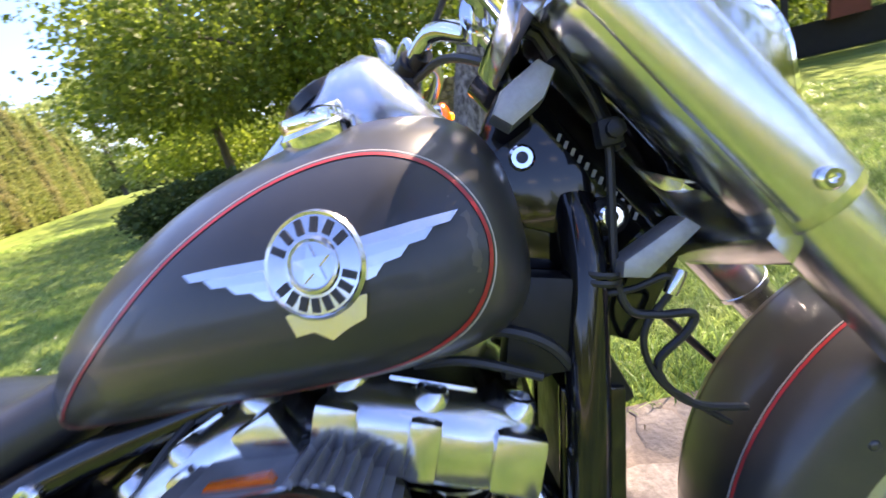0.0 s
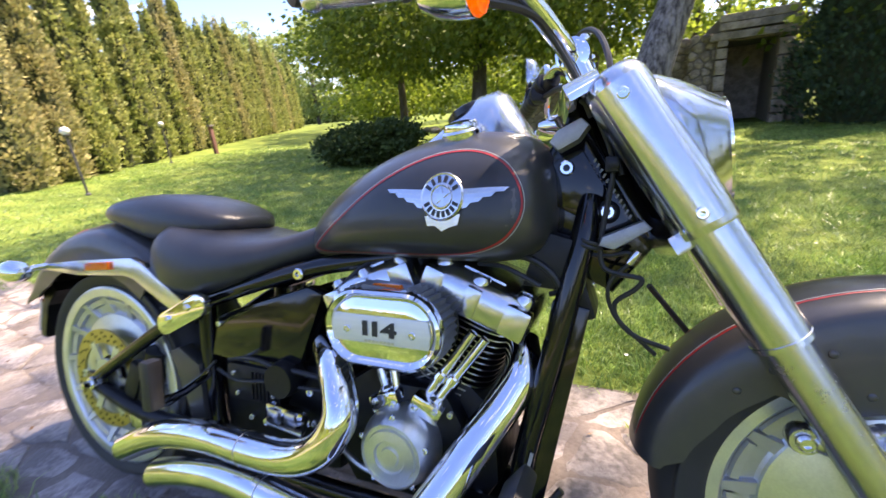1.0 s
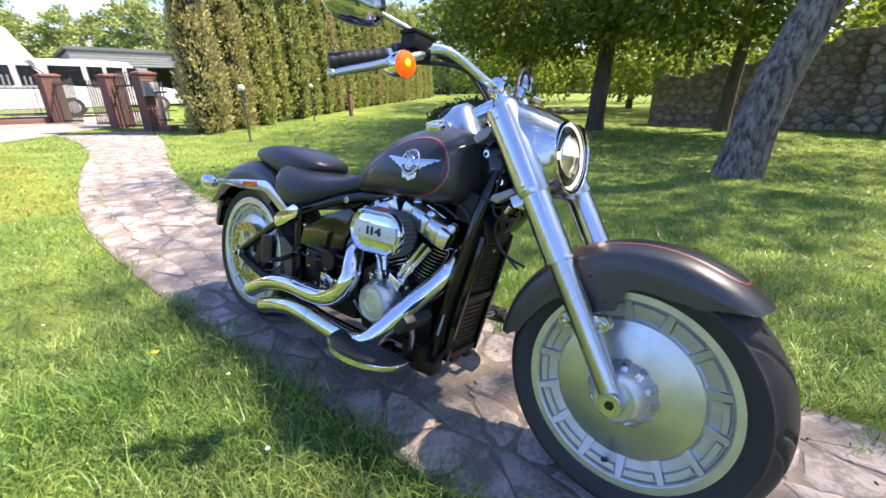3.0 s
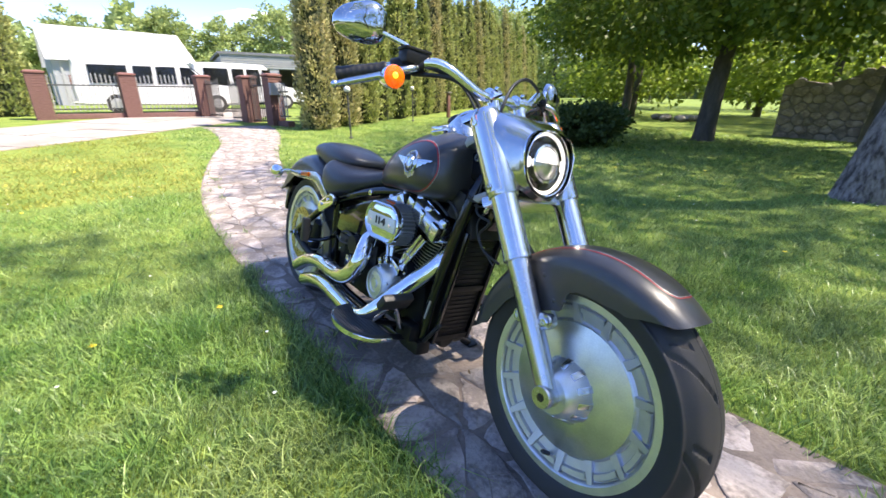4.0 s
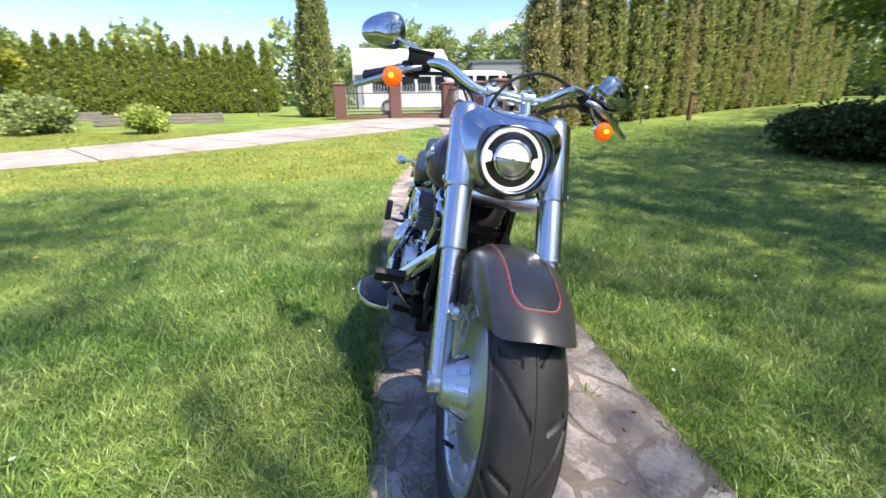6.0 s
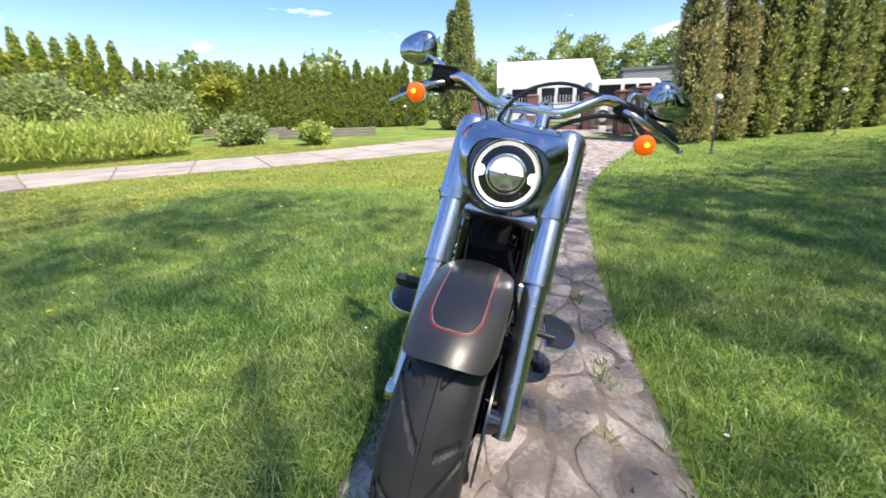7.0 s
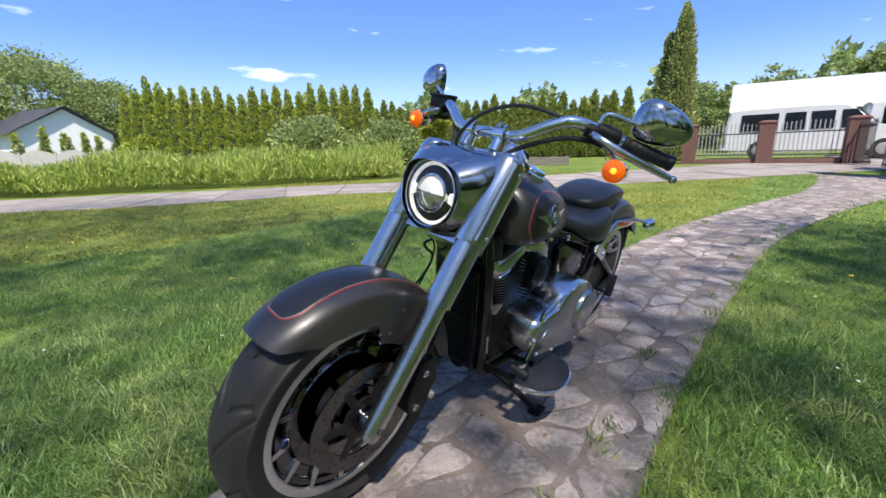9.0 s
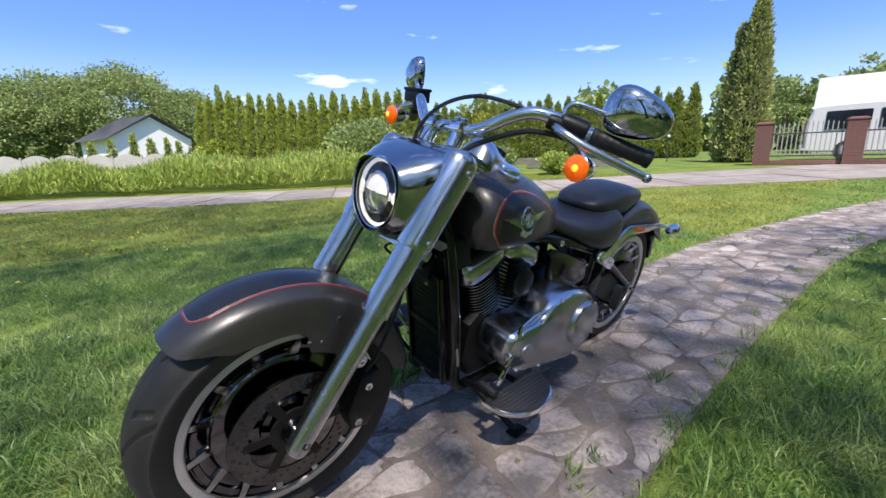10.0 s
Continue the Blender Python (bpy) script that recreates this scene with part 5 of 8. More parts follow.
for s in (-1, 1):
    ang = math.atan(0.62)
    y = -0.126 if s < 0 else 0.140
    bm = bmesh.new()
    tube(bm, [fork_at(0.615, y), fork_at(0.50, y), fork_at(0.36, y), fork_at(0.312, y)], lambda k: 0.0300 - 0.004 * k, 28, 5)
    low = bp("fork_lower", bm, MB["fork"], None, "satin aluminium fork lower", True)
    bm = bmesh.new()
    if s < 0:
        lathe(bm, [(0.012, -0.030), (0.026, -0.030), (0.029, -0.024), (0.029, 0.024), (0.026, 0.030), (0.012, 0.030)], Vector((0.835, y, 0.325)), "y", 28)
    else:
        lathe(bm, [(0.0262, 0.02), (0.0262, 0.0), (0.0255, -0.012), (0.022, -0.019), (0.012, -0.022)], fork_at(0.312, y), RAKE, 28, False)
    part("axle_clamp", bm, MB["fork"], low)
    # near-flat black hexagon that stands for the shaded hollow of the axle socket
    bm = bmesh.new()
    lathe(bm, [(0.011, -0.0315), (0.009, -0.0318), (0.002, -0.031)] if s < 0 else [(0.011, 0.0262), (0.009, 0.0268), (0.002, 0.026)], Vector((0.835, y, 0.325)), "y", 6)
    part("axle_socket", bm, MB["lampdark"], low)
    bm = bmesh.new()
    tube(bm, [fork_at(0.765, y), fork_at(0.612, y)], 0.0365, 32, 4)
    lathe(bm, [(0.0365, -0.004), (0.038, -0.003), (0.038, 0.004), (0.0365, 0.005)], fork_at(0.616, y), RAKE, 32, False)
    bp("fork_tube", bm, MB["satin"], None, "satin chrome middle fork sleeve", True)
    bm = bmesh.new()
    lathe(bm, [(0.001, 0.2640), (0.016, 0.2630), (0.030, 0.2590), (0.039, 0.2520), (0.0440, 0.2410), (0.0455, 0.2250), (0.0425, 0.004), (0.0410, 0.0), (0.036, 0.0)], fork_at(0.762, y), RAKE, 44, False)
    cov = bp("fork_cover", bm, MB["satin"], None, "polished upper fork cover", True)
    # raised band on the outside with a screw at each end
    d = (fork_at(0.77, 0) - fork_at(0.96, 0)).normalized()
    side = d.cross(Vector((0, 1, 0))).normalized()
    bm = bmesh.new()
    rows = []
    for k in range(9):
        c = fork_at(0.962 - 0.190 * k / 8, y)
        ring = []
        for q in range(13):
            a = radians(-44 + 88 * q / 12)
            rad = (0.0448 if q in (0, 12) else 0.0472) - 0.0022 * k / 8
            ring.append(c + Vector((0, s * math.cos(a) * rad, 0)) + side * math.sin(a) * rad)
        rows.append(ring)
    loft(bm, rows, False, False)
    part("cover_strip", bm, MB["satin"], cov)
    for z in (0.945, 0.785):
        bolt(cov, fork_at(z, y) + Vector((0, s * 0.0455, 0)), Vector((0, s, 0)), 0.0085, 0.005)
    # fender lugs
    for dx, z, yy in ((0.045, 0.49, 0.118), (-0.05, 0.475, 0.118)) if s < 0 else ((-0.05, 0.485, 0.118),):
        c = fork_at(z, y)
        bm = bmesh.new()
        tube(bm, [c, Vector((c.x + dx, s * (abs(y) - 0.026), z))], 0.017, 14, 2)
        lathe(bm, [(0.018, -0.012), (0.020, -0.008), (0.020, 0.010), (0.017, 0.014)], Vector((c.x + dx, s * (abs(y) - 0.016), z)), "y", 18)
        part("fender_lug", bm, MB["fork"], low)
        bolt(low, Vector((c.x + dx, s * (abs(y) - 0.002), z)), Vector((0, s, 0)), 0.011, 0.007)

# triple clamps and steering neck
bm = bmesh.new()
slab(bm, [(-0.16, -0.02), (-0.13, 0.035), (0.13, 0.035), (0.16, -0.02), (0.05, -0.045), (-0.05, -0.045)], "z", 0, 0.03, 0.006)
ob = bp("lower_clamp", bm, MB["satin"])
ob.matrix_basis = steer_m @ Matrix.Translation((0.545, 0, 0.735)) @ Matrix.Rotation(radians(-31.8), 4, "Y") @ Matrix.Rotation(radians(-90), 4, "Z")
bm = bmesh.new()
slab(bm, [(-0.165, -0.02), (-0.14, 0.03), (0.14, 0.03), (0.165, -0.02), (0.05, -0.05), (-0.05, -0.05)], "z", 0, 0.028, 0.006)
ob = bp("upper_clamp", bm, MB["chrome"])
ob.matrix_basis = steer_m @ Matrix.Translation((0.400, 0, 0.952)) @ Matrix.Rotation(radians(-31.8), 4, "Y") @ Matrix.Rotation(radians(-90), 4, "Z")
bm = bmesh.new()
tube(bm, [(0.50, 0, 0.73), (0.36, 0, 0.96)], 0.034, 20, 2)
slab(bm, [(0.33, 0.70), (0.44, 0.64), (0.50, 0.72), (0.40, 0.90), (0.36, 0.93), (0.30, 0.85)], "y", -0.046, 0.046, 0.012)
neck = bp("steering_neck", bm, MB["gloss"], None, "gloss black steering head")
for s in (-1, 1):
    bm = bmesh.new()
    slab(bm, [(0.325, 0.86), (0.385, 0.885), (0.43, 0.81), (0.395, 0.765), (0.345, 0.79)], "y", s * 0.044, s * 0.066, 0.006)
    part("neck_bracket", bm, MB["gloss"], neck)
    bolt(neck, (0.362, s * 0.062, 0.853), Vector((0, s, 0)), 0.013, 0.008)
    bolt(neck, (0.428, s * 0.076, 0.780), Vector((0, s, 0)), 0.012, 0.008)
    bm = bmesh.new()
    lathe(bm, [(0.019, -0.03), (0.019, 0.012), (0.014, 0.016)], (0.428, s * 0.061, 0.780), Vector((0, s, 0)), 18)
    part("lock_collar", bm, MB["black"], neck)
    # grey inner shroud behind the forks
    bm = bmesh.new()
    slab(bm, [(0.338, 0.890), (0.350, 0.908), (0.386, 0.926), (0.399, 0.914), (0.384, 0.892), (0.353, 0.876)], "y", s * 0.07, s * 0.112, 0.006)
    part("fork_stop", bm, MB["cast"], neck, "dull cast alloy fork stop")
    bm = bmesh.new()
    slab(bm, [(0.417, 0.728), (0.421, 0.742), (0.480, 0.768), (0.492, 0.756), (0.440, 0.722)], "y", s * 0.072, s * 0.108, 0.005)
    part("lower_stop", bm, MB["cast"], neck, "dull cast alloy fork stop")
bm = bmesh.new()
box(bm, (0.382, -0.018, 0.665), (0.030, 0.125, 0.14), Matrix.Rotation(radians(-18), 3, "Y"), 0.008)
part("regulator", bm, MB["black"], neck, "black regulator block with screws")
# stamped number as plain bars
for k in range(12):
    bm = bmesh.new()
    box(bm, (0.405 + k * 0.0052, -0.0470, 0.865 - k * 0.0085), (0.0035, 0.0012, 0.0075), Matrix.Rotation(radians(32), 3, "Y"))
    part("stamped_bar", bm, MB["pale"], neck)

# headlight nacelle
bm = bmesh.new()
secs = []
for k, hw, zb, zt, pw in ((0.0, 0.160, 0.790, 0.986, 5.5), (0.15, 0.158, 0.778, 0.993, 5.0), (0.4, 0.149, 0.764, 0.988, 4.2), (0.65, 0.135, 0.760, 0.975, 3.8), (0.85, 0.116, 0.765, 0.962, 3.5), (1.0, 0.107, 0.770, 0.952, 3.3)):
    ring = []
    for i in range(48):
        a = 2 * math.pi * i / 48
        c, sn = math.cos(a), math.sin(a)
        pw_ = pw if sn >= 0 else 2.0 + (pw - 2.0) * (1 + sn) * 0.7
        yy = math.copysign(abs(c) ** (2 / pw_), c) * hw
        zz = (zt + zb) / 2 + math.copysign(abs(sn) ** (2 / pw_), sn) * (zt - zb) / 2
        yy *= 0.80 + 0.20 * min(1.0, (zz - zb) / (zt - zb) * 1.5)
        ring.append(((1 - k) * (fork_at(zz, 0).x + 0.004) + k * (0.588 - 0.012 * (zz - 0.87) / 0.1), yy, zz))
    secs.append(ring)
loft(bm, secs, True, False)
nac = bp("headlight_nacelle", bm, MB["nacelle"], None, "smoked satin chrome headlight nacelle", True, 40)
HC, HN = Vector((0.578, 0, 0.866)), Vector((0.992, 0, 0.12)).normalized()
bm = bmesh.new()
outer = secs[-1]
inner = []
hu = Vector((0, 1, 0))
hv = HN.cross(hu)
for i in range(48):
    a = 2 * math.pi * i / 48
    inner.append(HC + HN * 0.002 + (hu * math.cos(a) - hv * math.sin(a) * (1 if HN.cross(hu).z < 0 else -1)) * 0.091)
rings = [[Vector(o) - HN * 0.003 + (Vector(i2) - Vector(o)) * 0.10 for o, i2 in zip(outer, inner)], [Vector(o) - HN * 0.010 + (Vector(i2) - Vector(o)) * 0.16 for o, i2 in zip(outer, inner)], [Vector(o).lerp(Vector(i2), 0.85) - HN * 0.004 for o, i2 in zip(outer, inner)], inner, [p - HN * 0.03 for p in inner]]
loft(bm, rings, True, False)
part("bezel", bm, MB["smoked"], nac, "dark glossy headlight surround with chrome edge")
bm = bmesh.new()
loft(bm, [outer, [Vector(o) + HN * 0.004 + (Vector(i2) - Vector(o)) * 0.03 for o, i2 in zip(outer, inner)], [Vector(o) + HN * 0.003 + (Vector(i2) - Vector(o)) * 0.08 for o, i2 in zip(outer, inner)], [Vector(o) - HN * 0.003 + (Vector(i2) - Vector(o)) * 0.10 for o, i2 in zip(outer, inner)]], True, False)
part("nacelle_lip", bm, MB["chrome"], nac, "bright chrome lip")
lampm = Matrix.Translation(HC) @ HN.to_track_quat("Z", "Y").to_matrix().to_4x4()


def lamp_part(name, profile, material, parent, seg=40, a0=0.0, a1=2 * math.pi, label="", cap=False):
    bm = bmesh.new()
    lathe(bm, profile, (0, 0, 0), "z", seg, cap, a0, a1)
    bm.transform(lampm)
    return part(name, bm, material, parent, label)


head = lamp_part("headlamp", [(0.091, 0.0), (0.0895, 0.008), (0.087, 0.009), (0.086, -0.018), (0.06, -0.034), (0.001, -0.036)], MB["lampdark"], nac, 48, label="round headlamp with a lit ring")
head.matrix_basis = Matrix.Identity(4)
lamp_part("light_ring", [(0.0805, -0.019), (0.0795, -0.013), (0.0722, -0.013), (0.0710, -0.017), (0.0710, -0.026)], MB["glowwhite"], nac, 48)
lamp_part("lamp_rim", [(0.0916, 0.0005), (0.0902, 0.0092), (0.0885, 0.0102), (0.0868, 0.0092), (0.0862, 0.0)], MB["chrome"], nac, 48, label="thin chrome headlamp rim")
lamp_part("projector_rim", [(0.052, -0.03), (0.052, -0.006), (0.047, -0.004), (0.045, -0.02)], MB["chrome"], nac, 40)
dome = [(0.0450, -0.014), (0.042, -0.008), (0.031, -0.003), (0.016, -0.0005), (0.0005, 0.0)]
lamp_part("upper_lens", dome, MB["beam"], nac, 24, 0.03, math.pi - 0.03, "bright low-beam lens")
lamp_part("lower_lens", dome, MB["satin"], nac, 24, math.pi + 0.03, 2 * math.pi - 0.03, "grey high-beam lens")
for k in range(9):
    bm = bmesh.new()
    box(bm, (-0.034 + 0.0085 * k, 0.001 - 0.003 * (k % 2), -0.001 - 0.008 * abs(k - 4) / 4), (0.0075, 0.004 + 0.003 * (k % 2), 0.004), bevel=0.0006)
    bm.transform(lampm)
    part("lamp_divider", bm, MB["lampdark"], nac)
for q in (0.0, math.pi):
    bm = bmesh.new()
    c = math.cos(q)
    slab(bm, [(0.0705 * c, 0.016), (0.058 * c, 0.012), (0.054 * c, 0.003), (0.056 * c, -0.012), (0.0695 * c, -0.018)], "z", -0.022, -0.013, 0.002)
    bm.transform(lampm)
    part("lamp_bridge", bm, MB["glowwhite"], nac)
cover = lamp_part("lens", [(0.0885, 0.008), (0.083, 0.012), (0.05, 0.017), (0.001, 0.019)], MB["lens"], nac, 40)
cover.visible_shadow = False

# handlebar, risers, controls
bar_r = [(0.37, 0.0, 1.035), (0.368, -0.06, 1.032), (0.358, -0.115, 1.042), (0.32, -0.19, 1.085), (0.288, -0.24, 1.094), (0.235, -0.32, 1.068), (0.156, -0.447, 1.028)]
bar = [(x, -y, z) for x, y, z in bar_r[:0:-1]] + bar_r
bm = bmesh.new()
tube(bm, bar, 0.0155, 20, 6)
hb = bp("handlebar", bm, MB["chrome"], None, "wide chrome handlebar", True)
for s in (-1, 1):
    bm = bmesh.new()
    tube(bm, [(0.395, s * 0.055, 0.985), (0.372, s * 0.055, 1.03)], 0.021, 16, 3)
    lathe(bm, [(0.02, -0.02), (0.027, -0.018), (0.027, 0.018), (0.02, 0.02)], (0.37, s * 0.055, 1.034), "y", 18)
    part("riser", bm, MB["chrome"], hb)
    bolt(hb, (0.385, s * 0.055, 1.058), Vector((0.3, 0, 0.95)), 0.008, 0.008)
    g0, g1 = Vector((0.222, s * 0.338, 1.061)), Vector((0.149, s * 0.456, 1.0245))
    bm = bmesh.new()
    d = (g1 - g0).normalized()
    ln = (g1 - g0).length
    prof = [(0.0175, 0), (0.0205, 0.004), (0.0205, 0.010)]
    for k in range(7):
        prof += [(0.0195, 0.014 + k * 0.017), (0.0188, 0.018 + k * 0.017), (0.0188, 0.025 + k * 0.017), (0.0195, 0.029 + k * 0.017)]
    prof += [(0.021, ln - 0.006), (0.020, ln), (0.010, ln + 0.003)]
    lathe(bm, prof, g0, d, 20)
    part("grip", bm, MB["rubber"], hb, "black rubber grip")
    c = Vector((0.245, s * 0.302, 1.074))
    bm = bmesh.new()
    lathe(bm, [(0.020, -0.034), (0.024, -0.03), (0.026, 0.0), (0.024, 0.03), (0.020, 0.034)], c, d, 18)
    box(bm, c + Vector((-0.004, 0, -0.016)), (0.038, 0.05, 0.036), bevel=0.008)
    sw = part("switch_housing", bm, MB["black"], hb)
    bm = bmesh.new()
    if s < 0:
        box(bm, (0.268, -0.282, 1.098), (0.048, 0.078, 0.036), bevel=0.006)
        box(bm, (0.268, -0.282, 1.1185), (0.053, 0.084, 0.010), bevel=0.004)
        part("brake_reservoir", bm, MB["black"], hb, "black brake fluid reservoir")
        bm = bmesh.new()
    lever = [(0.280, s * 0.27, 1.075), (0.298, s * 0.31, 1.062), (0.275, s * 0.37, 1.035), (0.215, s * 0.455, 1.000), (0.198, s * 0.480, 0.990)]
    tube(bm, lever, lambda k: 0.0085 + 0.003 * math.sin(k * 3.14) - 0.002 * k, 12, 5)
    ball(bm, lever[-1], 0.0105, 12)
    part("lever", bm, MB["satin"], hb, "brake lever" if s < 0 else "clutch lever")
    bm = bmesh.new()
    lathe(bm, [(0.018, -0.02), (0.02, 0), (0.018, 0.02)], (0.272, s * 0.272, 1.078), d, 14)
    part("lever_clamp", bm, MB["black"], hb)
    # turn signal
    sc = Vector((0.297 - s * 0.010, s * 0.360, 1.010 - s * 0.020))
    bm = bmesh.new()
    lathe(bm, [(0.001, -0.062), (0.015, -0.058), (0.025, -0.04), (0.030, -0.015), (0.031, 0.0), (0.029, 0.002)], sc, Vector((1, 0, 0.02)), 28)
    sig = part("turn_signal", bm, MB["chrome"], hb, "chrome bullet turn signal")
    bm = bmesh.new()
    lathe(bm, [(0.0295, 0.0), (0.0305, 0.004), (0.028, 0.010), (0.018, 0.015), (0.001, 0.017)], sc, Vector((1, 0, 0.02)), 28)
    part("signal_lens", bm, MB["amberlit"], sig, "lit amber lens")
    bm = bmesh.new()
    ball(bm, sc + Vector((0.0135, 0.004 * s, 0.002)), 0.0085, 12)
    part("bulb", bm, MB["glowamber"], sig)
    bm = bmesh.new()
    tube(bm, [sc + Vector((-0.03, 0, 0.012)), sc + Vector((-0.035, -s * 0.025, 0.032)), (0.262, s * 0.30, 1.060)], 0.008, 10, 4)
    part("signal_stalk", bm, MB["chrome"], sig)
    # mirror
    mc = Vector((0.188, s * 0.418, 1.142 - s * 0.026))
    bm = bmesh.new()
    tube(bm, [(0.262, s * 0.285, 1.10), (0.257, s * 0.297, 1.125), (0.228, s * 0.345, 1.130 - s * 0.014), (0.200, s * 0.400, 1.132 - s * 0.030)], lambda k: 0.0075 - 0.002 * k, 12, 5)
    stem = part("mirror_stem", bm, MB["chrome"], hb)
    yaw = Matrix.Rotation(radians(s * 22), 4, "Z") @ Matrix.Rotation(radians(-14 if s > 0 else 8), 4, "X")
    bm = bmesh.new()
    rings = []
    for x, k in ((-0.016, 0.94), (-0.019, 0.985), (-0.012, 1.0), (0.002, 0.96), (0.015, 0.82), (0.023, 0.5), (0.026, 0.08)):
        ring = []
        for yy, zz in oval(0, 0, 0.076, 0.053, 36, 2.5):
            zz *= 1.0 - 0.25 * s * yy / 0.076
            ring.append(mc + yaw.to_3x3() @ Vector((x, yy * k, zz * k)))
        rings.append(ring)
    loft(bm, rings)
    mr = part("mirror_shell", bm, MB["shell"], hb, "teardrop chrome mirror")
    bm = bmesh.new()
    slab(bm, [(yy, zz * (1.0 - 0.25 * s * yy / 0.076)) for yy, zz in oval(0, 0, 0.068, 0.045, 36, 2.5)], "x", -0.0205, -0.0195)
    bm.transform(Matrix.Translation(mc) @ yaw)
    part("mirror_glass", bm, MB["mirror"], mr)

# cables and hoses
def cable(name, pts, r, front=False, material=None, label=""):
    bm = bmesh.new()
    tube(bm, pts, r, 8, 6)
    return bp(name, bm, material or MB["rubber"], None, label, front)


cable("clutch_cable", [(0.272, 0.262, 1.074), (0.318, 0.19, 1.105), (0.362, 0.09, 1.118), (0.40, 0.0, 1.085), (0.425, -0.055, 1.02), (0.43, -0.075, 0.94), (0.45, -0.085, 0.84)], 0.0052, True, None, "black clutch cable looping over the bars")
cable("wiring_loom", [(0.255, 0.285, 1.05), (0.31, 0.21, 1.05), (0.36, 0.1, 1.0), (0.40, 0.06, 0.95)], 0.007, True)
cable("brake_hose", [(0.275, -0.262, 1.085), (0.335, -0.165, 1.058), (0.388, -0.115, 0.975), (0.425, -0.100, 0.90), (0.438, -0.092, 0.852), (0.432, -0.09, 0.798), (0.423, -0.09, 0.733), (0.428, -0.09, 0.695), (0.453, -0.09, 0.684), (0.484, -0.088, 0.678), (0.477, -0.086, 0.661), (0.448, -0.082, 0.636), (0.452, -0.08, 0.608), (0.480, -0.075, 0.580), (0.53, -0.06, 0.56)], 0.0042, True, None, "black brake hose")
cable("wiring_loom", [(0.262, -0.28, 1.058), (0.33, -0.18, 1.062), (0.37, -0.11, 1.01), (0.405, -0.095, 0.93)], 0.006, True)
cable("sensor_wire", [(0.395, -0.09, 0.715), (0.434, -0.09, 0.713), (0.465, -0.092, 0.719), (0.469, -0.09, 0.705), (0.442, -0.088, 0.676), (0.436, -0.086, 0.648), (0.447, -0.082, 0.614), (0.468, -0.078, 0.591), (0.51, -0.065, 0.55)], 0.0034, True)
bm = bmesh.new()
lathe(bm, [(0.0062, -0.012), (0.0068, -0.008), (0.0068, 0.008), (0.0055, 0.012)], (0.472, -0.092, 0.712), Vector((0.55, 0, 0.83)), 12)
bp("hose_fitting", bm, MB["satin"], None, "silver hose fitting", True)
bm = bmesh.new()
box(bm, (0.437, -0.098, 0.856), (0.020, 0.022, 0.024), bevel=0.004)
lathe(bm, [(0.008, 0.0), (0.008, 0.006), (0.004, 0.007)], (0.440, -0.109, 0.857), Vector((0, -1, 0)), 10)
bp("hose_clip", bm, MB["black"], None, "black hose clip", True)
for z_, x_ in ((0.735, 0.4015), (0.728, 0.3995)):
    bm = bmesh.new()
    lathe(bm, [(0.0212, -0.003), (0.0222, 0.0), (0.0212, 0.003)], (x_ + 0.002, -0.086, z_), Vector((0.27, -0.1, 0.95)), 18, False)
    bp("cable_tie", bm, MB["rubber"])
cable("brake_hose", [(0.50, 0.05, 0.64), (0.56, 0.09, 0.56), (0.62, 0.115, 0.48), (0.66, 0.12, 0.43)], 0.0055, True)

# front fender
def fender_pt(cx, R, hw, side_r, th, v, front_taper=False):
    """v from -1 to 1 across the fender; returns the point and the outward normal."""
    c, s = math.cos(th), math.sin(th)
    lo = side_r(th)
    if front_taper:
        k0 = min(max((math.degrees(th) - 49) / 22, 0), 1)
        hw = hw * (0.86 + 0.14 * math.sin(k0 * math.pi / 2))
    av = abs(v)
    if av < 0.62:
        k = av / 0.62
        ang = k * radians(72)
        y = hw * 0.94 * math.sin(ang) / math.sin(radians(72))
        r = R - (R * 0.082) * (1 - math.cos(ang)) / (1 - math.cos(radians(72)))
        nr, ny = math.cos(ang), math.sin(ang)
    else:
        k = (av - 0.62) / 0.38
        r0 = R - R * 0.082
        r = r0 + (min(lo, r0 - 0.002) - r0) * k
        y = hw * (0.94 + 0.06 * math.sin(min(1, k * 2) * math.pi / 2))
        nr, ny = 0.25 * (1 - k), 1.0
    n = Vector((c * nr, math.copysign(ny, v), s * nr)).normalized()
    return Vector((cx.x + r * c, math.copysign(y, v) if v else 0.0, cx.z + r * s)), n


def smooth_table(table):
    def f(th):
        d = math.degrees(th)
        for (a, va), (b, vb) in zip(table, table[1:]):
            if d <= b:
                k = min(max((d - a) / (b - a), 0), 1)
                k = k * k * (3 - 2 * k)
                return va + (vb - va) * k
        return table[-1][1]
    return f


def fender(name, centre, R, hw, side_r, t0, t1, label, front, tip=0.0):
    def fn(th, v):
        if front:
            th = th + radians(9) * abs(v) ** 3 * max(0.0, 1 - (math.degrees(th) - t0) / 26)
        return fender_pt(centre, R, hw, side_r, th, v, front)
    bm = bmesh.new()
    us = [radians(t0 + (t1 - t0) * i / 72) for i in range(73)]
    vs = [-1 + i / 20 for i in range(41)]
    out, inn = [], []
    for u in us:
        out.append([fn(u, v)[0] for v in vs])
        inn.append([fn(u, v)[0] - fn(u, v)[1] * 0.004 for v in vs])
    rows = [o + i[::-1] for o, i in zip(out, inn)]
    loft(bm, rows)
    return bp(name, bm, MB["paint"], None, label, front, 40), fn


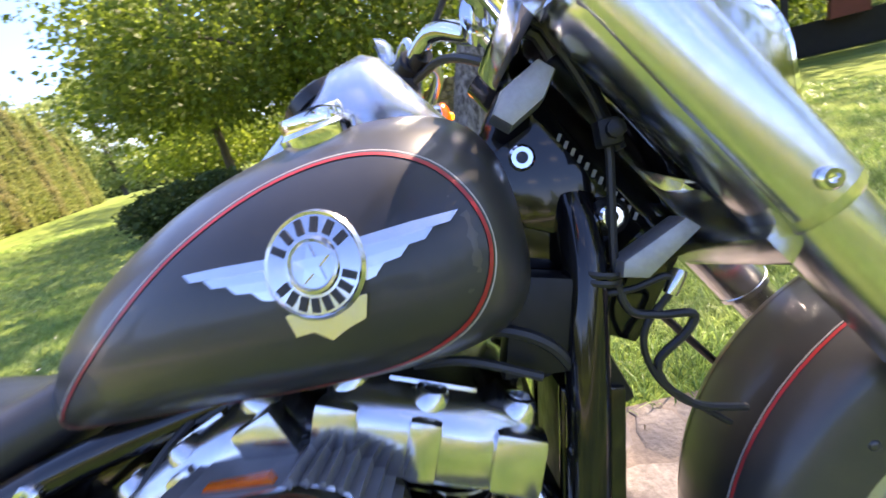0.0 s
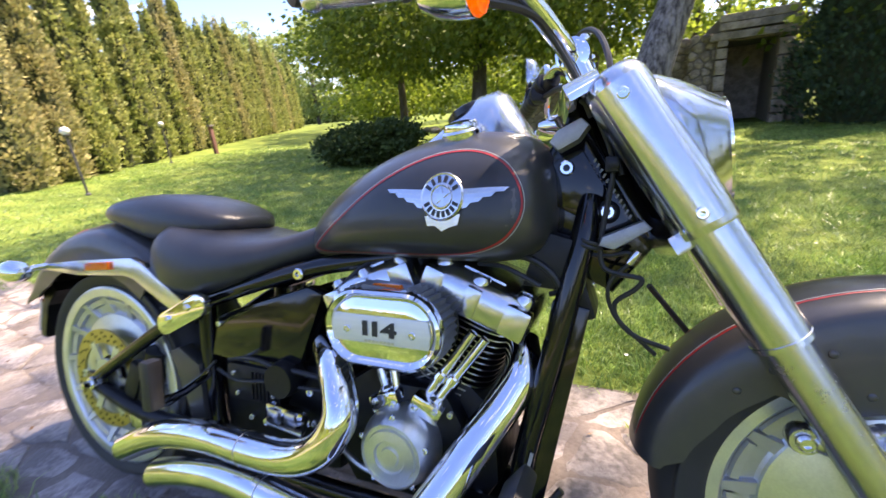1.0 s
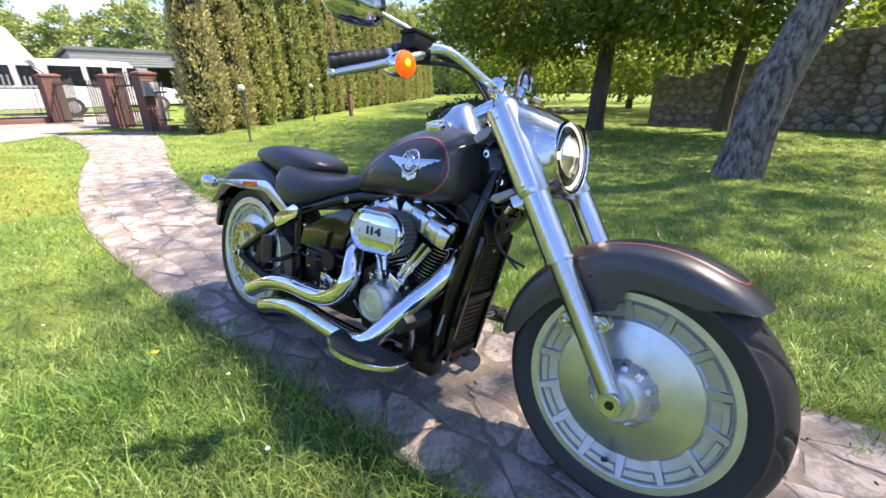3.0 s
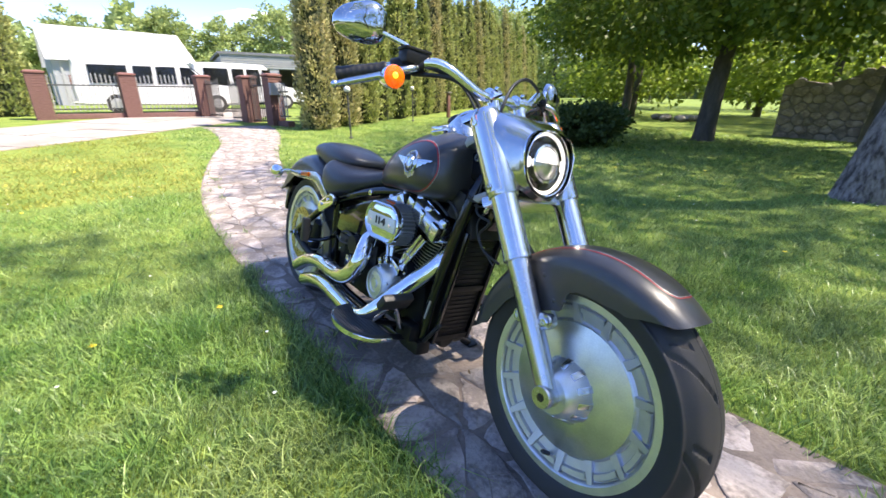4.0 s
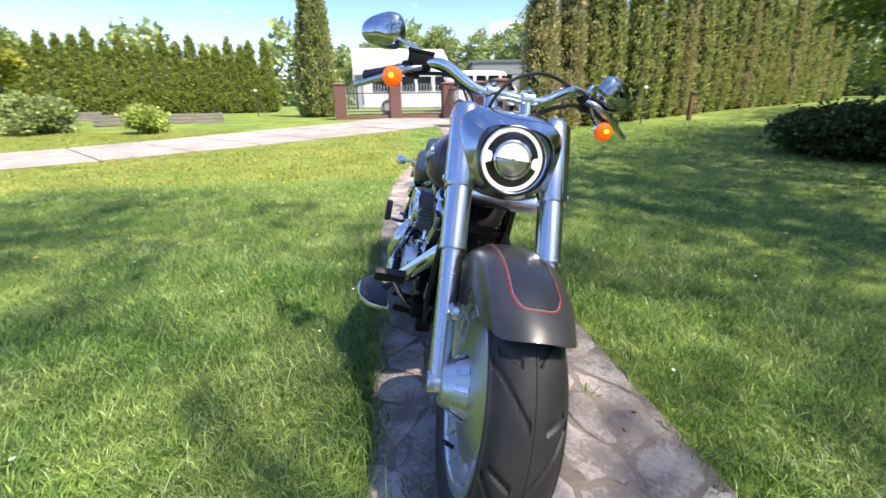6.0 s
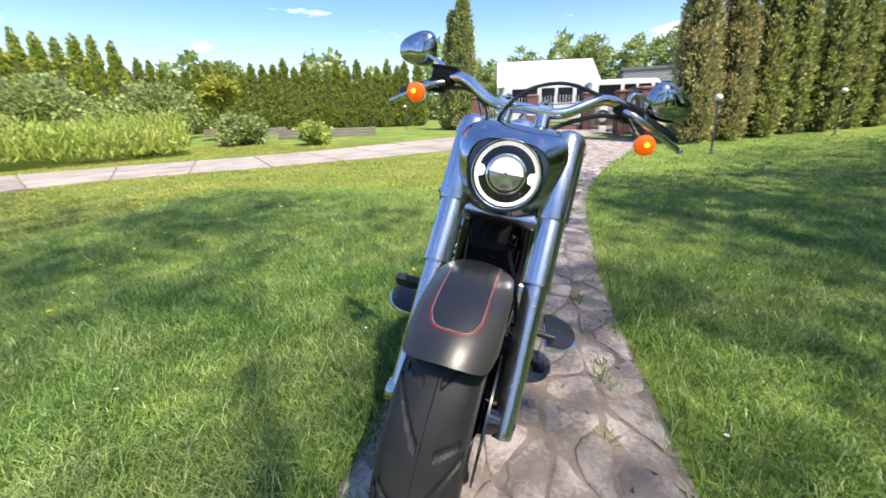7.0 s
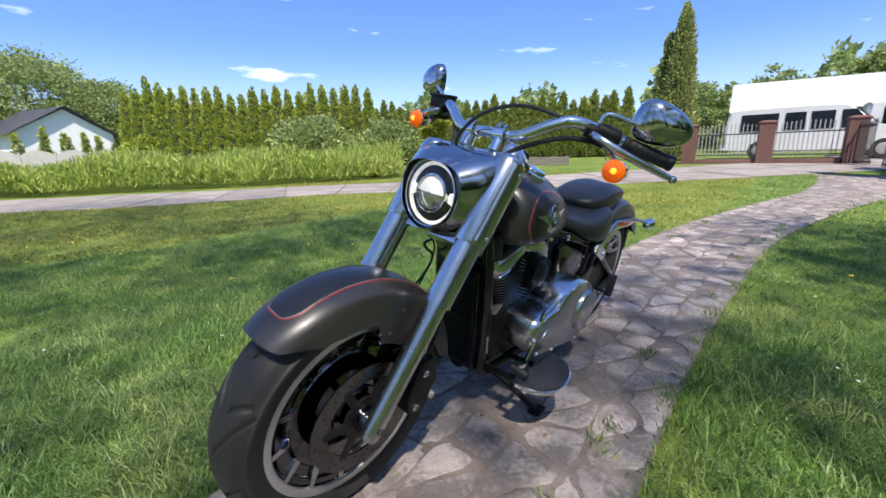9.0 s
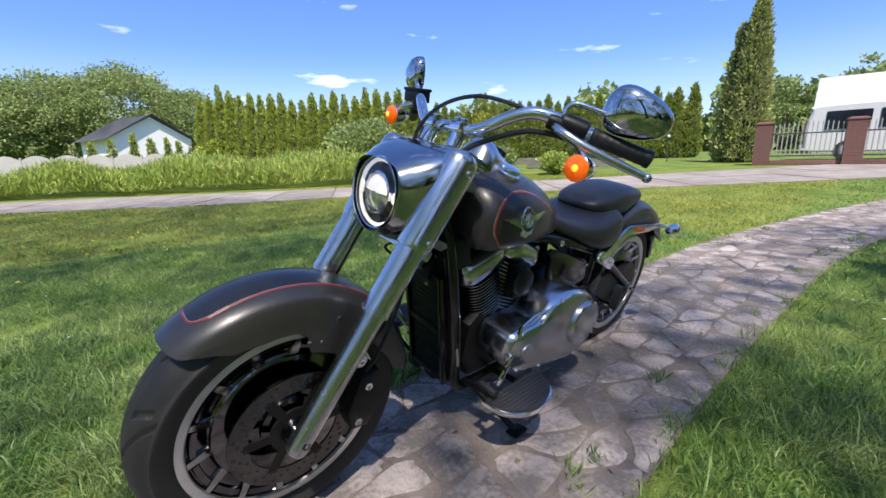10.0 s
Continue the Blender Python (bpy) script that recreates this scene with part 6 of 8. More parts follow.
front_side = smooth_table([(49, 0.334), (56, 0.305), (66, 0.272), (78, 0.26), (92, 0.257), (97, 0.25), (103, 0.20), (124, 0.20), (131, 0.262), (150, 0.272), (166, 0.285), (172, 0.315)])
ff, ff_fn = fender("front_fender", FA, 0.362, 0.092, front_side, 49, 172, "graphite full front fender", True)
for tb, rb in ((100, 0.225), (108, 0.225), (138, 0.292), (127, 0.292), (113, 0.29)):
    for s in (-1, 1):
        a = radians(tb)
        bm = bmesh.new()
        ball(bm, (FA.x + rb * math.cos(a), s * 0.0915, FA.z + rb * math.sin(a)), 0.006, 10, (1, 0.5, 1))
        part("rivet", bm, MB["paint"], ff)


def stripe_loop(fn, pts, width, off, inner):
    """A closed painted line through (u, v) points on a surface."""
    n = len(pts)
    rows = []
    ring = [fn(*p) for p in pts]
    for i in range(n + 1):
        p, nr = ring[i % n]
        q = ring[(i + 1) % n][0]
        o = ring[i - 1][0]
        d = (q - o).normalized()
        side = nr.cross(d).normalized()
        rows.append([p + nr * off + side * (inner - width / 2), p + nr * off + side * (inner + width / 2)])
    bm = bmesh.new()
    loft(bm, rows, False, False)
    return bm


def fill_loop(fn, pts, off, rings=7):
    n = len(pts)
    cu, cv = sum(p[0] for p in pts) / n, sum(p[1] for p in pts) / n
    bm = bmesh.new()
    rows = []
    for k in range(rings, 0, -1):
        f = k / rings
        row = []
        for u, v in pts:
            p, nr = fn(cu + (u - cu) * f, cv + (v - cv) * f)
            row.append(p + nr * off)
        rows.append(row)
    loft(bm, rows, True, False)
    p, nr = fn(cu, cv)
    c = bm.verts.new(p + nr * off)
    bm.verts.ensure_lookup_table()
    last = list(bm.verts)[n * (rings - 1): n * rings]
    for i in range(n):
        bm.faces.new((last[i], last[(i + 1) % n], c))
    return bm


def fender_band(fn, t0, t1, vw, off, corner=0.25, per=24):
    """A long rounded panel outline down the middle of a fender, in (angle, across)."""
    pts = []
    for i in range(per + 1):
        pts.append((t0 + 6 + (t1 - t0 - 6) * i / per, vw))
    for i in range(per, -1, -1):
        pts.append((t0 + 6 + (t1 - t0 - 6) * i / per, -vw))
    for i in range(1, 12):
        a = i / 12
        v = -vw + 2 * vw * a
        pts.append((t0 + 6 * (abs(v / vw) ** 5), v))
    return [(radians(u), v) for u, v in pts]


loop = fender_band(ff_fn, 59, 168, 0.29, 0)
bm = bmesh.new()
rows = []
for i in range(61):
    row = []
    for q in range(17):
        v = -0.29 + 0.58 * q / 16
        u0 = 59 + 6 * abs(v / 0.29) ** 5
        pt, nr = ff_fn(radians(u0 + (168 - u0) * i / 60), v)
        row.append(pt + nr * 0.0007)
    rows.append(row)
loft(bm, rows, False, False)
part("painted_panel", bm, MB["panel"], ff, "black painted centre panel")
part("pinstripe", stripe_loop(ff_fn, loop, 0.0028, 0.0011, 0.0), MB["red"], ff, "red pinstripe")
part("pinstripe", stripe_loop(ff_fn, loop, 0.0011, 0.0013, 0.0030), MB["pale"], ff, "fine pale pinstripe")

# rear fender
rear_side = smooth_table([(52, 0.30), (75, 0.30), (95, 0.315), (130, 0.325), (142, 0.345), (152, 0.385)])
rf, rf_fn = fender("rear_fender", RA, 0.43, 0.142, rear_side, 52, 152, "graphite rear fender", False)
loop = fender_band(rf_fn, 100, 158, 0.40, 0)
loop = [(radians(258) - u, v) for u, v in loop]
part("pinstripe", stripe_loop(rf_fn, loop, 0.0042, 0.0011, 0.0), MB["red"], rf, "red pinstripe")

# fuel tank
TX = [(-0.200, 0.700, 0.020, 0.012, 0.012), (-0.185, 0.706, 0.050, 0.040, 0.026), (-0.15, 0.716, 0.086, 0.068, 0.033), (-0.10, 0.730, 0.118, 0.094, 0.043), (-0.03, 0.748, 0.148, 0.118, 0.057), (0.06, 0.764, 0.172, 0.141, 0.073),
      (0.15, 0.774, 0.187, 0.151, 0.085), (0.23, 0.780, 0.191, 0.149, 0.091), (0.285, 0.783, 0.184, 0.137, 0.088), (0.318, 0.784, 0.164, 0.118, 0.078), (0.337, 0.784, 0.130, 0.093, 0.061), (0.347, 0.783, 0.084, 0.060, 0.038), (0.351, 0.783, 0.02, 0.018, 0.014)]


def tank_sec(x):
    rows = TX
    if x <= rows[0][0]:
        return rows[0][1:]
    for i in range(len(rows) - 1):
        if x <= rows[i + 1][0]:
            a, b, c, d = rows[max(i - 1, 0)], rows[i], rows[i + 1], rows[min(i + 2, len(rows) - 1)]
            t = (x - b[0]) / (c[0] - b[0])
            out = []
            for k in range(1, 5):
                m0 = (c[k] - a[k]) / (c[0] - a[0]) * (c[0] - b[0])
                m1 = (d[k] - b[k]) / (d[0] - b[0]) * (c[0] - b[0])
                out.append((2 * t ** 3 - 3 * t * t + 1) * b[k] + (t ** 3 - 2 * t * t + t) * m0 + (-2 * t ** 3 + 3 * t * t) * c[k] + (t ** 3 - t * t) * m1)
            return out
    return rows[-1][1:]


def tank_ring(x, n=56):
    zc, w, ht, hb_ = tank_sec(x)
    out = []
    for i in range(n):
        a = 2 * math.pi * i / n
        c, s = math.cos(a), math.sin(a)
        if s >= 0:
            out.append((x, math.copysign(abs(c) ** 0.92, c) * w, zc + abs(s) ** 0.95 * ht))
        else:
            out.append((x, math.copysign(abs(c) ** 0.66, c) * w, zc - abs(s) ** 0.66 * hb_))
    return out


bm = bmesh.new()
xs = [-0.200, -0.195, -0.185] + [-0.175 + 0.495 * i / 46 for i in range(47)] + [0.327, 0.333, 0.338, 0.3425, 0.346, 0.349, 0.351]
loft(bm, [tank_ring(x) for x in xs])
tank = bp("fuel_tank", bm, MB["paint"], None, "teardrop fuel tank in satin graphite", False, 60)


def tank_y(x, z):
    zc, w, ht, hb_ = tank_sec(x)
    if z >= zc:
        s = min((z - zc) / ht, 0.999) ** (1 / 0.95)
        return math.sqrt(1 - s * s) ** 0.92 * w
    s = min((zc - z) / hb_, 0.999) ** (1 / 0.66)
    return math.sqrt(1 - s * s) ** 0.66 * w


def tank_fn(side):
    def fn(x, z):
        e = 0.004
        y = tank_y(x, z)
        gx = (tank_y(x + e, z) - tank_y(x - e, z)) / (2 * e)
        gzz = (tank_y(x, z + e) - tank_y(x, z - e)) / (2 * e)
        n = Vector((-gx, 1.0, -gzz)).normalized()
        return Vector((x, y * side, z)), Vector((n.x, n.y * side, n.z))
    return fn


# the stripe's outline on the tank's flank: a teardrop
drop = [(-0.135, 0.708), (-0.115, 0.722), (-0.035, 0.773), (0.03, 0.817), (0.075, 0.843), (0.135, 0.868), (0.19, 0.879), (0.238, 0.876), (0.278, 0.857), (0.302, 0.825), (0.309, 0.79), (0.297, 0.757), (0.268, 0.732), (0.21, 0.715), (0.10, 0.709), (0.0, 0.706), (-0.10, 0.702)]
drop_line = [(p.x, p.y) for p in spline([(a, b, 0) for a, b in drop + drop[:1]], 5)[:-1]]
for s in (-1, 1):
    fn = tank_fn(s)
    part("painted_panel", fill_loop(fn, drop_line, 0.0006, 9), MB["panel"], tank, "darker painted panel inside the stripe")
    part("pinstripe", stripe_loop(fn, drop_line, 0.0036, 0.0012, 0.0), MB["red"], tank, "red pinstripe")
    part("pinstripe", stripe_loop(fn, drop_line, 0.0014, 0.0014, -0.0040 * s), MB["pale"], tank, "fine pale pinstripe")
    # winged badge
    ex, ez = 0.188, 0.805

    def on(u, v, h):
        p, n = fn(ex + u, ez + v)
        return p + n * h

    bm = bmesh.new()
    N = 40
    rings = []
    for r, h in ((0.037, 0.0), (0.037, 0.006), (0.0345, 0.0085), (0.0330, 0.007), (0.0195, 0.007), (0.0185, 0.0095), (0.0165, 0.010), (0.015, 0.0075), (0.0005, 0.0075)):
        rings.append([on(r * math.cos(2 * math.pi * i / N), r * math.sin(2 * math.pi * i / N), h) for i in range(N)])
    loft(bm, rings, True, False)
    badge = part("tank_badge", bm, MB["satin"], tank, "round metal badge with wings")
    for arc0, cnt in ((math.radians(158), 6), (math.radians(202), 8)):
        for k in range(cnt):
            if cnt == 6:
                a = math.radians(150 - k * 24)
            else:
                a = math.radians(206 + k * 18.5)
            bm = bmesh.new()
            hw_, r0, r1 = 0.0026, 0.0215, 0.0312
            c, sn = math.cos(a), math.sin(a)
            quad = [(r0 * c - hw_ * -sn, r0 * sn - hw_ * c), (r0 * c + hw_ * -sn, r0 * sn + hw_ * c), (r1 * c + hw_ * -sn, r1 * sn + hw_ * c), (r1 * c - hw_ * -sn, r1 * sn - hw_ * c)]
            loft(bm, [[on(u, v, 0.0068) for u, v in quad], [on(u, v, 0.0082) for u, v in quad]])
            part("badge_bar", bm, MB["letter"], badge)
    bm = bmesh.new()
    star = []
    for k in range(10):
        r = 0.0135 if k % 2 == 0 else 0.0055
        a = math.radians(90 + 36 * k)
        star.append((r * math.cos(a), r * math.sin(a)))
    loft(bm, [[on(u, v, 0.0072) for u, v in star], [on(u, v, 0.0095) for u, v in star]])
    part("badge_star", bm, MB["chrome"], badge)
    bm = bmesh.new()
    tail = [(-0.030, -0.029), (-0.026, -0.045), (-0.012, -0.044), (0.0, -0.052), (0.014, -0.046), (0.028, -0.042), (0.033, -0.026)]
    loft(bm, [[on(u, v, 0.0) for u, v in tail], [on(u * 0.96, v, 0.005) for u, v in tail]])
    part("badge_tail", bm, MB["satin"], badge)
    for dirn, span in ((-1, 0.108), (1, 0.104)):
        for k in range(4):
            u0 = 0.033
            u1 = span - k * 0.0185
            z1, z0 = 0.0125 - k * 0.0072, 0.006 - k * 0.0072
            pts = [(u0, z1 - 0.0015), (u0 + (u1 - u0) * 0.55, z1 + 0.0005), (u1, z1 + 0.001), (u1 - 0.007, z0 + 0.001), (u0 + (u1 - u0) * 0.5, z0 - 0.0004), (u0, z0 - 0.002)]
            bm = bmesh.new()
            loft(bm, [[on(dirn * u, v, 0.0) for u, v in pts], [on(dirn * (u0 + (u - u0) * 0.985), v, 0.0055 - k * 0.0009) for u, v in pts]])
            part("wing_feather", bm, MB["satin"], badge)

# tank console and filler caps
bm = bmesh.new()
rings = []
for x, zt, hw_ in ((0.02, 0.880, 0.012), (0.06, 0.906, 0.030), (0.10, 0.930, 0.040), (0.15, 0.968, 0.050), (0.195, 1.000, 0.058), (0.23, 1.007, 0.062), (0.248, 0.998, 0.062), (0.29, 0.935, 0.058), (0.325, 0.885, 0.05)):
    zb = tank_sec(x)[0] + tank_sec(x)[2] - 0.03
    rings.append([(x, hw_ * math.cos(a) * (1.12 - 0.12 * math.sin(a)), zb + (zt - zb) * math.sin(a) ** 0.75) for a in (math.pi * i / 20 for i in range(21))])
loft(bm, rings, False, False)
con = bp("tank_console", bm, MB["satin"], None, "satin chrome tank console")
bm = bmesh.new()
lathe(bm, [(0.042, -0.010), (0.042, 0.002), (0.038, 0.005), (0.036, 0.001), (0.001, 0.001)], (0.165, 0, 0.972), Vector((-0.45, 0, 0.9)), 36)
part("speedometer", bm, MB["lampdark"], con, "round speedometer")
for s in (-1, 1):
    cx = 0.185
    cyy = s * 0.084
    zc, w, ht, _ = tank_sec(cx)
    zz = zc + ht * (1 - (0.084 / w) ** 2) ** 0.5
    bm = bmesh.new()
    lathe(bm, [(0.033, -0.012), (0.036, 0.004), (0.036, 0.010), (0.031, 0.014), (0.031, 0.022), (0.029, 0.026), (0.012, 0.028), (0.001, 0.028)], (cx, cyy, zz), Vector((-0.12, s * 0.30, 0.94)), 32)
    bp("filler_cap", bm, MB["chrome"], None, "chrome fuel filler cap")

# seat
def pad(name, rows, material, label, n=28, top_pow=0.8, dip=None):
    bm = bmesh.new()
    rings = []
    for x, zb, zt, w in rows:
        ring = []
        for i in range(n):
            a = 2 * math.pi * i / n
            c, s = math.cos(a), math.sin(a)
            y = math.copysign(abs(c) ** 0.62, c) * w
            mid = zb + (zt - zb) * 0.45
            z = mid + (abs(s) ** 0.7 * (zt - mid) if s >= 0 else -abs(s) ** 0.6 * (mid - zb))
            ring.append((x, y, z))
        rings.append(ring)
    lines = [spline([r[i] for r in rings], 4) for i in range(n)]
    loft(bm, [[ln[k] for ln in lines] for k in range(len(lines[0]))])
    return bp(name, bm, material, None, label, False, 60)


seat = pad("rider_seat", [(-0.600, 0.630, 0.690, 0.10), (-0.590, 0.600, 0.725, 0.145), (-0.55, 0.582, 0.760, 0.168), (-0.48, 0.572, 0.751, 0.178), (-0.40, 0.586, 0.735, 0.176), (-0.32, 0.616, 0.724, 0.160), (-0.25, 0.644, 0.728, 0.128), (-0.18, 0.670, 0.746, 0.096), (-0.12, 0.690, 0.770, 0.076), (-0.07, 0.705, 0.796, 0.062), (-0.05, 0.73, 0.800, 0.04)], MB["leather"], "black leather rider seat")
pill = pad("pillion_seat", [(-0.873, 0.768, 0.778, 0.04), (-0.858, 0.756, 0.794, 0.085), (-0.806, 0.742, 0.812, 0.108), (-0.74, 0.724, 0.823, 0.118), (-0.66, 0.702, 0.827, 0.125), (-0.58, 0.694, 0.821, 0.126), (-0.52, 0.702, 0.810, 0.122), (-0.465, 0.713, 0.795, 0.112), (-0.425, 0.729, 0.778, 0.088), (-0.405, 0.742, 0.765, 0.05)], MB["leather"], "small black leather pillion pad")
for yy in (-0.06, 0.06):
    bm = bmesh.new()
    tube(bm, [(-0.80, yy, 0.806), (-0.72, yy, 0.818), (-0.6, yy, 0.818), (-0.48, yy, 0.794)], 0.0016, 6, 4)
    part("seam", bm, MB["rubber"], pill)
for s in (-1, 1):
    bm = bmesh.new()
    tube(bm, [(-0.565, s * 0.060, 0.7565), (-0.545, s * 0.105, 0.747), (-0.48, s * 0.125, 0.732), (-0.40, s * 0.122, 0.7165), (-0.31, s * 0.100, 0.708), (-0.22, s * 0.068, 0.716), (-0.15, s * 0.045, 0.740)], 0.0020, 6, 4)
    part("seam", bm, MB["rubber"], seat)

# fender struts with reflectors and rear signals
for s in (-1, 1):
    y0, y1 = s * 0.150, s * 0.170
    line = [(-1.005, 0.622), (-1.0, 0.640), (-0.85, 0.655), (-0.63, 0.672), (-0.595, 0.660), (-0.43, 0.565), (-0.455, 0.532), (-0.62, 0.625), (-0.66, 0.632), (-0.85, 0.618)]
    bm = bmesh.new()
    slab(bm, line, "y", min(y0, y1), max(y0, y1), 0.004)
    st = bp("fender_strut", bm, MB["satin"], None, "polished fender strut")
    bm = bmesh.new()
    slab(bm, stadium(-0.50, 0.528, -0.392, 0.580, 0.025), "y", min(s * 0.166, s * 0.186), max(s * 0.166, s * 0.186), 0.004)
    part("strut_cover", bm, MB["chrome"], st)
    for bx_, bz in ((-0.485, 0.541), (-0.42, 0.573)):
        bolt(st, (bx_, s * 0.186, bz), Vector((0, s, 0)), 0.008, 0.005)
    bm = bmesh.new()
    slab(bm, [(-0.80, 0.632), (-0.80, 0.652), (-0.705, 0.660), (-0.705, 0.640)], "y", min(s * 0.170, s * 0.178), max(s * 0.170, s * 0.178), 0.003)
    part("reflector", bm, MB["amber"], st, "amber side reflector")
    sc = Vector((-1.006, s * 0.230, 0.627))
    bm = bmesh.new()
    lathe(bm, [(0.001, 0.055), (0.014, 0.050), (0.025, 0.032), (0.030, 0.008), (0.031, -0.01), (0.027, -0.018), (0.001, -0.021)], sc, "x", 24)
    sg = bp("rear_turn_signal", bm, MB["chrome"], None, "chrome bullet rear turn signal")
    bm = bmesh.new()
    tube(bm, [sc, (-0.985, s * 0.168, 0.636)], 0.008, 10, 2)
    part("signal_stalk", bm, MB["chrome"], sg)
bm = bmesh.new()
slab(bm, [(-1.14, 0.565), (-1.20, 0.52), (-1.235, 0.39), (-1.205, 0.385), (-1.18, 0.49), (-1.12, 0.54)], "y", -0.095, 0.095, 0.004)
plate = bp("plate_holder", bm, MB["black"], None, "black licence plate holder")
bm = bmesh.new()
box(bm, (-1.236, 0, 0.455), (0.006, 0.18, 0.11), Matrix.Rotation(radians(12), 3, "Y"))
part("licence_plate", bm, MB["plate"], plate, "blank pale plate")

# swingarm, frame tubes, side covers
for s in (-1, 1):
    bm = bmesh.new()
    tube(bm, [(-0.86, s * 0.150, 0.325), (-0.60, s * 0.150, 0.480), (-0.42, s * 0.145, 0.580)], 0.0165, 14, 3)
    box(bm, (-0.845, s * 0.15, 0.325), (0.07, 0.02, 0.05), bevel=0.008)
    sa = bp("swingarm", bm, MB["gloss"], None, "gloss black swingarm tube")
    bm = bmesh.new()
    tube(bm, [(-0.84, s * 0.150, 0.315), (-0.65, s * 0.145, 0.262), (-0.45, s * 0.13, 0.262)], 0.018, 12, 3)
    part("lower_arm", bm, MB["black"], sa)
    bm = bmesh.new()
    lathe(bm, [(0.018, -0.012), (0.018, 0.012), (0.010, 0.014), (0.010, 0.03), (0.004, 0.032)], (-0.838, s * 0.160, 0.325), Vector((0, s, 0)), 6)
    part("axle_nut", bm, MB["chrome"], sa)
    bm = bmesh.new()
    tube(bm, [(-0.45, s * 0.125, 0.570), (-0.28, s * 0.120, 0.625), (-0.12, s * 0.095, 0.668), (0.1, s * 0.06, 0.70), (0.33, s * 0.05, 0.74)], 0.0185, 16, 5)
    fr = bp("frame_tube", bm, MB["gloss"], None, "gloss black frame tube")
    bolt(fr, (-0.165, s * 0.118, 0.652), Vector((0, s, 0)), 0.013, 0.008)
    bm = bmesh.new()
    tube(bm, [(0.404, s * 0.056, 0.800), (0.398, s * 0.072, 0.770), (0.388, s * 0.086, 0.715), (0.352, s * 0.098, 0.545), (0.308, s * 0.098, 0.36), (0.285, s * 0.095, 0.225), (0.235, s * 0.09, 0.175), (0.1, s * 0.09, 0.165), (-0.3, s * 0.09, 0.17), (-0.43, s * 0.1, 0.22), (-0.45, s * 0.11, 0.40), (-0.44, s * 0.12, 0.56)], 0.0205, 16, 5)
    bp("frame_tube", bm, MB["gloss"], None, "gloss black frame downtube")
    bm = bmesh.new()
    slab(bm, [(-0.43, 0.445), (-0.40, 0.545), (-0.14, 0.628), (-0.10, 0.615), (-0.165, 0.46), (-0.22, 0.430)], "y", min(s * 0.09, s * 0.128), max(s * 0.09, s * 0.128), 0.012)
    sc_ = bp("side_cover", bm, MB["gloss"], None, "gloss black side cover")
    bolt(sc_, (-0.395, s * 0.128, 0.525), Vector((0, s, 0)), 0.007, 0.005)
    bm = bmesh.new()
    slab(bm, [(-0.565, 0.44), (-0.525, 0.455), (-0.46, 0.42), (-0.445, 0.24), (-0.485, 0.225), (-0.50, 0.33)], "y", min(s * 0.10, s * 0.14), max(s * 0.10, s * 0.14), 0.008)
    bp("rear_guard", bm, MB["paint"], None, "graphite inner guard ahead of the rear wheel")
    # foot peg for the passenger
    bm = bmesh.new()
    tube(bm, [(-0.44, s * 0.13, 0.40), (-0.43, s * 0.20, 0.385), (-0.42, s * 0.26, 0.39)], 0.010, 10, 3)
    pg = bp("passenger_peg", bm, MB["chrome"])
    bm = bmesh.new()
    box(bm, (-0.415, s * 0.275, 0.435), (0.03, 0.032, 0.105), bevel=0.009)
    part("peg_rubber", bm, MB["rubber"], pg)
bm = bmesh.new()
tube(bm, [(-0.70, -0.115, 0.265), (-0.64, -0.115, 0.425)], 0.028, 18, 2)
sh = bp("brake_caliper_cover", bm, MB["black"], None, "black rear caliper bracket tube")
bm = bmesh.new()
box(bm, (-0.715, -0.118, 0.235), (0.05, 0.05, 0.06), bevel=0.01)
part("caliper", bm, MB["satin"], sh)
bm = bmesh.new()
box(bm, (-0.70, -0.135, 0.345), (0.05, 0.03, 0.10), Matrix.Rotation(radians(25), 3, "Y"), 0.01)
part("caliper_body", bm, MB["black"], sh)
bm = bmesh.new()
lathe(bm, [(0.03, 0.118), (0.12, 0.120), (0.122, 0.138), (0.03, 0.140)], RA, "y", 40)
bp("drive_pulley", bm, MB["black"], None, "black rear drive pulley")
bm = bmesh.new()
slab(bm, stadium(-0.835, 0.325, -0.30, 0.345, 0.124, 0.06), "y", 0.120, 0.137)
bp("drive_belt", bm, MB["rubber"], None, "black drive belt")

# crankcase and transmission
bm = bmesh.new()
slab(bm, [(-0.06, 0.20), (0.21, 0.20), (0.26, 0.28), (0.25, 0.42), (0.17, 0.485), (0.02, 0.485), (-0.08, 0.42), (-0.10, 0.26)], "y", -0.095, 0.095, 0.02)
crank = bp("crankcase", bm, MB["black"], None, "black V-twin crankcase")
bm = bmesh.new()
box(bm, (-0.26, 0, 0.33), (0.34, 0.20, 0.24), bevel=0.03)
part("transmission", bm, MB["black"], crank)
bm = bmesh.new()
box(bm, (-0.30, -0.105, 0.395), (0.16, 0.06, 0.09), bevel=0.02)
lathe(bm, [(0.036, -0.02), (0.04, 0.0), (0.036, 0.03)], (-0.205, -0.135, 0.425), "y", 20)
part("starter_motor", bm, MB["black"], crank)
bm = bmesh.new()
box(bm, (-0.19, -0.145, 0.345), (0.10, 0.03, 0.055), Matrix.Rotation(radians(6), 3, "Y"), 0.010)
dp_ = part("oil_filler", bm, MB["chrome"], crank, "chrome transmission cover")
for k in (-1, 1):
    bm = bmesh.new()
    box(bm, (-0.19 + k * 0.022, -0.163, 0.352), (0.028, 0.008, 0.035), Matrix.Rotation(radians(6), 3, "Y"), 0.006)
    part("cover_boss", bm, MB["satin"], dp_)
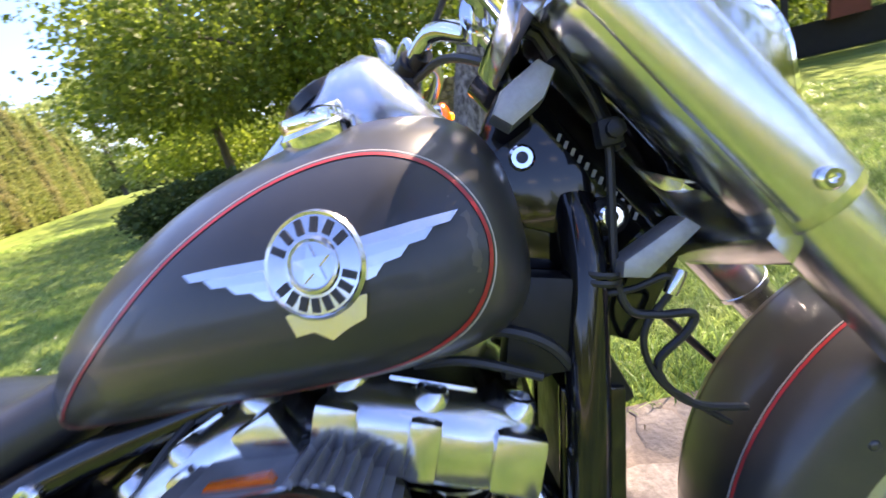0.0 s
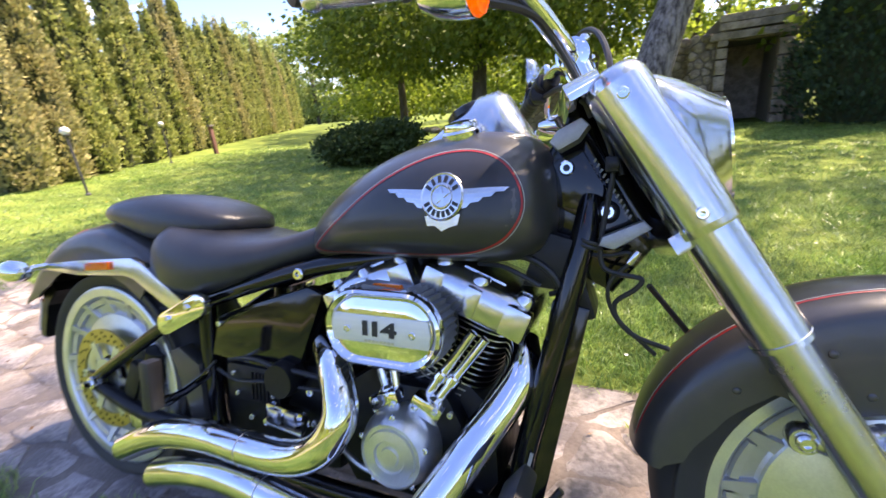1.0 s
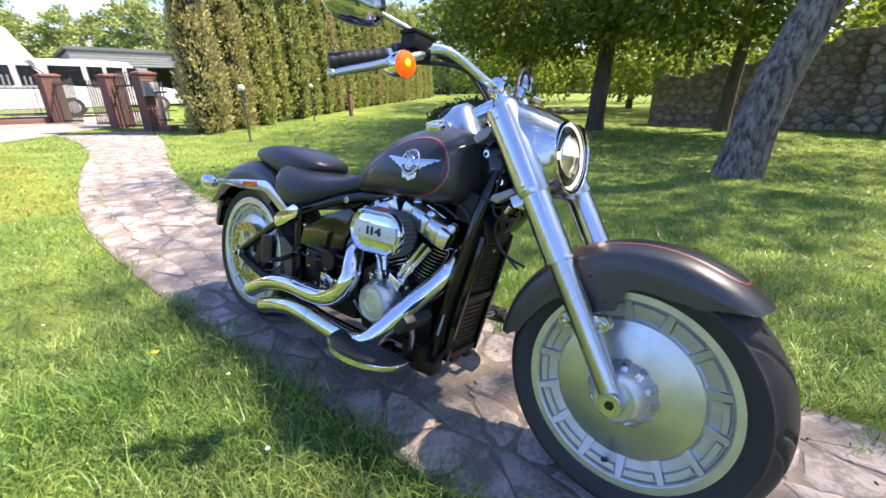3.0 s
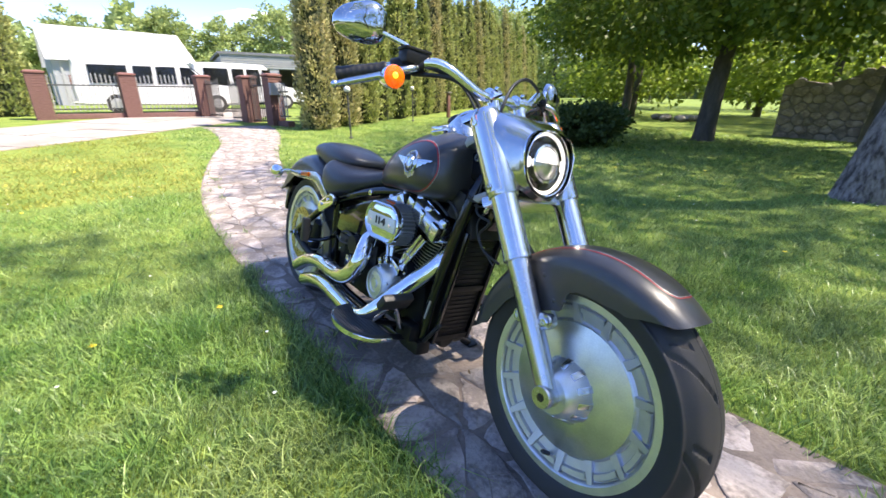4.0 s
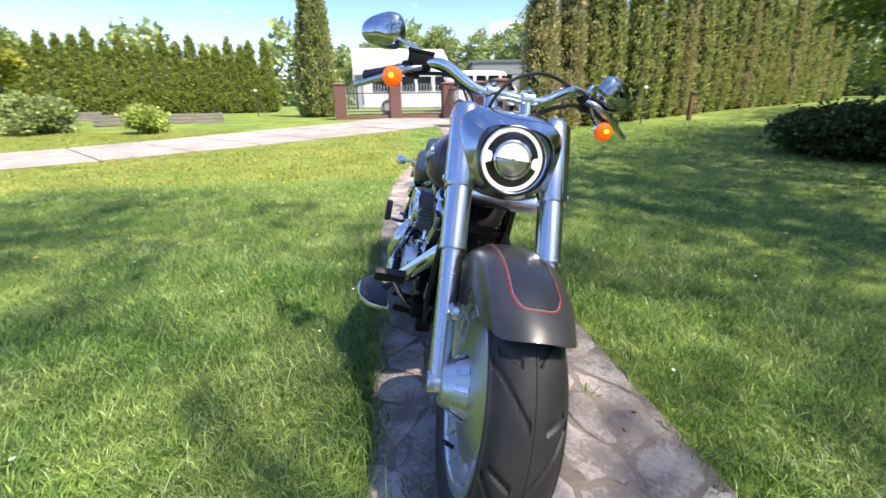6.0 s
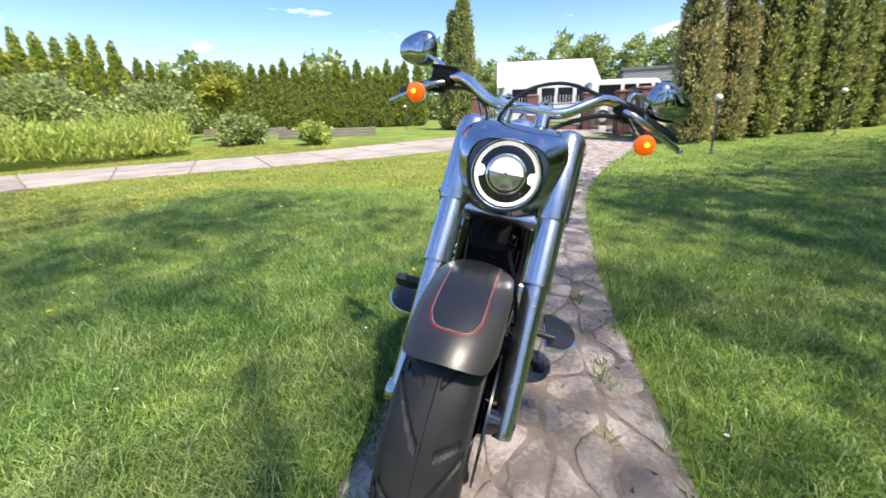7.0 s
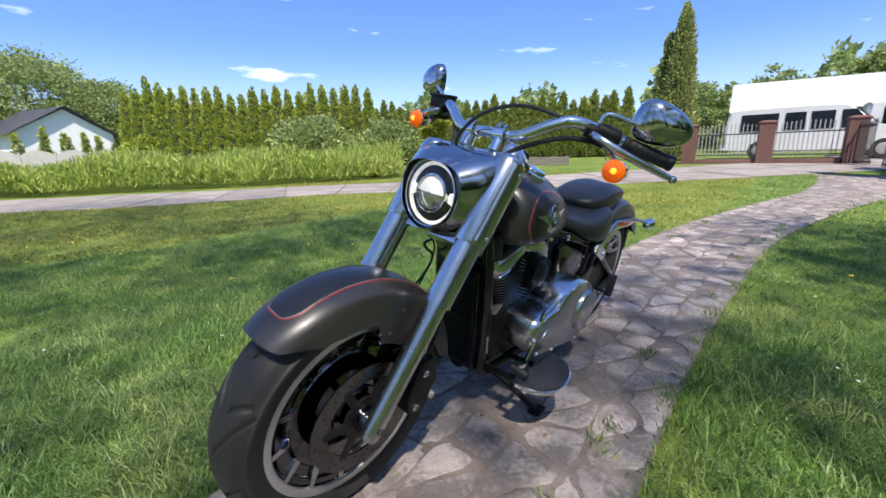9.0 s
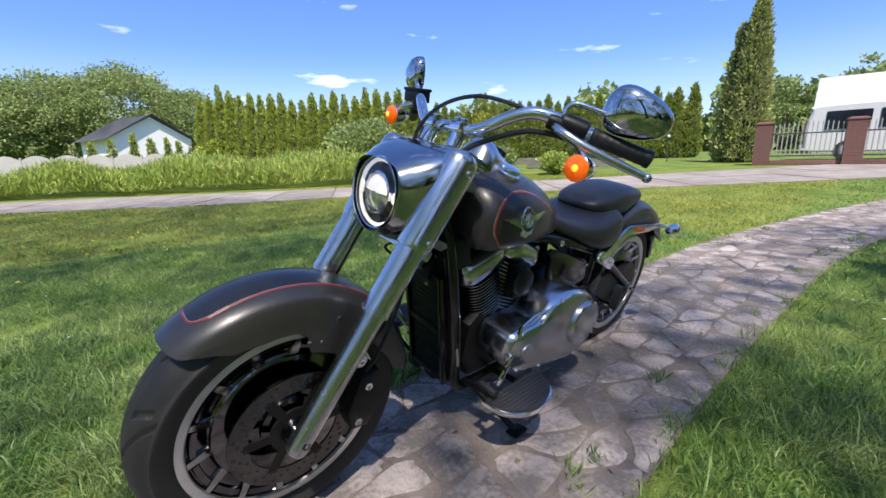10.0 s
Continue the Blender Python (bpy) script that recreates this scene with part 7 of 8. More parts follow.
for bx_, bz in ((-0.26, 0.385), (-0.145, 0.40), (-0.14, 0.33), (-0.27, 0.31), (0.22, 0.25), (0.0, 0.25)):
    bolt(crank, (bx_, -0.118 if bx_ < -0.1 else -0.096, bz), Vector((0, -1, 0)), 0.010, 0.010)

# cam cover, right
bm = bmesh.new()
slab(bm, [(0.02, 0.33), (0.045, 0.27), (0.12, 0.245), (0.185, 0.29), (0.20, 0.40), (0.165, 0.46), (0.05, 0.46), (0.01, 0.41)], "y", -0.135, -0.09, 0.012)
cc = bp("cam_cover", bm, MB["black"], None, "black cam cover with a round bright lid")
bm = bmesh.new()
lathe(bm, [(0.074, -0.13), (0.073, -0.168), (0.065, -0.190), (0.058, -0.200), (0.056, -0.196), (0.049, -0.196), (0.047, -0.201), (0.030, -0.203), (0.028, -0.199), (0.018, -0.199), (0.016, -0.203), (0.001, -0.203)], (0.089, 0, 0.355), "y", 48)
tc = part("timer_cover", bm, MB["alu"], cc, "round ribbed timer cover")
for k in range(5):
    a = 2 * math.pi * k / 5 + 0.3
    bolt(tc, (0.089 + 0.066 * math.cos(a), -0.187, 0.355 + 0.066 * math.sin(a)), Vector((0, -1, 0)), 0.006, 0.005)

# cylinders with fins
CB = Vector((0.112, 0, 0.372))
for tilt, nm in ((22, "front"), (-22, "rear")):
    ax = Vector((math.sin(radians(tilt)), 0, math.cos(radians(tilt))))
    m3 = Matrix.Rotation(radians(tilt), 3, "Y")
    bm = bmesh.new()
    tube(bm, [CB + ax * 0.03, CB + ax * 0.25], 0.062, 24, 2)
    cyl = bp("cylinder", bm, MB["black"], None, "finned black engine cylinder")
    me = None
    for k in range(13):
        if me is None:
            bm = bmesh.new()
            slab(bm, oval(0, 0, 0.083, 0.098, 36, 3.2), "z", -0.0017, 0.0017)
            me = finish(bm, "fin", MB["black"])
            bm = bmesh.new()
            pts = oval(0, 0, 0.0836, 0.0986, 36, 3.2)
            loft(bm, [[(x, y, z) for x, y in pts] for z in (-0.0013, 0.0013)], True, False)
            me2 = finish(bm, "fin_edge", MB["finedge"])
        for m_, nme in ((me, "fin"), (me2, "fin_edge")):
            ob = new(nme, m_)
            ob.parent = cyl
            ob.matrix_basis = Matrix.Translation(CB + ax * (0.075 + k * 0.0125)) @ m3.to_4x4()
    # head and rocker cover
    hc = CB + ax * 0.272
    bm = bmesh.new()
    box(bm, hc, (0.16, 0.19, 0.05), m3, 0.012)
    part("cylinder_head", bm, MB["black"], cyl)
    bm = bmesh.new()
    rings = []
    for z, sx, sy in ((-0.052, 0.103, 0.134), (-0.046, 0.108, 0.138), (-0.008, 0.108, 0.138), (0.008, 0.102, 0.132), (0.018, 0.090, 0.118), (0.026, 0.066, 0.09), (0.028, 0.014, 0.02)):
        rings.append([hc + ax * 0.026 + m3 @ Vector((x, y - 0.016, z)) for x, y in oval(0, 0, sx, sy - 0.016, 40, 4.2)])
    loft(bm, rings)
    rc = bp("rocker_cover", bm, MB["satin"], None, "polished rocker cover", False, 45)
    for u, v, lw in ((-0.078, -0.126, 0.040), (0.082, -0.126, 0.046), (0.0, -0.128, 0.030)):
        bm = bmesh.new()
        box(bm, hc + ax * 0.004 + m3 @ Vector((u, v, 0)), (lw, 0.030, 0.056), m3, 0.008)
        part("cover_lug", bm, MB["satin"], rc)
    bm = bmesh.new()
    box(bm, hc + ax * 0.044 + m3 @ Vector((0, -0.03, 0)), (0.085, 0.15, 0.018), m3, 0.007)
    part("cover_crest", bm, MB["satin"], rc)
    for u, v in ((-0.075, -0.100), (0.0, -0.112), (0.08, -0.102), (-0.075, 0.070), (0.08, 0.072)):
        bm = bmesh.new()
        lathe(bm, [(0.019, 0.0), (0.018, 0.014), (0.014, 0.020), (0.010, 0.021), (0.009, 0.015), (0.001, 0.015)], hc + ax * 0.026 + m3 @ Vector((u, v, 0.004)), ax, 16)
        part("cover_post", bm, MB["satin"], rc)
# pushrod tubes
for x0, z0, x1, z1 in ((0.048, 0.440, -0.005, 0.575), (0.070, 0.440, 0.04, 0.59), (0.128, 0.440, 0.215, 0.570), (0.150, 0.435, 0.238, 0.560)):
    bm = bmesh.new()
    tube(bm, [(x0, -0.132, z0), (x1, -0.118, z1)], 0.0095, 14, 2)
    a = Vector((x0, -0.132, z0))
    d = Vector((x1 - x0, 0.014, z1 - z0)).normalized()
    lathe(bm, [(0.010, 0.045), (0.0135, 0.048), (0.0135, 0.062), (0.010, 0.065)], a, d, 14, False)
    lathe(bm, [(0.018, -0.006), (0.018, 0.006), (0.012, 0.012)], a, d, 14)
    bp("pushrod_tube", bm, MB["chrome"], None, "chrome pushrod tube")
for x0, tilt in ((0.055, -20), (0.138, 24)):
    bm = bmesh.new()
    box(bm, (x0, -0.135, 0.430), (0.062, 0.05, 0.034), Matrix.Rotation(radians(tilt), 3, "Y"), 0.007)
    tb = bp("tappet_block", bm, MB["chrome"], None, "chrome tappet block")
    for k in (-1, 1):
        bolt(tb, Vector((x0 + k * 0.02, -0.160, 0.430)), Vector((0, -1, 0)), 0.006, 0.005)

# air cleaner
AC = Vector((0.0755, 0, 0.582))
bm = bmesh.new()
def racetrack(w, h, n=12):
    return stadium(AC.x - (w - h), AC.z, AC.x + (w - h), AC.z, h, h, n)


rings = []
for w, h, y in ((0.100, 0.062, -0.115), (0.100, 0.062, -0.130)):
    rings.append([(x, y, z) for x, z in racetrack(w, h)])
loft(bm, rings)
ac = bp("air_cleaner", bm, MB["black"], None, "oval chrome air cleaner")
bm = bmesh.new()
pl = racetrack(0.1165, 0.0745, 34)
rr_ = []
for y in (-0.130, -0.186):
    rr_.append([(AC.x + (x - AC.x) * (1.0 if i % 2 else 0.94), y, AC.z + (z - AC.z) * (1.0 if i % 2 else 0.91)) for i, (x, z) in enumerate(pl)])
loft(bm, rr_)
part("filter_element", bm, MB["pleat"], ac, "pleated black filter element", 10)
bm = bmesh.new()
rings = []
for w, h, y in ((0.113, 0.070, -0.122), (0.117, 0.074, -0.124), (0.117, 0.074, -0.129), (0.112, 0.069, -0.131)):
    rings.append([(x, y, z) for x, z in racetrack(w, h, 16)])
loft(bm, rings, True, False)
part("back_ring", bm, MB["black"], ac)
bm = bmesh.new()
rings = []
for w, h, y in ((0.106, 0.060, -0.170), (0.112, 0.067, -0.180), (0.115, 0.070, -0.190), (0.112, 0.067, -0.202), (0.107, 0.062, -0.206), (0.103, 0.058, -0.203), (0.097, 0.052, -0.197)):
    rings.append([(x, y, z) for x, z in racetrack(w, h, 18)])
loft(bm, rings, True, False)
part("cover_rim", bm, MB["chrome"], ac)
bm = bmesh.new()
rings = []
for w, h, y in ((0.098, 0.053, -0.1965), (0.090, 0.040, -0.199), (0.08, 0.03, -0.201), (0.02, 0.005, -0.201)):
    rings.append([(x, y, z) for x, z in racetrack(w, h, 16)])
loft(bm, rings)
part("cover_face", bm, MB["chrome"], ac)
bm = bmesh.new()
slab(bm, [(-0.016, 0.558), (-0.020, 0.582), (-0.016, 0.606), (0.167, 0.606), (0.171, 0.582), (0.167, 0.558)], "y", -0.2045, -0.1985, 0.001)
face = part("number_plate", bm, MB["brushed"], ac, "satin band across the cover")
for bx_ in (0.012, 0.139):
    bolt(ac, (bx_, -0.2045, 0.580), Vector((0, -1, 0)), 0.0065, 0.003)
for figure, fx in (("1", -0.027), ("1", -0.0075), ("4", 0.0195)):
    fcurve = bpy.data.curves.new("number", "FONT")
    fcurve.body = figure
    fcurve.size, fcurve.extrude, fcurve.offset = 0.041, 0.0008, 0.0016
    fcurve.align_x, fcurve.align_y = "CENTER", "CENTER"
    tmp = new("number", fcurve)
    tmesh = bpy.data.meshes.new_from_object(tmp.evaluated_get(bpy.context.evaluated_depsgraph_get()))
    bpy.data.objects.remove(tmp)
    tmesh.materials.clear()
    tmesh.materials.append(MB["letter"])
    ob = new("figure", tmesh)
    ob.parent = face
    ob.matrix_basis = Matrix.Translation((0.0755 + fx, -0.2052, 0.583)) @ Matrix.Rotation(radians(90), 4, "X") @ Matrix.Diagonal((1.4, 0.84, 1, 1))
    tagged(ob, "dark figure " + figure)
for k in range(8):
    bm = bmesh.new()
    box(bm, (0.050 + k * 0.0075, -0.2048, 0.5625), (0.005, 0.0012, 0.004))
    part("label_bar", bm, MB["finedge"], ac)
bm = bmesh.new()
slab(bm, [(0.048, 0.650), (0.108, 0.650), (0.104, 0.6575), (0.052, 0.6575)], "y", -0.179, -0.171)
part("top_decal", bm, MB["amber"], ac, "small orange decal")

# exhaust
def pipe(name, pts, r, label, shield=None):
    bm = bmesh.new()
    tube(bm, pts, r, 28, 7, False)
    ob = bp(name, bm, MB["chrome"], None, label, False, 60)
    mod = [Vector(p) for p in pts]
    bm = bmesh.new()
    d = (mod[0] - mod[1]).normalized()
    lathe(bm, [(r - 0.004, -0.10), (r - 0.004, 0.0), (r, 0.001), (r, -0.004)], mod[0], d, 28, False)
    part("pipe_mouth", bm, MB["lampdark"], ob, "dark hollow pipe end")
    return ob


p1 = pipe("exhaust_pipe", [(-0.665, -0.192, 0.198), (-0.585, -0.196, 0.238), (-0.506, -0.20, 0.270), (-0.415, -0.205, 0.293), (-0.328, -0.210, 0.305), (-0.23, -0.218, 0.309), (-0.138, -0.225, 0.317), (-0.07, -0.231, 0.338), (-0.022, -0.232, 0.372), (0.002, -0.222, 0.418), (-0.010, -0.203, 0.455), (-0.05, -0.165, 0.487), (-0.10, -0.115, 0.505)], 0.0325, "chrome curved rear exhaust pipe")
p2 = pipe("exhaust_pipe", [(-0.550, -0.195, 0.160), (-0.45, -0.20, 0.193), (-0.34, -0.205, 0.216), (-0.24, -0.212, 0.223), (-0.14, -0.22, 0.221), (-0.04, -0.232, 0.222), (0.04, -0.242, 0.227), (0.095, -0.248, 0.236), (0.138, -0.244, 0.256), (0.168, -0.226, 0.290), (0.205, -0.190, 0.345), (0.242, -0.150, 0.402), (0.276, -0.112, 0.455), (0.296, -0.08, 0.50), (0.285, -0.04, 0.54)], 0.0325, "chrome curved front exhaust pipe")
for p, at, ax in ((p1, (-0.23, -0.218, 0.309), (1, -0.07, 0.06)), (p2, (-0.19, -0.216, 0.2222), (1, -0.08, 0.0))):
    bm = bmesh.new()
    lathe(bm, [(0.0328, -0.0015), (0.0334, 0.0), (0.0328, 0.0015)], at, Vector(ax), 28, False)
    part("shield_joint", bm, MB["finedge"], p)

# radiator
bm = bmesh.new()
box(bm, (0.332, 0, 0.42), (0.045, 0.15, 0.40), Matrix.Rotation(radians(11), 3, "Y"), 0.012)
rad = bp("radiator", bm, MB["black"], None, "black upright oil cooler between the downtubes")
for s in (-1, 1):
    bm = bmesh.new()
    box(bm, (0.337, s * 0.080, 0.42), (0.062, 0.014, 0.42), Matrix.Rotation(radians(11), 3, "Y"), 0.004)
    part("side_plate", bm, MB["gloss"], rad)
for z in (0.225, 0.42, 0.612):
    bm = bmesh.new()
    box(bm, (0.358 + 0.194 * (z - 0.42), 0, z), (0.012, 0.148, 0.022), Matrix.Rotation(radians(11), 3, "Y"), 0.003)
    part("cooler_bar", bm, MB["black"], rad)
for k in range(22):
    bm = bmesh.new()
    box(bm, (0.320 + k * 0.0032, 0, 0.24 + k * 0.0165), (0.006, 0.135, 0.003))
    ob = part("cooling_fin", bm, MB["black"], rad)
    ob.location.x = 0.0
for s in (-1, 1):
    bm = bmesh.new()
    slab(bm, [(0.295, 0.655), (0.355, 0.65), (0.385, 0.735), (0.325, 0.752)], "y", min(s * 0.05, s * 0.10), max(s * 0.05, s * 0.10), 0.01)
    part("coil_cover", bm, MB["black"], rad)
    bm = bmesh.new()
    box(bm, (0.314, s * 0.120, 0.335), (0.006, 0.004, 0.07), Matrix.Rotation(radians(13), 3, "Y"))
    part("label_plate", bm, MB["pale"], rad)
bm = bmesh.new()
lathe(bm, [(0.036, -0.045), (0.038, -0.04), (0.038, 0.035), (0.03, 0.042)], (0.265, 0, 0.21), "x", 28)
bp("oil_filter", bm, MB["black"], None, "black oil filter")
for k in range(7):
    bm = bmesh.new()
    tube(bm, [(0.33 + 0.006 * k, (-1) ** k * 0.05, 0.62 + 0.014 * k), (0.37, (-1) ** k * 0.05, 0.64 + 0.01 * k), (0.40, (-1) ** k * 0.03, 0.70 + 0.01 * k)], 0.005, 8, 3)
    bp("wiring_loom", bm, MB["rubber"])
for yy, zz in ((-0.04, 0.60), (-0.01, 0.63), (0.02, 0.60), (0.04, 0.66), (-0.03, 0.68), (0.01, 0.55)):
    bolt(neck, (0.397 + 0.3 * (zz - 0.6), yy, zz + 0.02), "x", 0.006, 0.006)

# primary cover, left
pr_line = [(0.205, 0.365, 0), (0.188, 0.425, 0), (0.12, 0.440, 0), (0.045, 0.445, 0), (-0.02, 0.490, 0), (-0.11, 0.510, 0), (-0.20, 0.500, 0), (-0.30, 0.455, 0), (-0.385, 0.36, 0), (-0.39, 0.26, 0), (-0.325, 0.195, 0), (-0.2, 0.195, 0), (0.0, 0.240, 0), (0.11, 0.265, 0), (0.18, 0.305, 0)]
pr_dense = spline(pr_line + pr_line[:1], 4)[:-1]
bm = bmesh.new()
rings = []
for g, y in ((1.0, 0.10), (1.0, 0.205), (0.985, 0.222), (0.955, 0.232), (0.90, 0.236)):
    rings.append([(-0.09 + (q.x + 0.09) * g, y, 0.345 + (q.y - 0.345) * (1 - (1 - g) * 1.7)) for q in pr_dense])
loft(bm, rings)
prim = bp("primary_cover", bm, MB["satin"], None, "long polished primary cover", False, 30)
bm = bmesh.new()
lathe(bm, [(0.094, 0.225), (0.094, 0.244), (0.088, 0.250), (0.05, 0.253), (0.001, 0.254)], (-0.265, 0, 0.345), "y", 40)
part("derby_cover", bm, MB["satin"], prim, "round chrome derby cover")
bm = bmesh.new()
lathe(bm, [(0.034, 0.225), (0.032, 0.240), (0.012, 0.243), (0.001, 0.243)], (0.105, 0, 0.345), "y", 32)
part("stator_boss", bm, MB["satin"], prim)
for k in range(0, len(pr_dense), 6):
    q = pr_dense[k]
    bolt(prim, (-0.09 + (q.x + 0.09) * 0.955, 0.226, 0.345 + (q.y - 0.345) * 0.93), "y", 0.008, 0.012)


# footboards
def board(s):
    m = pose(0.1775 + s * 0.0175, 0.259 if s > 0 else -0.241, 0.269 if s > 0 else 0.245, 0, 0, 0)
    half = []
    for i in range(17):
        a = math.pi * i / 16
        half.append(((0.1425 - s * 0.0075) * math.cos(a), s * 0.121 * math.sin(a) ** 0.75))
    bm = bmesh.new()
    slab(bm, half, "z", -0.012, 0.004, 0.004)
    bm.transform(m)
    b = bp("footboard", bm, MB["chrome"], None, "half-moon chrome footboard")
    bm = bmesh.new()
    pad_ = [(x * 0.94, s * 0.004 + y * 0.92) for x, y in half]
    slab(bm, pad_, "z", 0.002, 0.012, 0.003)
    bm.transform(m)
    pd = part("board_rubber", bm, MB["rubber"], b, "ribbed black rubber pad")
    for k in range(8):
        yy = s * (0.016 + 0.0118 * k)
        ext = 0.125 * (1 - (0.012 + 0.0125 * k) ** 2 / 0.0150) ** 0.5
        bm = bmesh.new()
        box(bm, (0, yy, 0.0125), (2 * ext, 0.006, 0.003), bevel=0.001)
        bm.transform(m)
        part("board_ridge", bm, MB["rubber"], pd)
    for x in (0.10, 0.23):
        bm = bmesh.new()
        tube(bm, [(x, s * 0.09, 0.19), (x, s * 0.16, 0.205), (x, s * 0.22, 0.215)], 0.011, 10, 3)
        part("board_bracket", bm, MB["black"], b)


board(-1)
board(1)
# brake pedal and its arm
bm = bmesh.new()
tube(bm, [(0.20, -0.12, 0.22), (0.26, -0.18, 0.26), (0.30, -0.235, 0.34), (0.312, -0.25, 0.365)], 0.0095, 12, 4)
bpd = bp("brake_pedal", bm, MB["chrome"], None, "chrome brake pedal arm")
bm = bmesh.new()
box(bm, (0.320, -0.258, 0.378), (0.058, 0.11, 0.028), Matrix.Rotation(radians(-52), 3, "Y"), 0.010)
part("pedal_rubber", bm, MB["rubber"], bpd, "large black pedal rubber")
bm = bmesh.new()
box(bm, (0.24, -0.13, 0.235), (0.09, 0.05, 0.06), bevel=0.012)
box(bm, (0.25, -0.10, 0.185), (0.11, 0.06, 0.05), bevel=0.012)
bp("brake_master_cylinder", bm, MB["black"], None, "black rear brake master cylinder")
# shift linkage, left
bm = bmesh.new()
tube(bm, [(-0.10, 0.215, 0.46), (0.07, 0.222, 0.472), (0.10, 0.224, 0.468), (0.15, 0.226, 0.455)], 0.005, 8, 3)
tube(bm, [(0.15, 0.226, 0.455), (0.165, 0.228, 0.40), (0.20, 0.226, 0.29), (0.21, 0.22, 0.255)], 0.008, 10, 3)
sl = bp("shift_linkage", bm, MB["chrome"], None, "chrome gear shift rod and lever")
bm = bmesh.new()
tube(bm, [(0.21, 0.215, 0.262), (0.27, 0.222, 0.285), (0.305, 0.228, 0.305)], 0.008, 10, 3)
part("shift_lever", bm, MB["chrome"], sl)
bm = bmesh.new()
tube(bm, [(0.305, 0.222, 0.305), (0.308, 0.285, 0.305)], 0.011, 14, 2)
part("toe_peg", bm, MB["rubber"], sl)
# side stand
bm = bmesh.new()
lx = math.tan(radians(LEAN))
tube(bm, [(0.20, 0.10, 0.17), (0.18, 0.18, 0.135), (0.15, 0.265, 0.085), (0.145, 0.285, 0.076)], 0.012, 12, 3)
box(bm, (0.142, 0.290, 0.0735), (0.065, 0.045, 0.010), Matrix.Rotation(radians(LEAN), 3, "X"), 0.003)
bp("side_stand", bm, MB["black"], None, "black side stand resting on the stones")
# horn and lower left clutter
bm = bmesh.new()
lathe(bm, [(0.045, -0.02), (0.05, 0.0), (0.045, 0.012), (0.02, 0.018)], (0.06, 0.135, 0.555), "y", 28)
box(bm, (0.06, 0.11, 0.555), (0.07, 0.05, 0.12), bevel=0.01)
bp("horn", bm, MB["black"], None, "black horn cover between the cylinders")
cable("oil_line", [(0.30, -0.10, 0.21), (0.34, -0.105, 0.26), (0.37, -0.10, 0.30)], 0.007)
cable("oil_line", [(0.05, -0.12, 0.25), (-0.02, -0.13, 0.27), (-0.08, -0.12, 0.30)], 0.006, False, MB["finedge"])
cable("wiring_loom", [(0.25, -0.09, 0.70), (0.30, -0.10, 0.705), (0.345, -0.10, 0.68), (0.37, -0.09, 0.63)], 0.006)
cable("wiring_loom", [(0.22, -0.10, 0.69), (0.27, -0.115, 0.688), (0.33, -0.115, 0.66)], 0.0045)

# small hardware low on the right side of the engine
for bx_, yy, bz, rr in ((-0.335, -0.101, 0.30, 0.008), (-0.36, -0.101, 0.36, 0.008), (-0.30, -0.101, 0.255, 0.008), (-0.24, -0.101, 0.245, 0.007), (-0.375, -0.101, 0.42, 0.007), (-0.23, -0.136, 0.385, 0.006), (-0.345, -0.136, 0.42, 0.006), (-0.335, -0.136, 0.375, 0.006), (-0.245, -0.136, 0.43, 0.006), (0.03, -0.136, 0.30, 0.007), (0.05, -0.136, 0.265, 0.007), (0.19, -0.136, 0.33, 0.007), (0.18, -0.136, 0.42, 0.007)):
    bolt(crank, (bx_, yy, bz), Vector((0, -1, 0)), rr, 0.008, "bolt", MB["satin"])
for k in range(6):
    bm = bmesh.new()
    box(bm, (-0.295 + k * 0.011, -0.1365, 0.395), (0.004, 0.006, 0.062), bevel=0.001)
    part("starter_rib", bm, MB["black"], crank)
cable("oil_line", [(-0.09, -0.118, 0.43), (-0.15, -0.135, 0.445), (-0.22, -0.14, 0.45), (-0.30, -0.13, 0.455), (-0.38, -0.12, 0.44)], 0.0055)
cable("wiring_loom", [(-0.10, -0.11, 0.40), (-0.16, -0.13, 0.41), (-0.25, -0.145, 0.415), (-0.34, -0.135, 0.40), (-0.42, -0.12, 0.41)], 0.004)
cable("brake_hose", [(-0.42, -0.125, 0.43), (-0.50, -0.135, 0.36), (-0.58, -0.135, 0.30), (-0.66, -0.14, 0.28), (-0.70, -0.135, 0.27)], 0.0042)
cable("plug_lead", [(0.02, -0.07, 0.70), (-0.03, -0.105, 0.665), (-0.055, -0.125, 0.63), (-0.05, -0.12, 0.605)], 0.0042)
cable("plug_lead", [(0.16, -0.07, 0.70), (0.20, -0.10, 0.672), (0.25, -0.12, 0.64), (0.262, -0.11, 0.60)], 0.0042)
for x0, z0 in ((-0.052, 0.600), (0.263, 0.595)):
    bm = bmesh.new()
    lathe(bm, [(0.006, 0.0), (0.0085, 0.006), (0.0085, 0.022), (0.006, 0.03)], (x0, -0.112, z0 - 0.01), Vector((0, -0.4, 0.9)), 12)
    bp("plug_cap", bm, MB["rubber"])

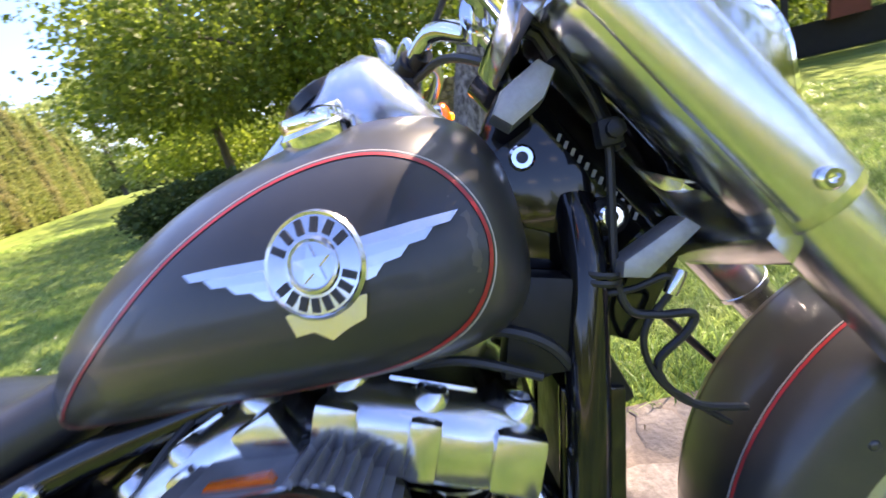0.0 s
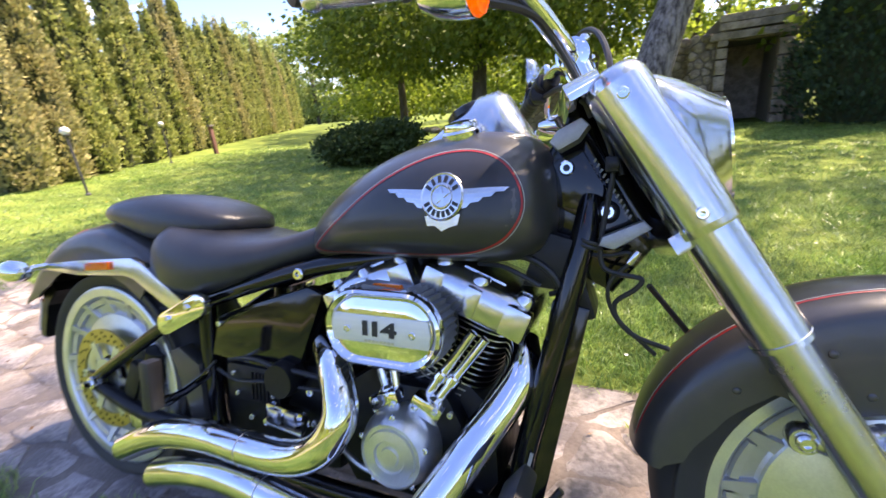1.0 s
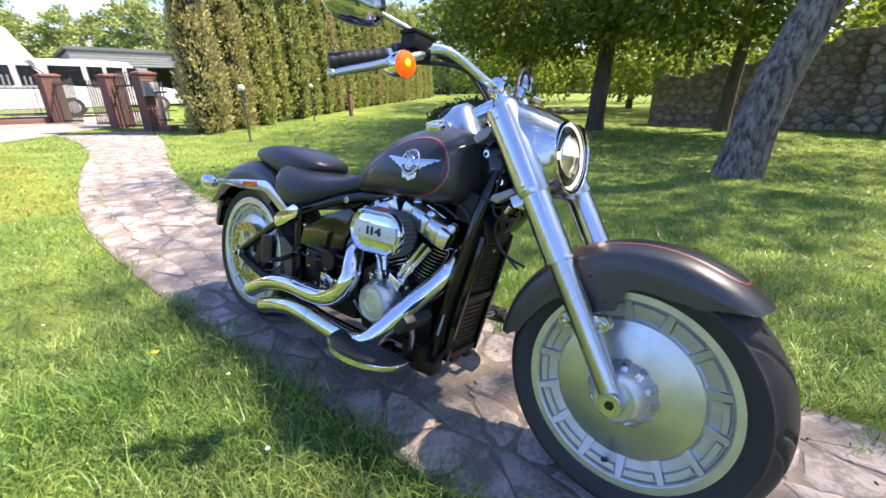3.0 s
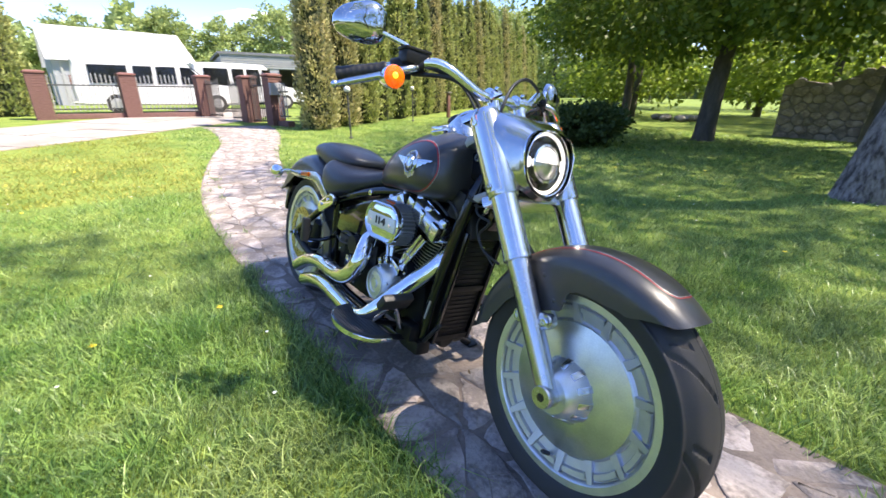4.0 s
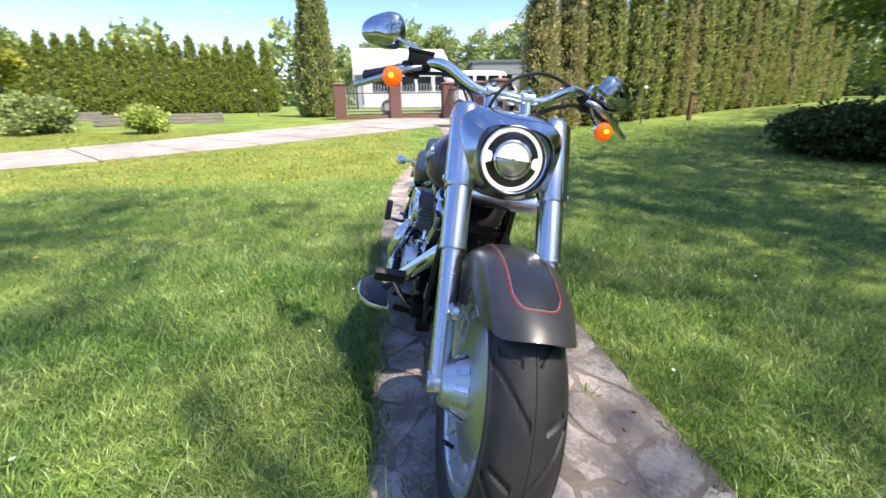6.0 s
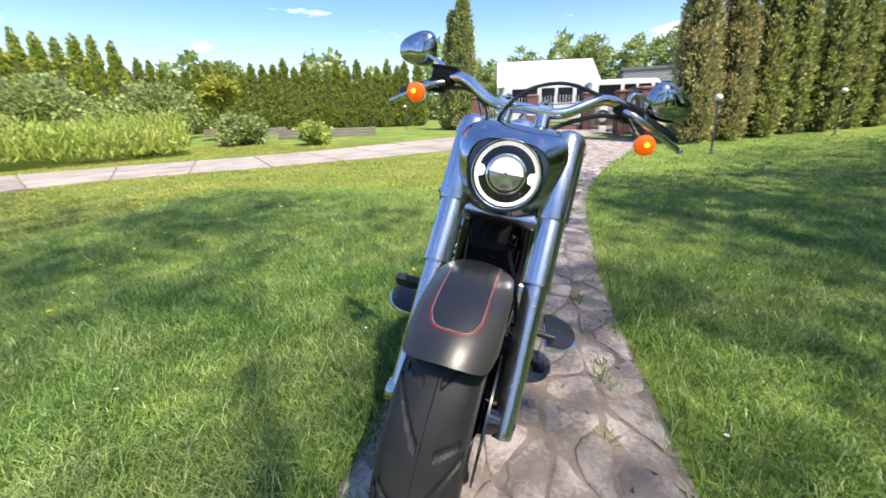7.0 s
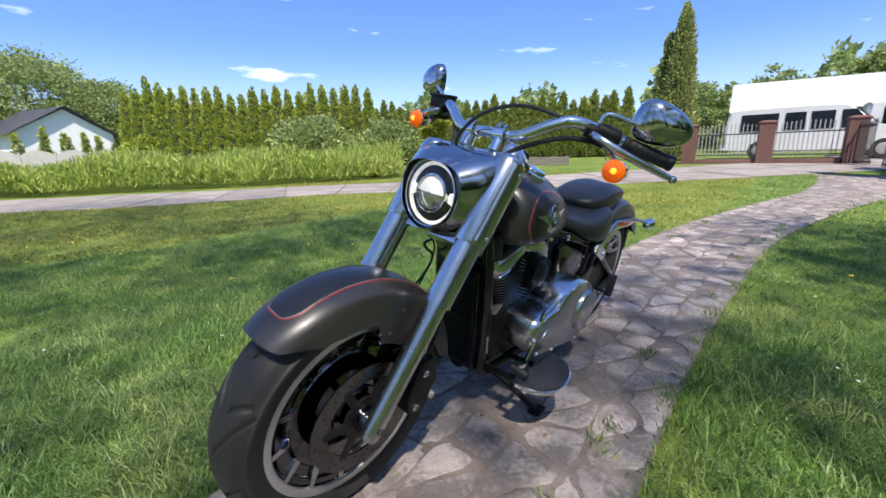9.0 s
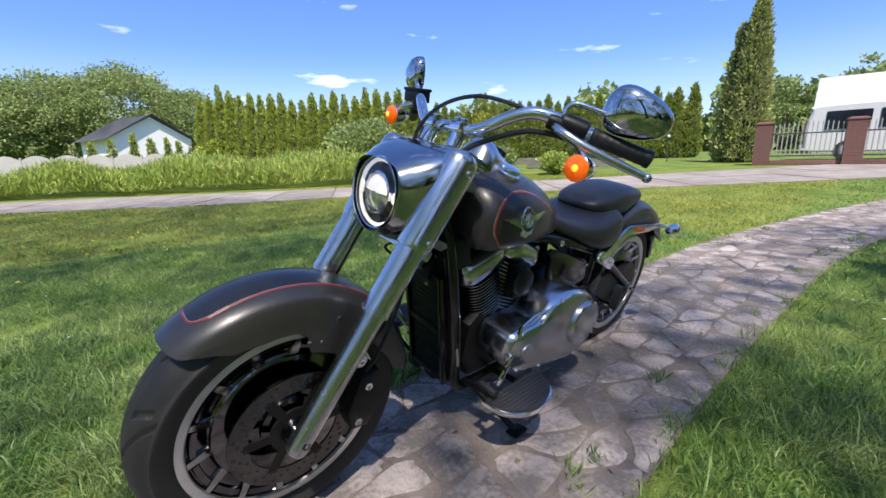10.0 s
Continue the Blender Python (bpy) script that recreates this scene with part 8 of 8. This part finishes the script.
# concrete slabs of the drive
drng = random.Random(9)
nslab = int(drive_len / 1.5)
for i in range(nslab):
    for lo, hi in ((-1, -0.02), (0.02, 1)):
        s0, s1 = i * 1.5 + 0.02, i * 1.5 + 1.48
        bm = bmesh.new()
        top = [drive_at(s0, lo), drive_at(s1, lo), drive_at(s1, hi), drive_at(s0, hi)]
        dz = drng.uniform(0.016, 0.024)
        a = [bm.verts.new((x, y, gz(x, y) - 0.01)) for x, y in top]
        b = [bm.verts.new((x, y, gz(x, y) + dz)) for x, y in top]
        bm.faces.new(b)
        for k in range(4):
            bm.faces.new((a[k], a[(k + 1) % 4], b[(k + 1) % 4], b[k]))
        part("slab", bm, M["concrete"], road)
# flagstones of the path: single stones near the motorcycle, the far stretch as one piece
prng = random.Random(21)
far_bm = bmesh.new()
NEAR_PATH = -3.4
for poly in cells(0, path_len - 0.3, -1.0, 1.0, 0.17, prng, 0.015, 2.25, 0.24):
    rp = rounded(poly, 0.21)
    worn = []
    for k, (u, v) in enumerate(rp):
        u2, v2 = rp[(k + 1) % len(rp)]
        worn.append((u + prng.uniform(-0.008, 0.008), v + prng.uniform(-0.012, 0.012)))
        if math.hypot(u2 - u, v2 - v) > 0.07:
            worn.append(((u + u2) / 2 + prng.uniform(-0.012, 0.012), (v + v2) / 2 + prng.uniform(-0.018, 0.018)))
    rp = worn
    cx, cy = sum(p[0] for p in rp) / len(rp), sum(p[1] for p in rp) / len(rp)
    near = path_at(cx, 0)[0] > NEAR_PATH
    bm = bmesh.new() if near else far_bm
    tx, ty, dz = prng.uniform(-0.02, 0.02), prng.uniform(-0.02, 0.02), prng.choice((0.0095, 0.0115, 0.013, 0.0145, 0.016))
    rings = []
    for s, z in ((1.0, -0.01), (0.985, 0.62), (0.93, 0.92), (0.84, 1.0)):
        ring = []
        for u, v in rp:
            uu, vv = cx + (u - cx) * s + prng.uniform(-0.007, 0.007), cy + (v - cy) * s + prng.uniform(-0.007, 0.007)
            x, y = path_at(uu, min(max(vv, -1), 1))
            ring.append((x, y, gz(x, y) + z * (dz + (uu - cx) * tx + (vv - cy) * ty * 0.5)))
        rings.append(ring)
    loft(bm, rings)
    if near:
        part("flagstone", bm, M["stone"], pavement, smooth=50)
far_stones = part("flagstones", far_bm, M["stone_far"], pavement, smooth=50)
tagged(far_stones, kind="stuff")


def blades(name, label, count, x0, x1, y0, y1, h, w, seed, near=None, material="blade", fine=True, per=1, spread=0.035):
    """Grass blades in leaning tufts; fine ones bend, the others are single slivers."""
    rng = np.random.default_rng(seed)
    x, y = rng.uniform(x0, x1, count), rng.uniform(y0, y1, count)
    crowd = spread * rng.normal(0, 1, (2, count))
    size, turn = np.ones(count), rng.uniform(0, 2 * np.pi, count)
    if per > 1:
        # most blades stand in tufts of their own height and fan out from the middle
        owner = rng.integers(0, count // per, count)
        free = rng.uniform(0, 1, count) < 0.3
        size = np.where(free, 0.75, np.minimum(np.exp(rng.normal(-0.05, 0.36, count // per)), 1.6)[owner])
        fan = np.arctan2(crowd[1], crowd[0]) + rng.normal(0, 0.55, count)
        turn = np.where(free, turn, fan + 0.8 * np.sin(x[owner] * 3.1) * np.sin(y[owner] * 2.3))
        reach = 0.5 + 0.8 * size
        x, y = np.where(free, x, x[owner] + crowd[0] * reach), np.where(free, y, y[owner] + crowd[1] * reach)
    edge = dist_to(path_dense, x, y)
    keep = (edge > 1.0 + rng.uniform(-0.10, 0.05, count) + 0.07 * np.sin(x * 5.3 + y) * np.sin(x * 11.7)) & (dist_to(drive_dense, x, y) > 0.99 + rng.uniform(-0.05, 0.03, count) + 0.04 * np.sin(x * 3.1 + y * 2.2))
    # thins out towards the edges of the patch
    rim = np.minimum(np.minimum(x - x0, x1 - x), np.minimum(y - y0, y1 - y))
    keep &= rng.uniform(0, 0.5, count) < rim + 0.1
    if near is not None:
        keep &= near(x, y)
    x, y, size, turn = x[keep], y[keep], size[keep], turn[keep]
    n = len(x)
    tuft = 0.5 + 0.5 * np.sin(x * 7.1 + y * 3.3 + 2 * np.sin(y * 2.1)) * np.sin(y * 8.3 - x * 2.7 + 2 * np.sin(x * 1.7))
    tall = h * size * rng.uniform(0.35, 1.15, n) * (0.62 + 0.55 * tuft + 0.25 * np.sin(x * 2.3 + 1) * np.sin(y * 2.9))
    tall *= np.where(edge[keep] < 1.3, 1.3, 1.0)
    a = rng.uniform(0, 2 * np.pi, n)
    ca, sa = np.cos(a), np.sin(a)
    lean = rng.uniform(0.3, 1.7, n) * tall
    b = turn if per > 1 else 2.2 * np.sin(x * 3.1 + y * 1.3) + 2.0 * np.sin(y * 3.7 - x) + rng.normal(0, 1.9, n)
    lx, ly = lean * np.cos(b), lean * np.sin(b)
    ww = w * rng.uniform(0.6, 1.3, n)
    z = gz_np(x, y)
    left, right = np.stack([x - ca * ww, y - sa * ww, z], 1), np.stack([x + ca * ww, y + sa * ww, z], 1)
    tip = np.stack([x + lx, y + ly, z + tall * np.where(lean > tall, 0.62, np.where(lean > tall * 0.7, 0.82, 1.0))], 1)
    if fine:
        V = np.empty((n, 5, 3))
        V[:, 0], V[:, 1], V[:, 4] = left, right, tip
        V[:, 2] = np.stack([x + ca * ww * 0.8 + lx * 0.35, y + sa * ww * 0.8 + ly * 0.35, z + tall * 0.64], 1)
        V[:, 3] = np.stack([x - ca * ww * 0.8 + lx * 0.35, y - sa * ww * 0.8 + ly * 0.35, z + tall * 0.64], 1)
        i = np.arange(n)[:, None] * 5
        me = soup(name, V.reshape(-1, 3), i + np.array([[0, 1, 2, 3]]), i + np.array([[3, 2, 4]]), M[material])
    else:
        V = np.stack([left, right, tip], 1)
        me = soup(name, V.reshape(-1, 3), None, np.arange(n * 3).reshape(-1, 3), M[material])
    tagged(new(name, me), label, "grass", kind="stuff")


def walked(x, y):
    return (x > -1.7) & (x < 2.7) & (y > -1.9) & (y < 2.7)


def middle(x, y):
    return (x > -4.2) & (x < 4.2) & (y > -4.2) & (y < 5.2)


blades("grass", "lush long fine grass beside the path", 200000, -1.7, 2.7, -1.9, 0.3, 0.070, 0.0020, 1, per=34, spread=0.034)
blades("grass", "lush long fine grass in the shade beside the path", 115000, -1.7, 2.7, 1.0, 2.7, 0.066, 0.0020, 2, per=34, spread=0.034)
blades("grass", "uneven green lawn grass around the path", 300000, -4.2, 4.2, -4.2, 5.2, 0.062, 0.0031, 3, lambda x, y: ~walked(x, y), fine=False, per=30, spread=0.05)
blades("grass", "mown yellowish lawn grass in the open", 210000, -13, 6, -12, 0.6, 0.06, 0.0062, 4, lambda x, y: ~middle(x, y), "blade_dry_sunny", False, 16, 0.09)
blades("grass", "mown green lawn grass towards the trees", 160000, -13, 6, 0.4, 13, 0.065, 0.0062, 5, lambda x, y: ~middle(x, y), fine=False, per=16, spread=0.09)

# small flowers in the lawn
rng = np.random.default_rng(33)
for name, label, n, size, key in (("clover_flowers", "tiny white clover flowers scattered in the lawn", 200, 0.008, "petal_white"), ("dandelions", "scattered small yellow dandelion flowers", 60, 0.017, "petal_yellow")):
    x, y = rng.uniform(-7, 3, n), rng.uniform(-6, 7, n)
    keep = dist_to(path_dense, x, y) > 1.1
    x, y = x[keep], y[keep]
    V, F = [], []
    for a, b in zip(x, y):
        z = gz(a, b) + rng.uniform(0.045, 0.075)
        base = len(V)
        V.append((a, b, z + size * 0.5))
        for q in range(6):
            V.append((a + size * math.cos(q * math.pi / 3), b + size * math.sin(q * math.pi / 3), z))
        F += [(base, base + 1 + q, base + 1 + (q + 1) % 6) for q in range(6)]
    tagged(new(name, soup(name, np.array(V), None, np.array(F), M[key])), label, "flowers", kind="stuff")
# tufts of grass in the joints and dry leaves on the stones
rng = np.random.default_rng(41)
pts, dirs = [], []
for k in range(46):
    x, y = path_at(rng.uniform(1.8, 9.5), rng.choice((-1, 1)) * rng.uniform(0.45, 0.98) ** 0.6)
    for q in range(rng.integers(8, 26)):
        pts.append((x + rng.normal(0, 0.018), y + rng.normal(0, 0.018), gz(x, y) + 0.008))
        dirs.append((rng.normal(0, 0.5), rng.normal(0, 0.5), 1.0))
V, Q = leaves(np.array(pts), np.array(dirs), 0.055, 0.005, rng, 0.1, 0.2)
tagged(new("weeds", soup("weeds", V, Q, None, M["blade"])), "small tufts of grass growing between the flagstones", "grass", kind="stuff")
pts, dirs = [], []
for k in range(70):
    x, y = path_at(rng.uniform(1.8, 10.0), rng.uniform(-0.95, 0.95))
    pts.append((x, y, gz(x, y) + 0.019))
    dirs.append((rng.normal(0, 1), rng.normal(0, 1), 0.05))
V, Q = leaves(np.array(pts), np.array(dirs), 0.026, 0.012, rng, 0.3, 0.05)
tagged(new("leaf_litter", soup("leaf_litter", V, Q, None, M["dryleaf"])), "small dry brown leaves scattered over the path", "leaves", kind="stuff")
# a dry twig on the stones
bm = bmesh.new()
tube(bm, [(0.44, 0.225, 0.024), (0.50, 0.235, 0.032), (0.56, 0.20, 0.026)], 0.0022, 6, 4)
tube(bm, [(0.50, 0.235, 0.032), (0.53, 0.29, 0.026)], 0.0015, 6, 3)
tagged(part("twig", bm, M["wood"], None), "thin dry forked twig lying on the path", "twig")
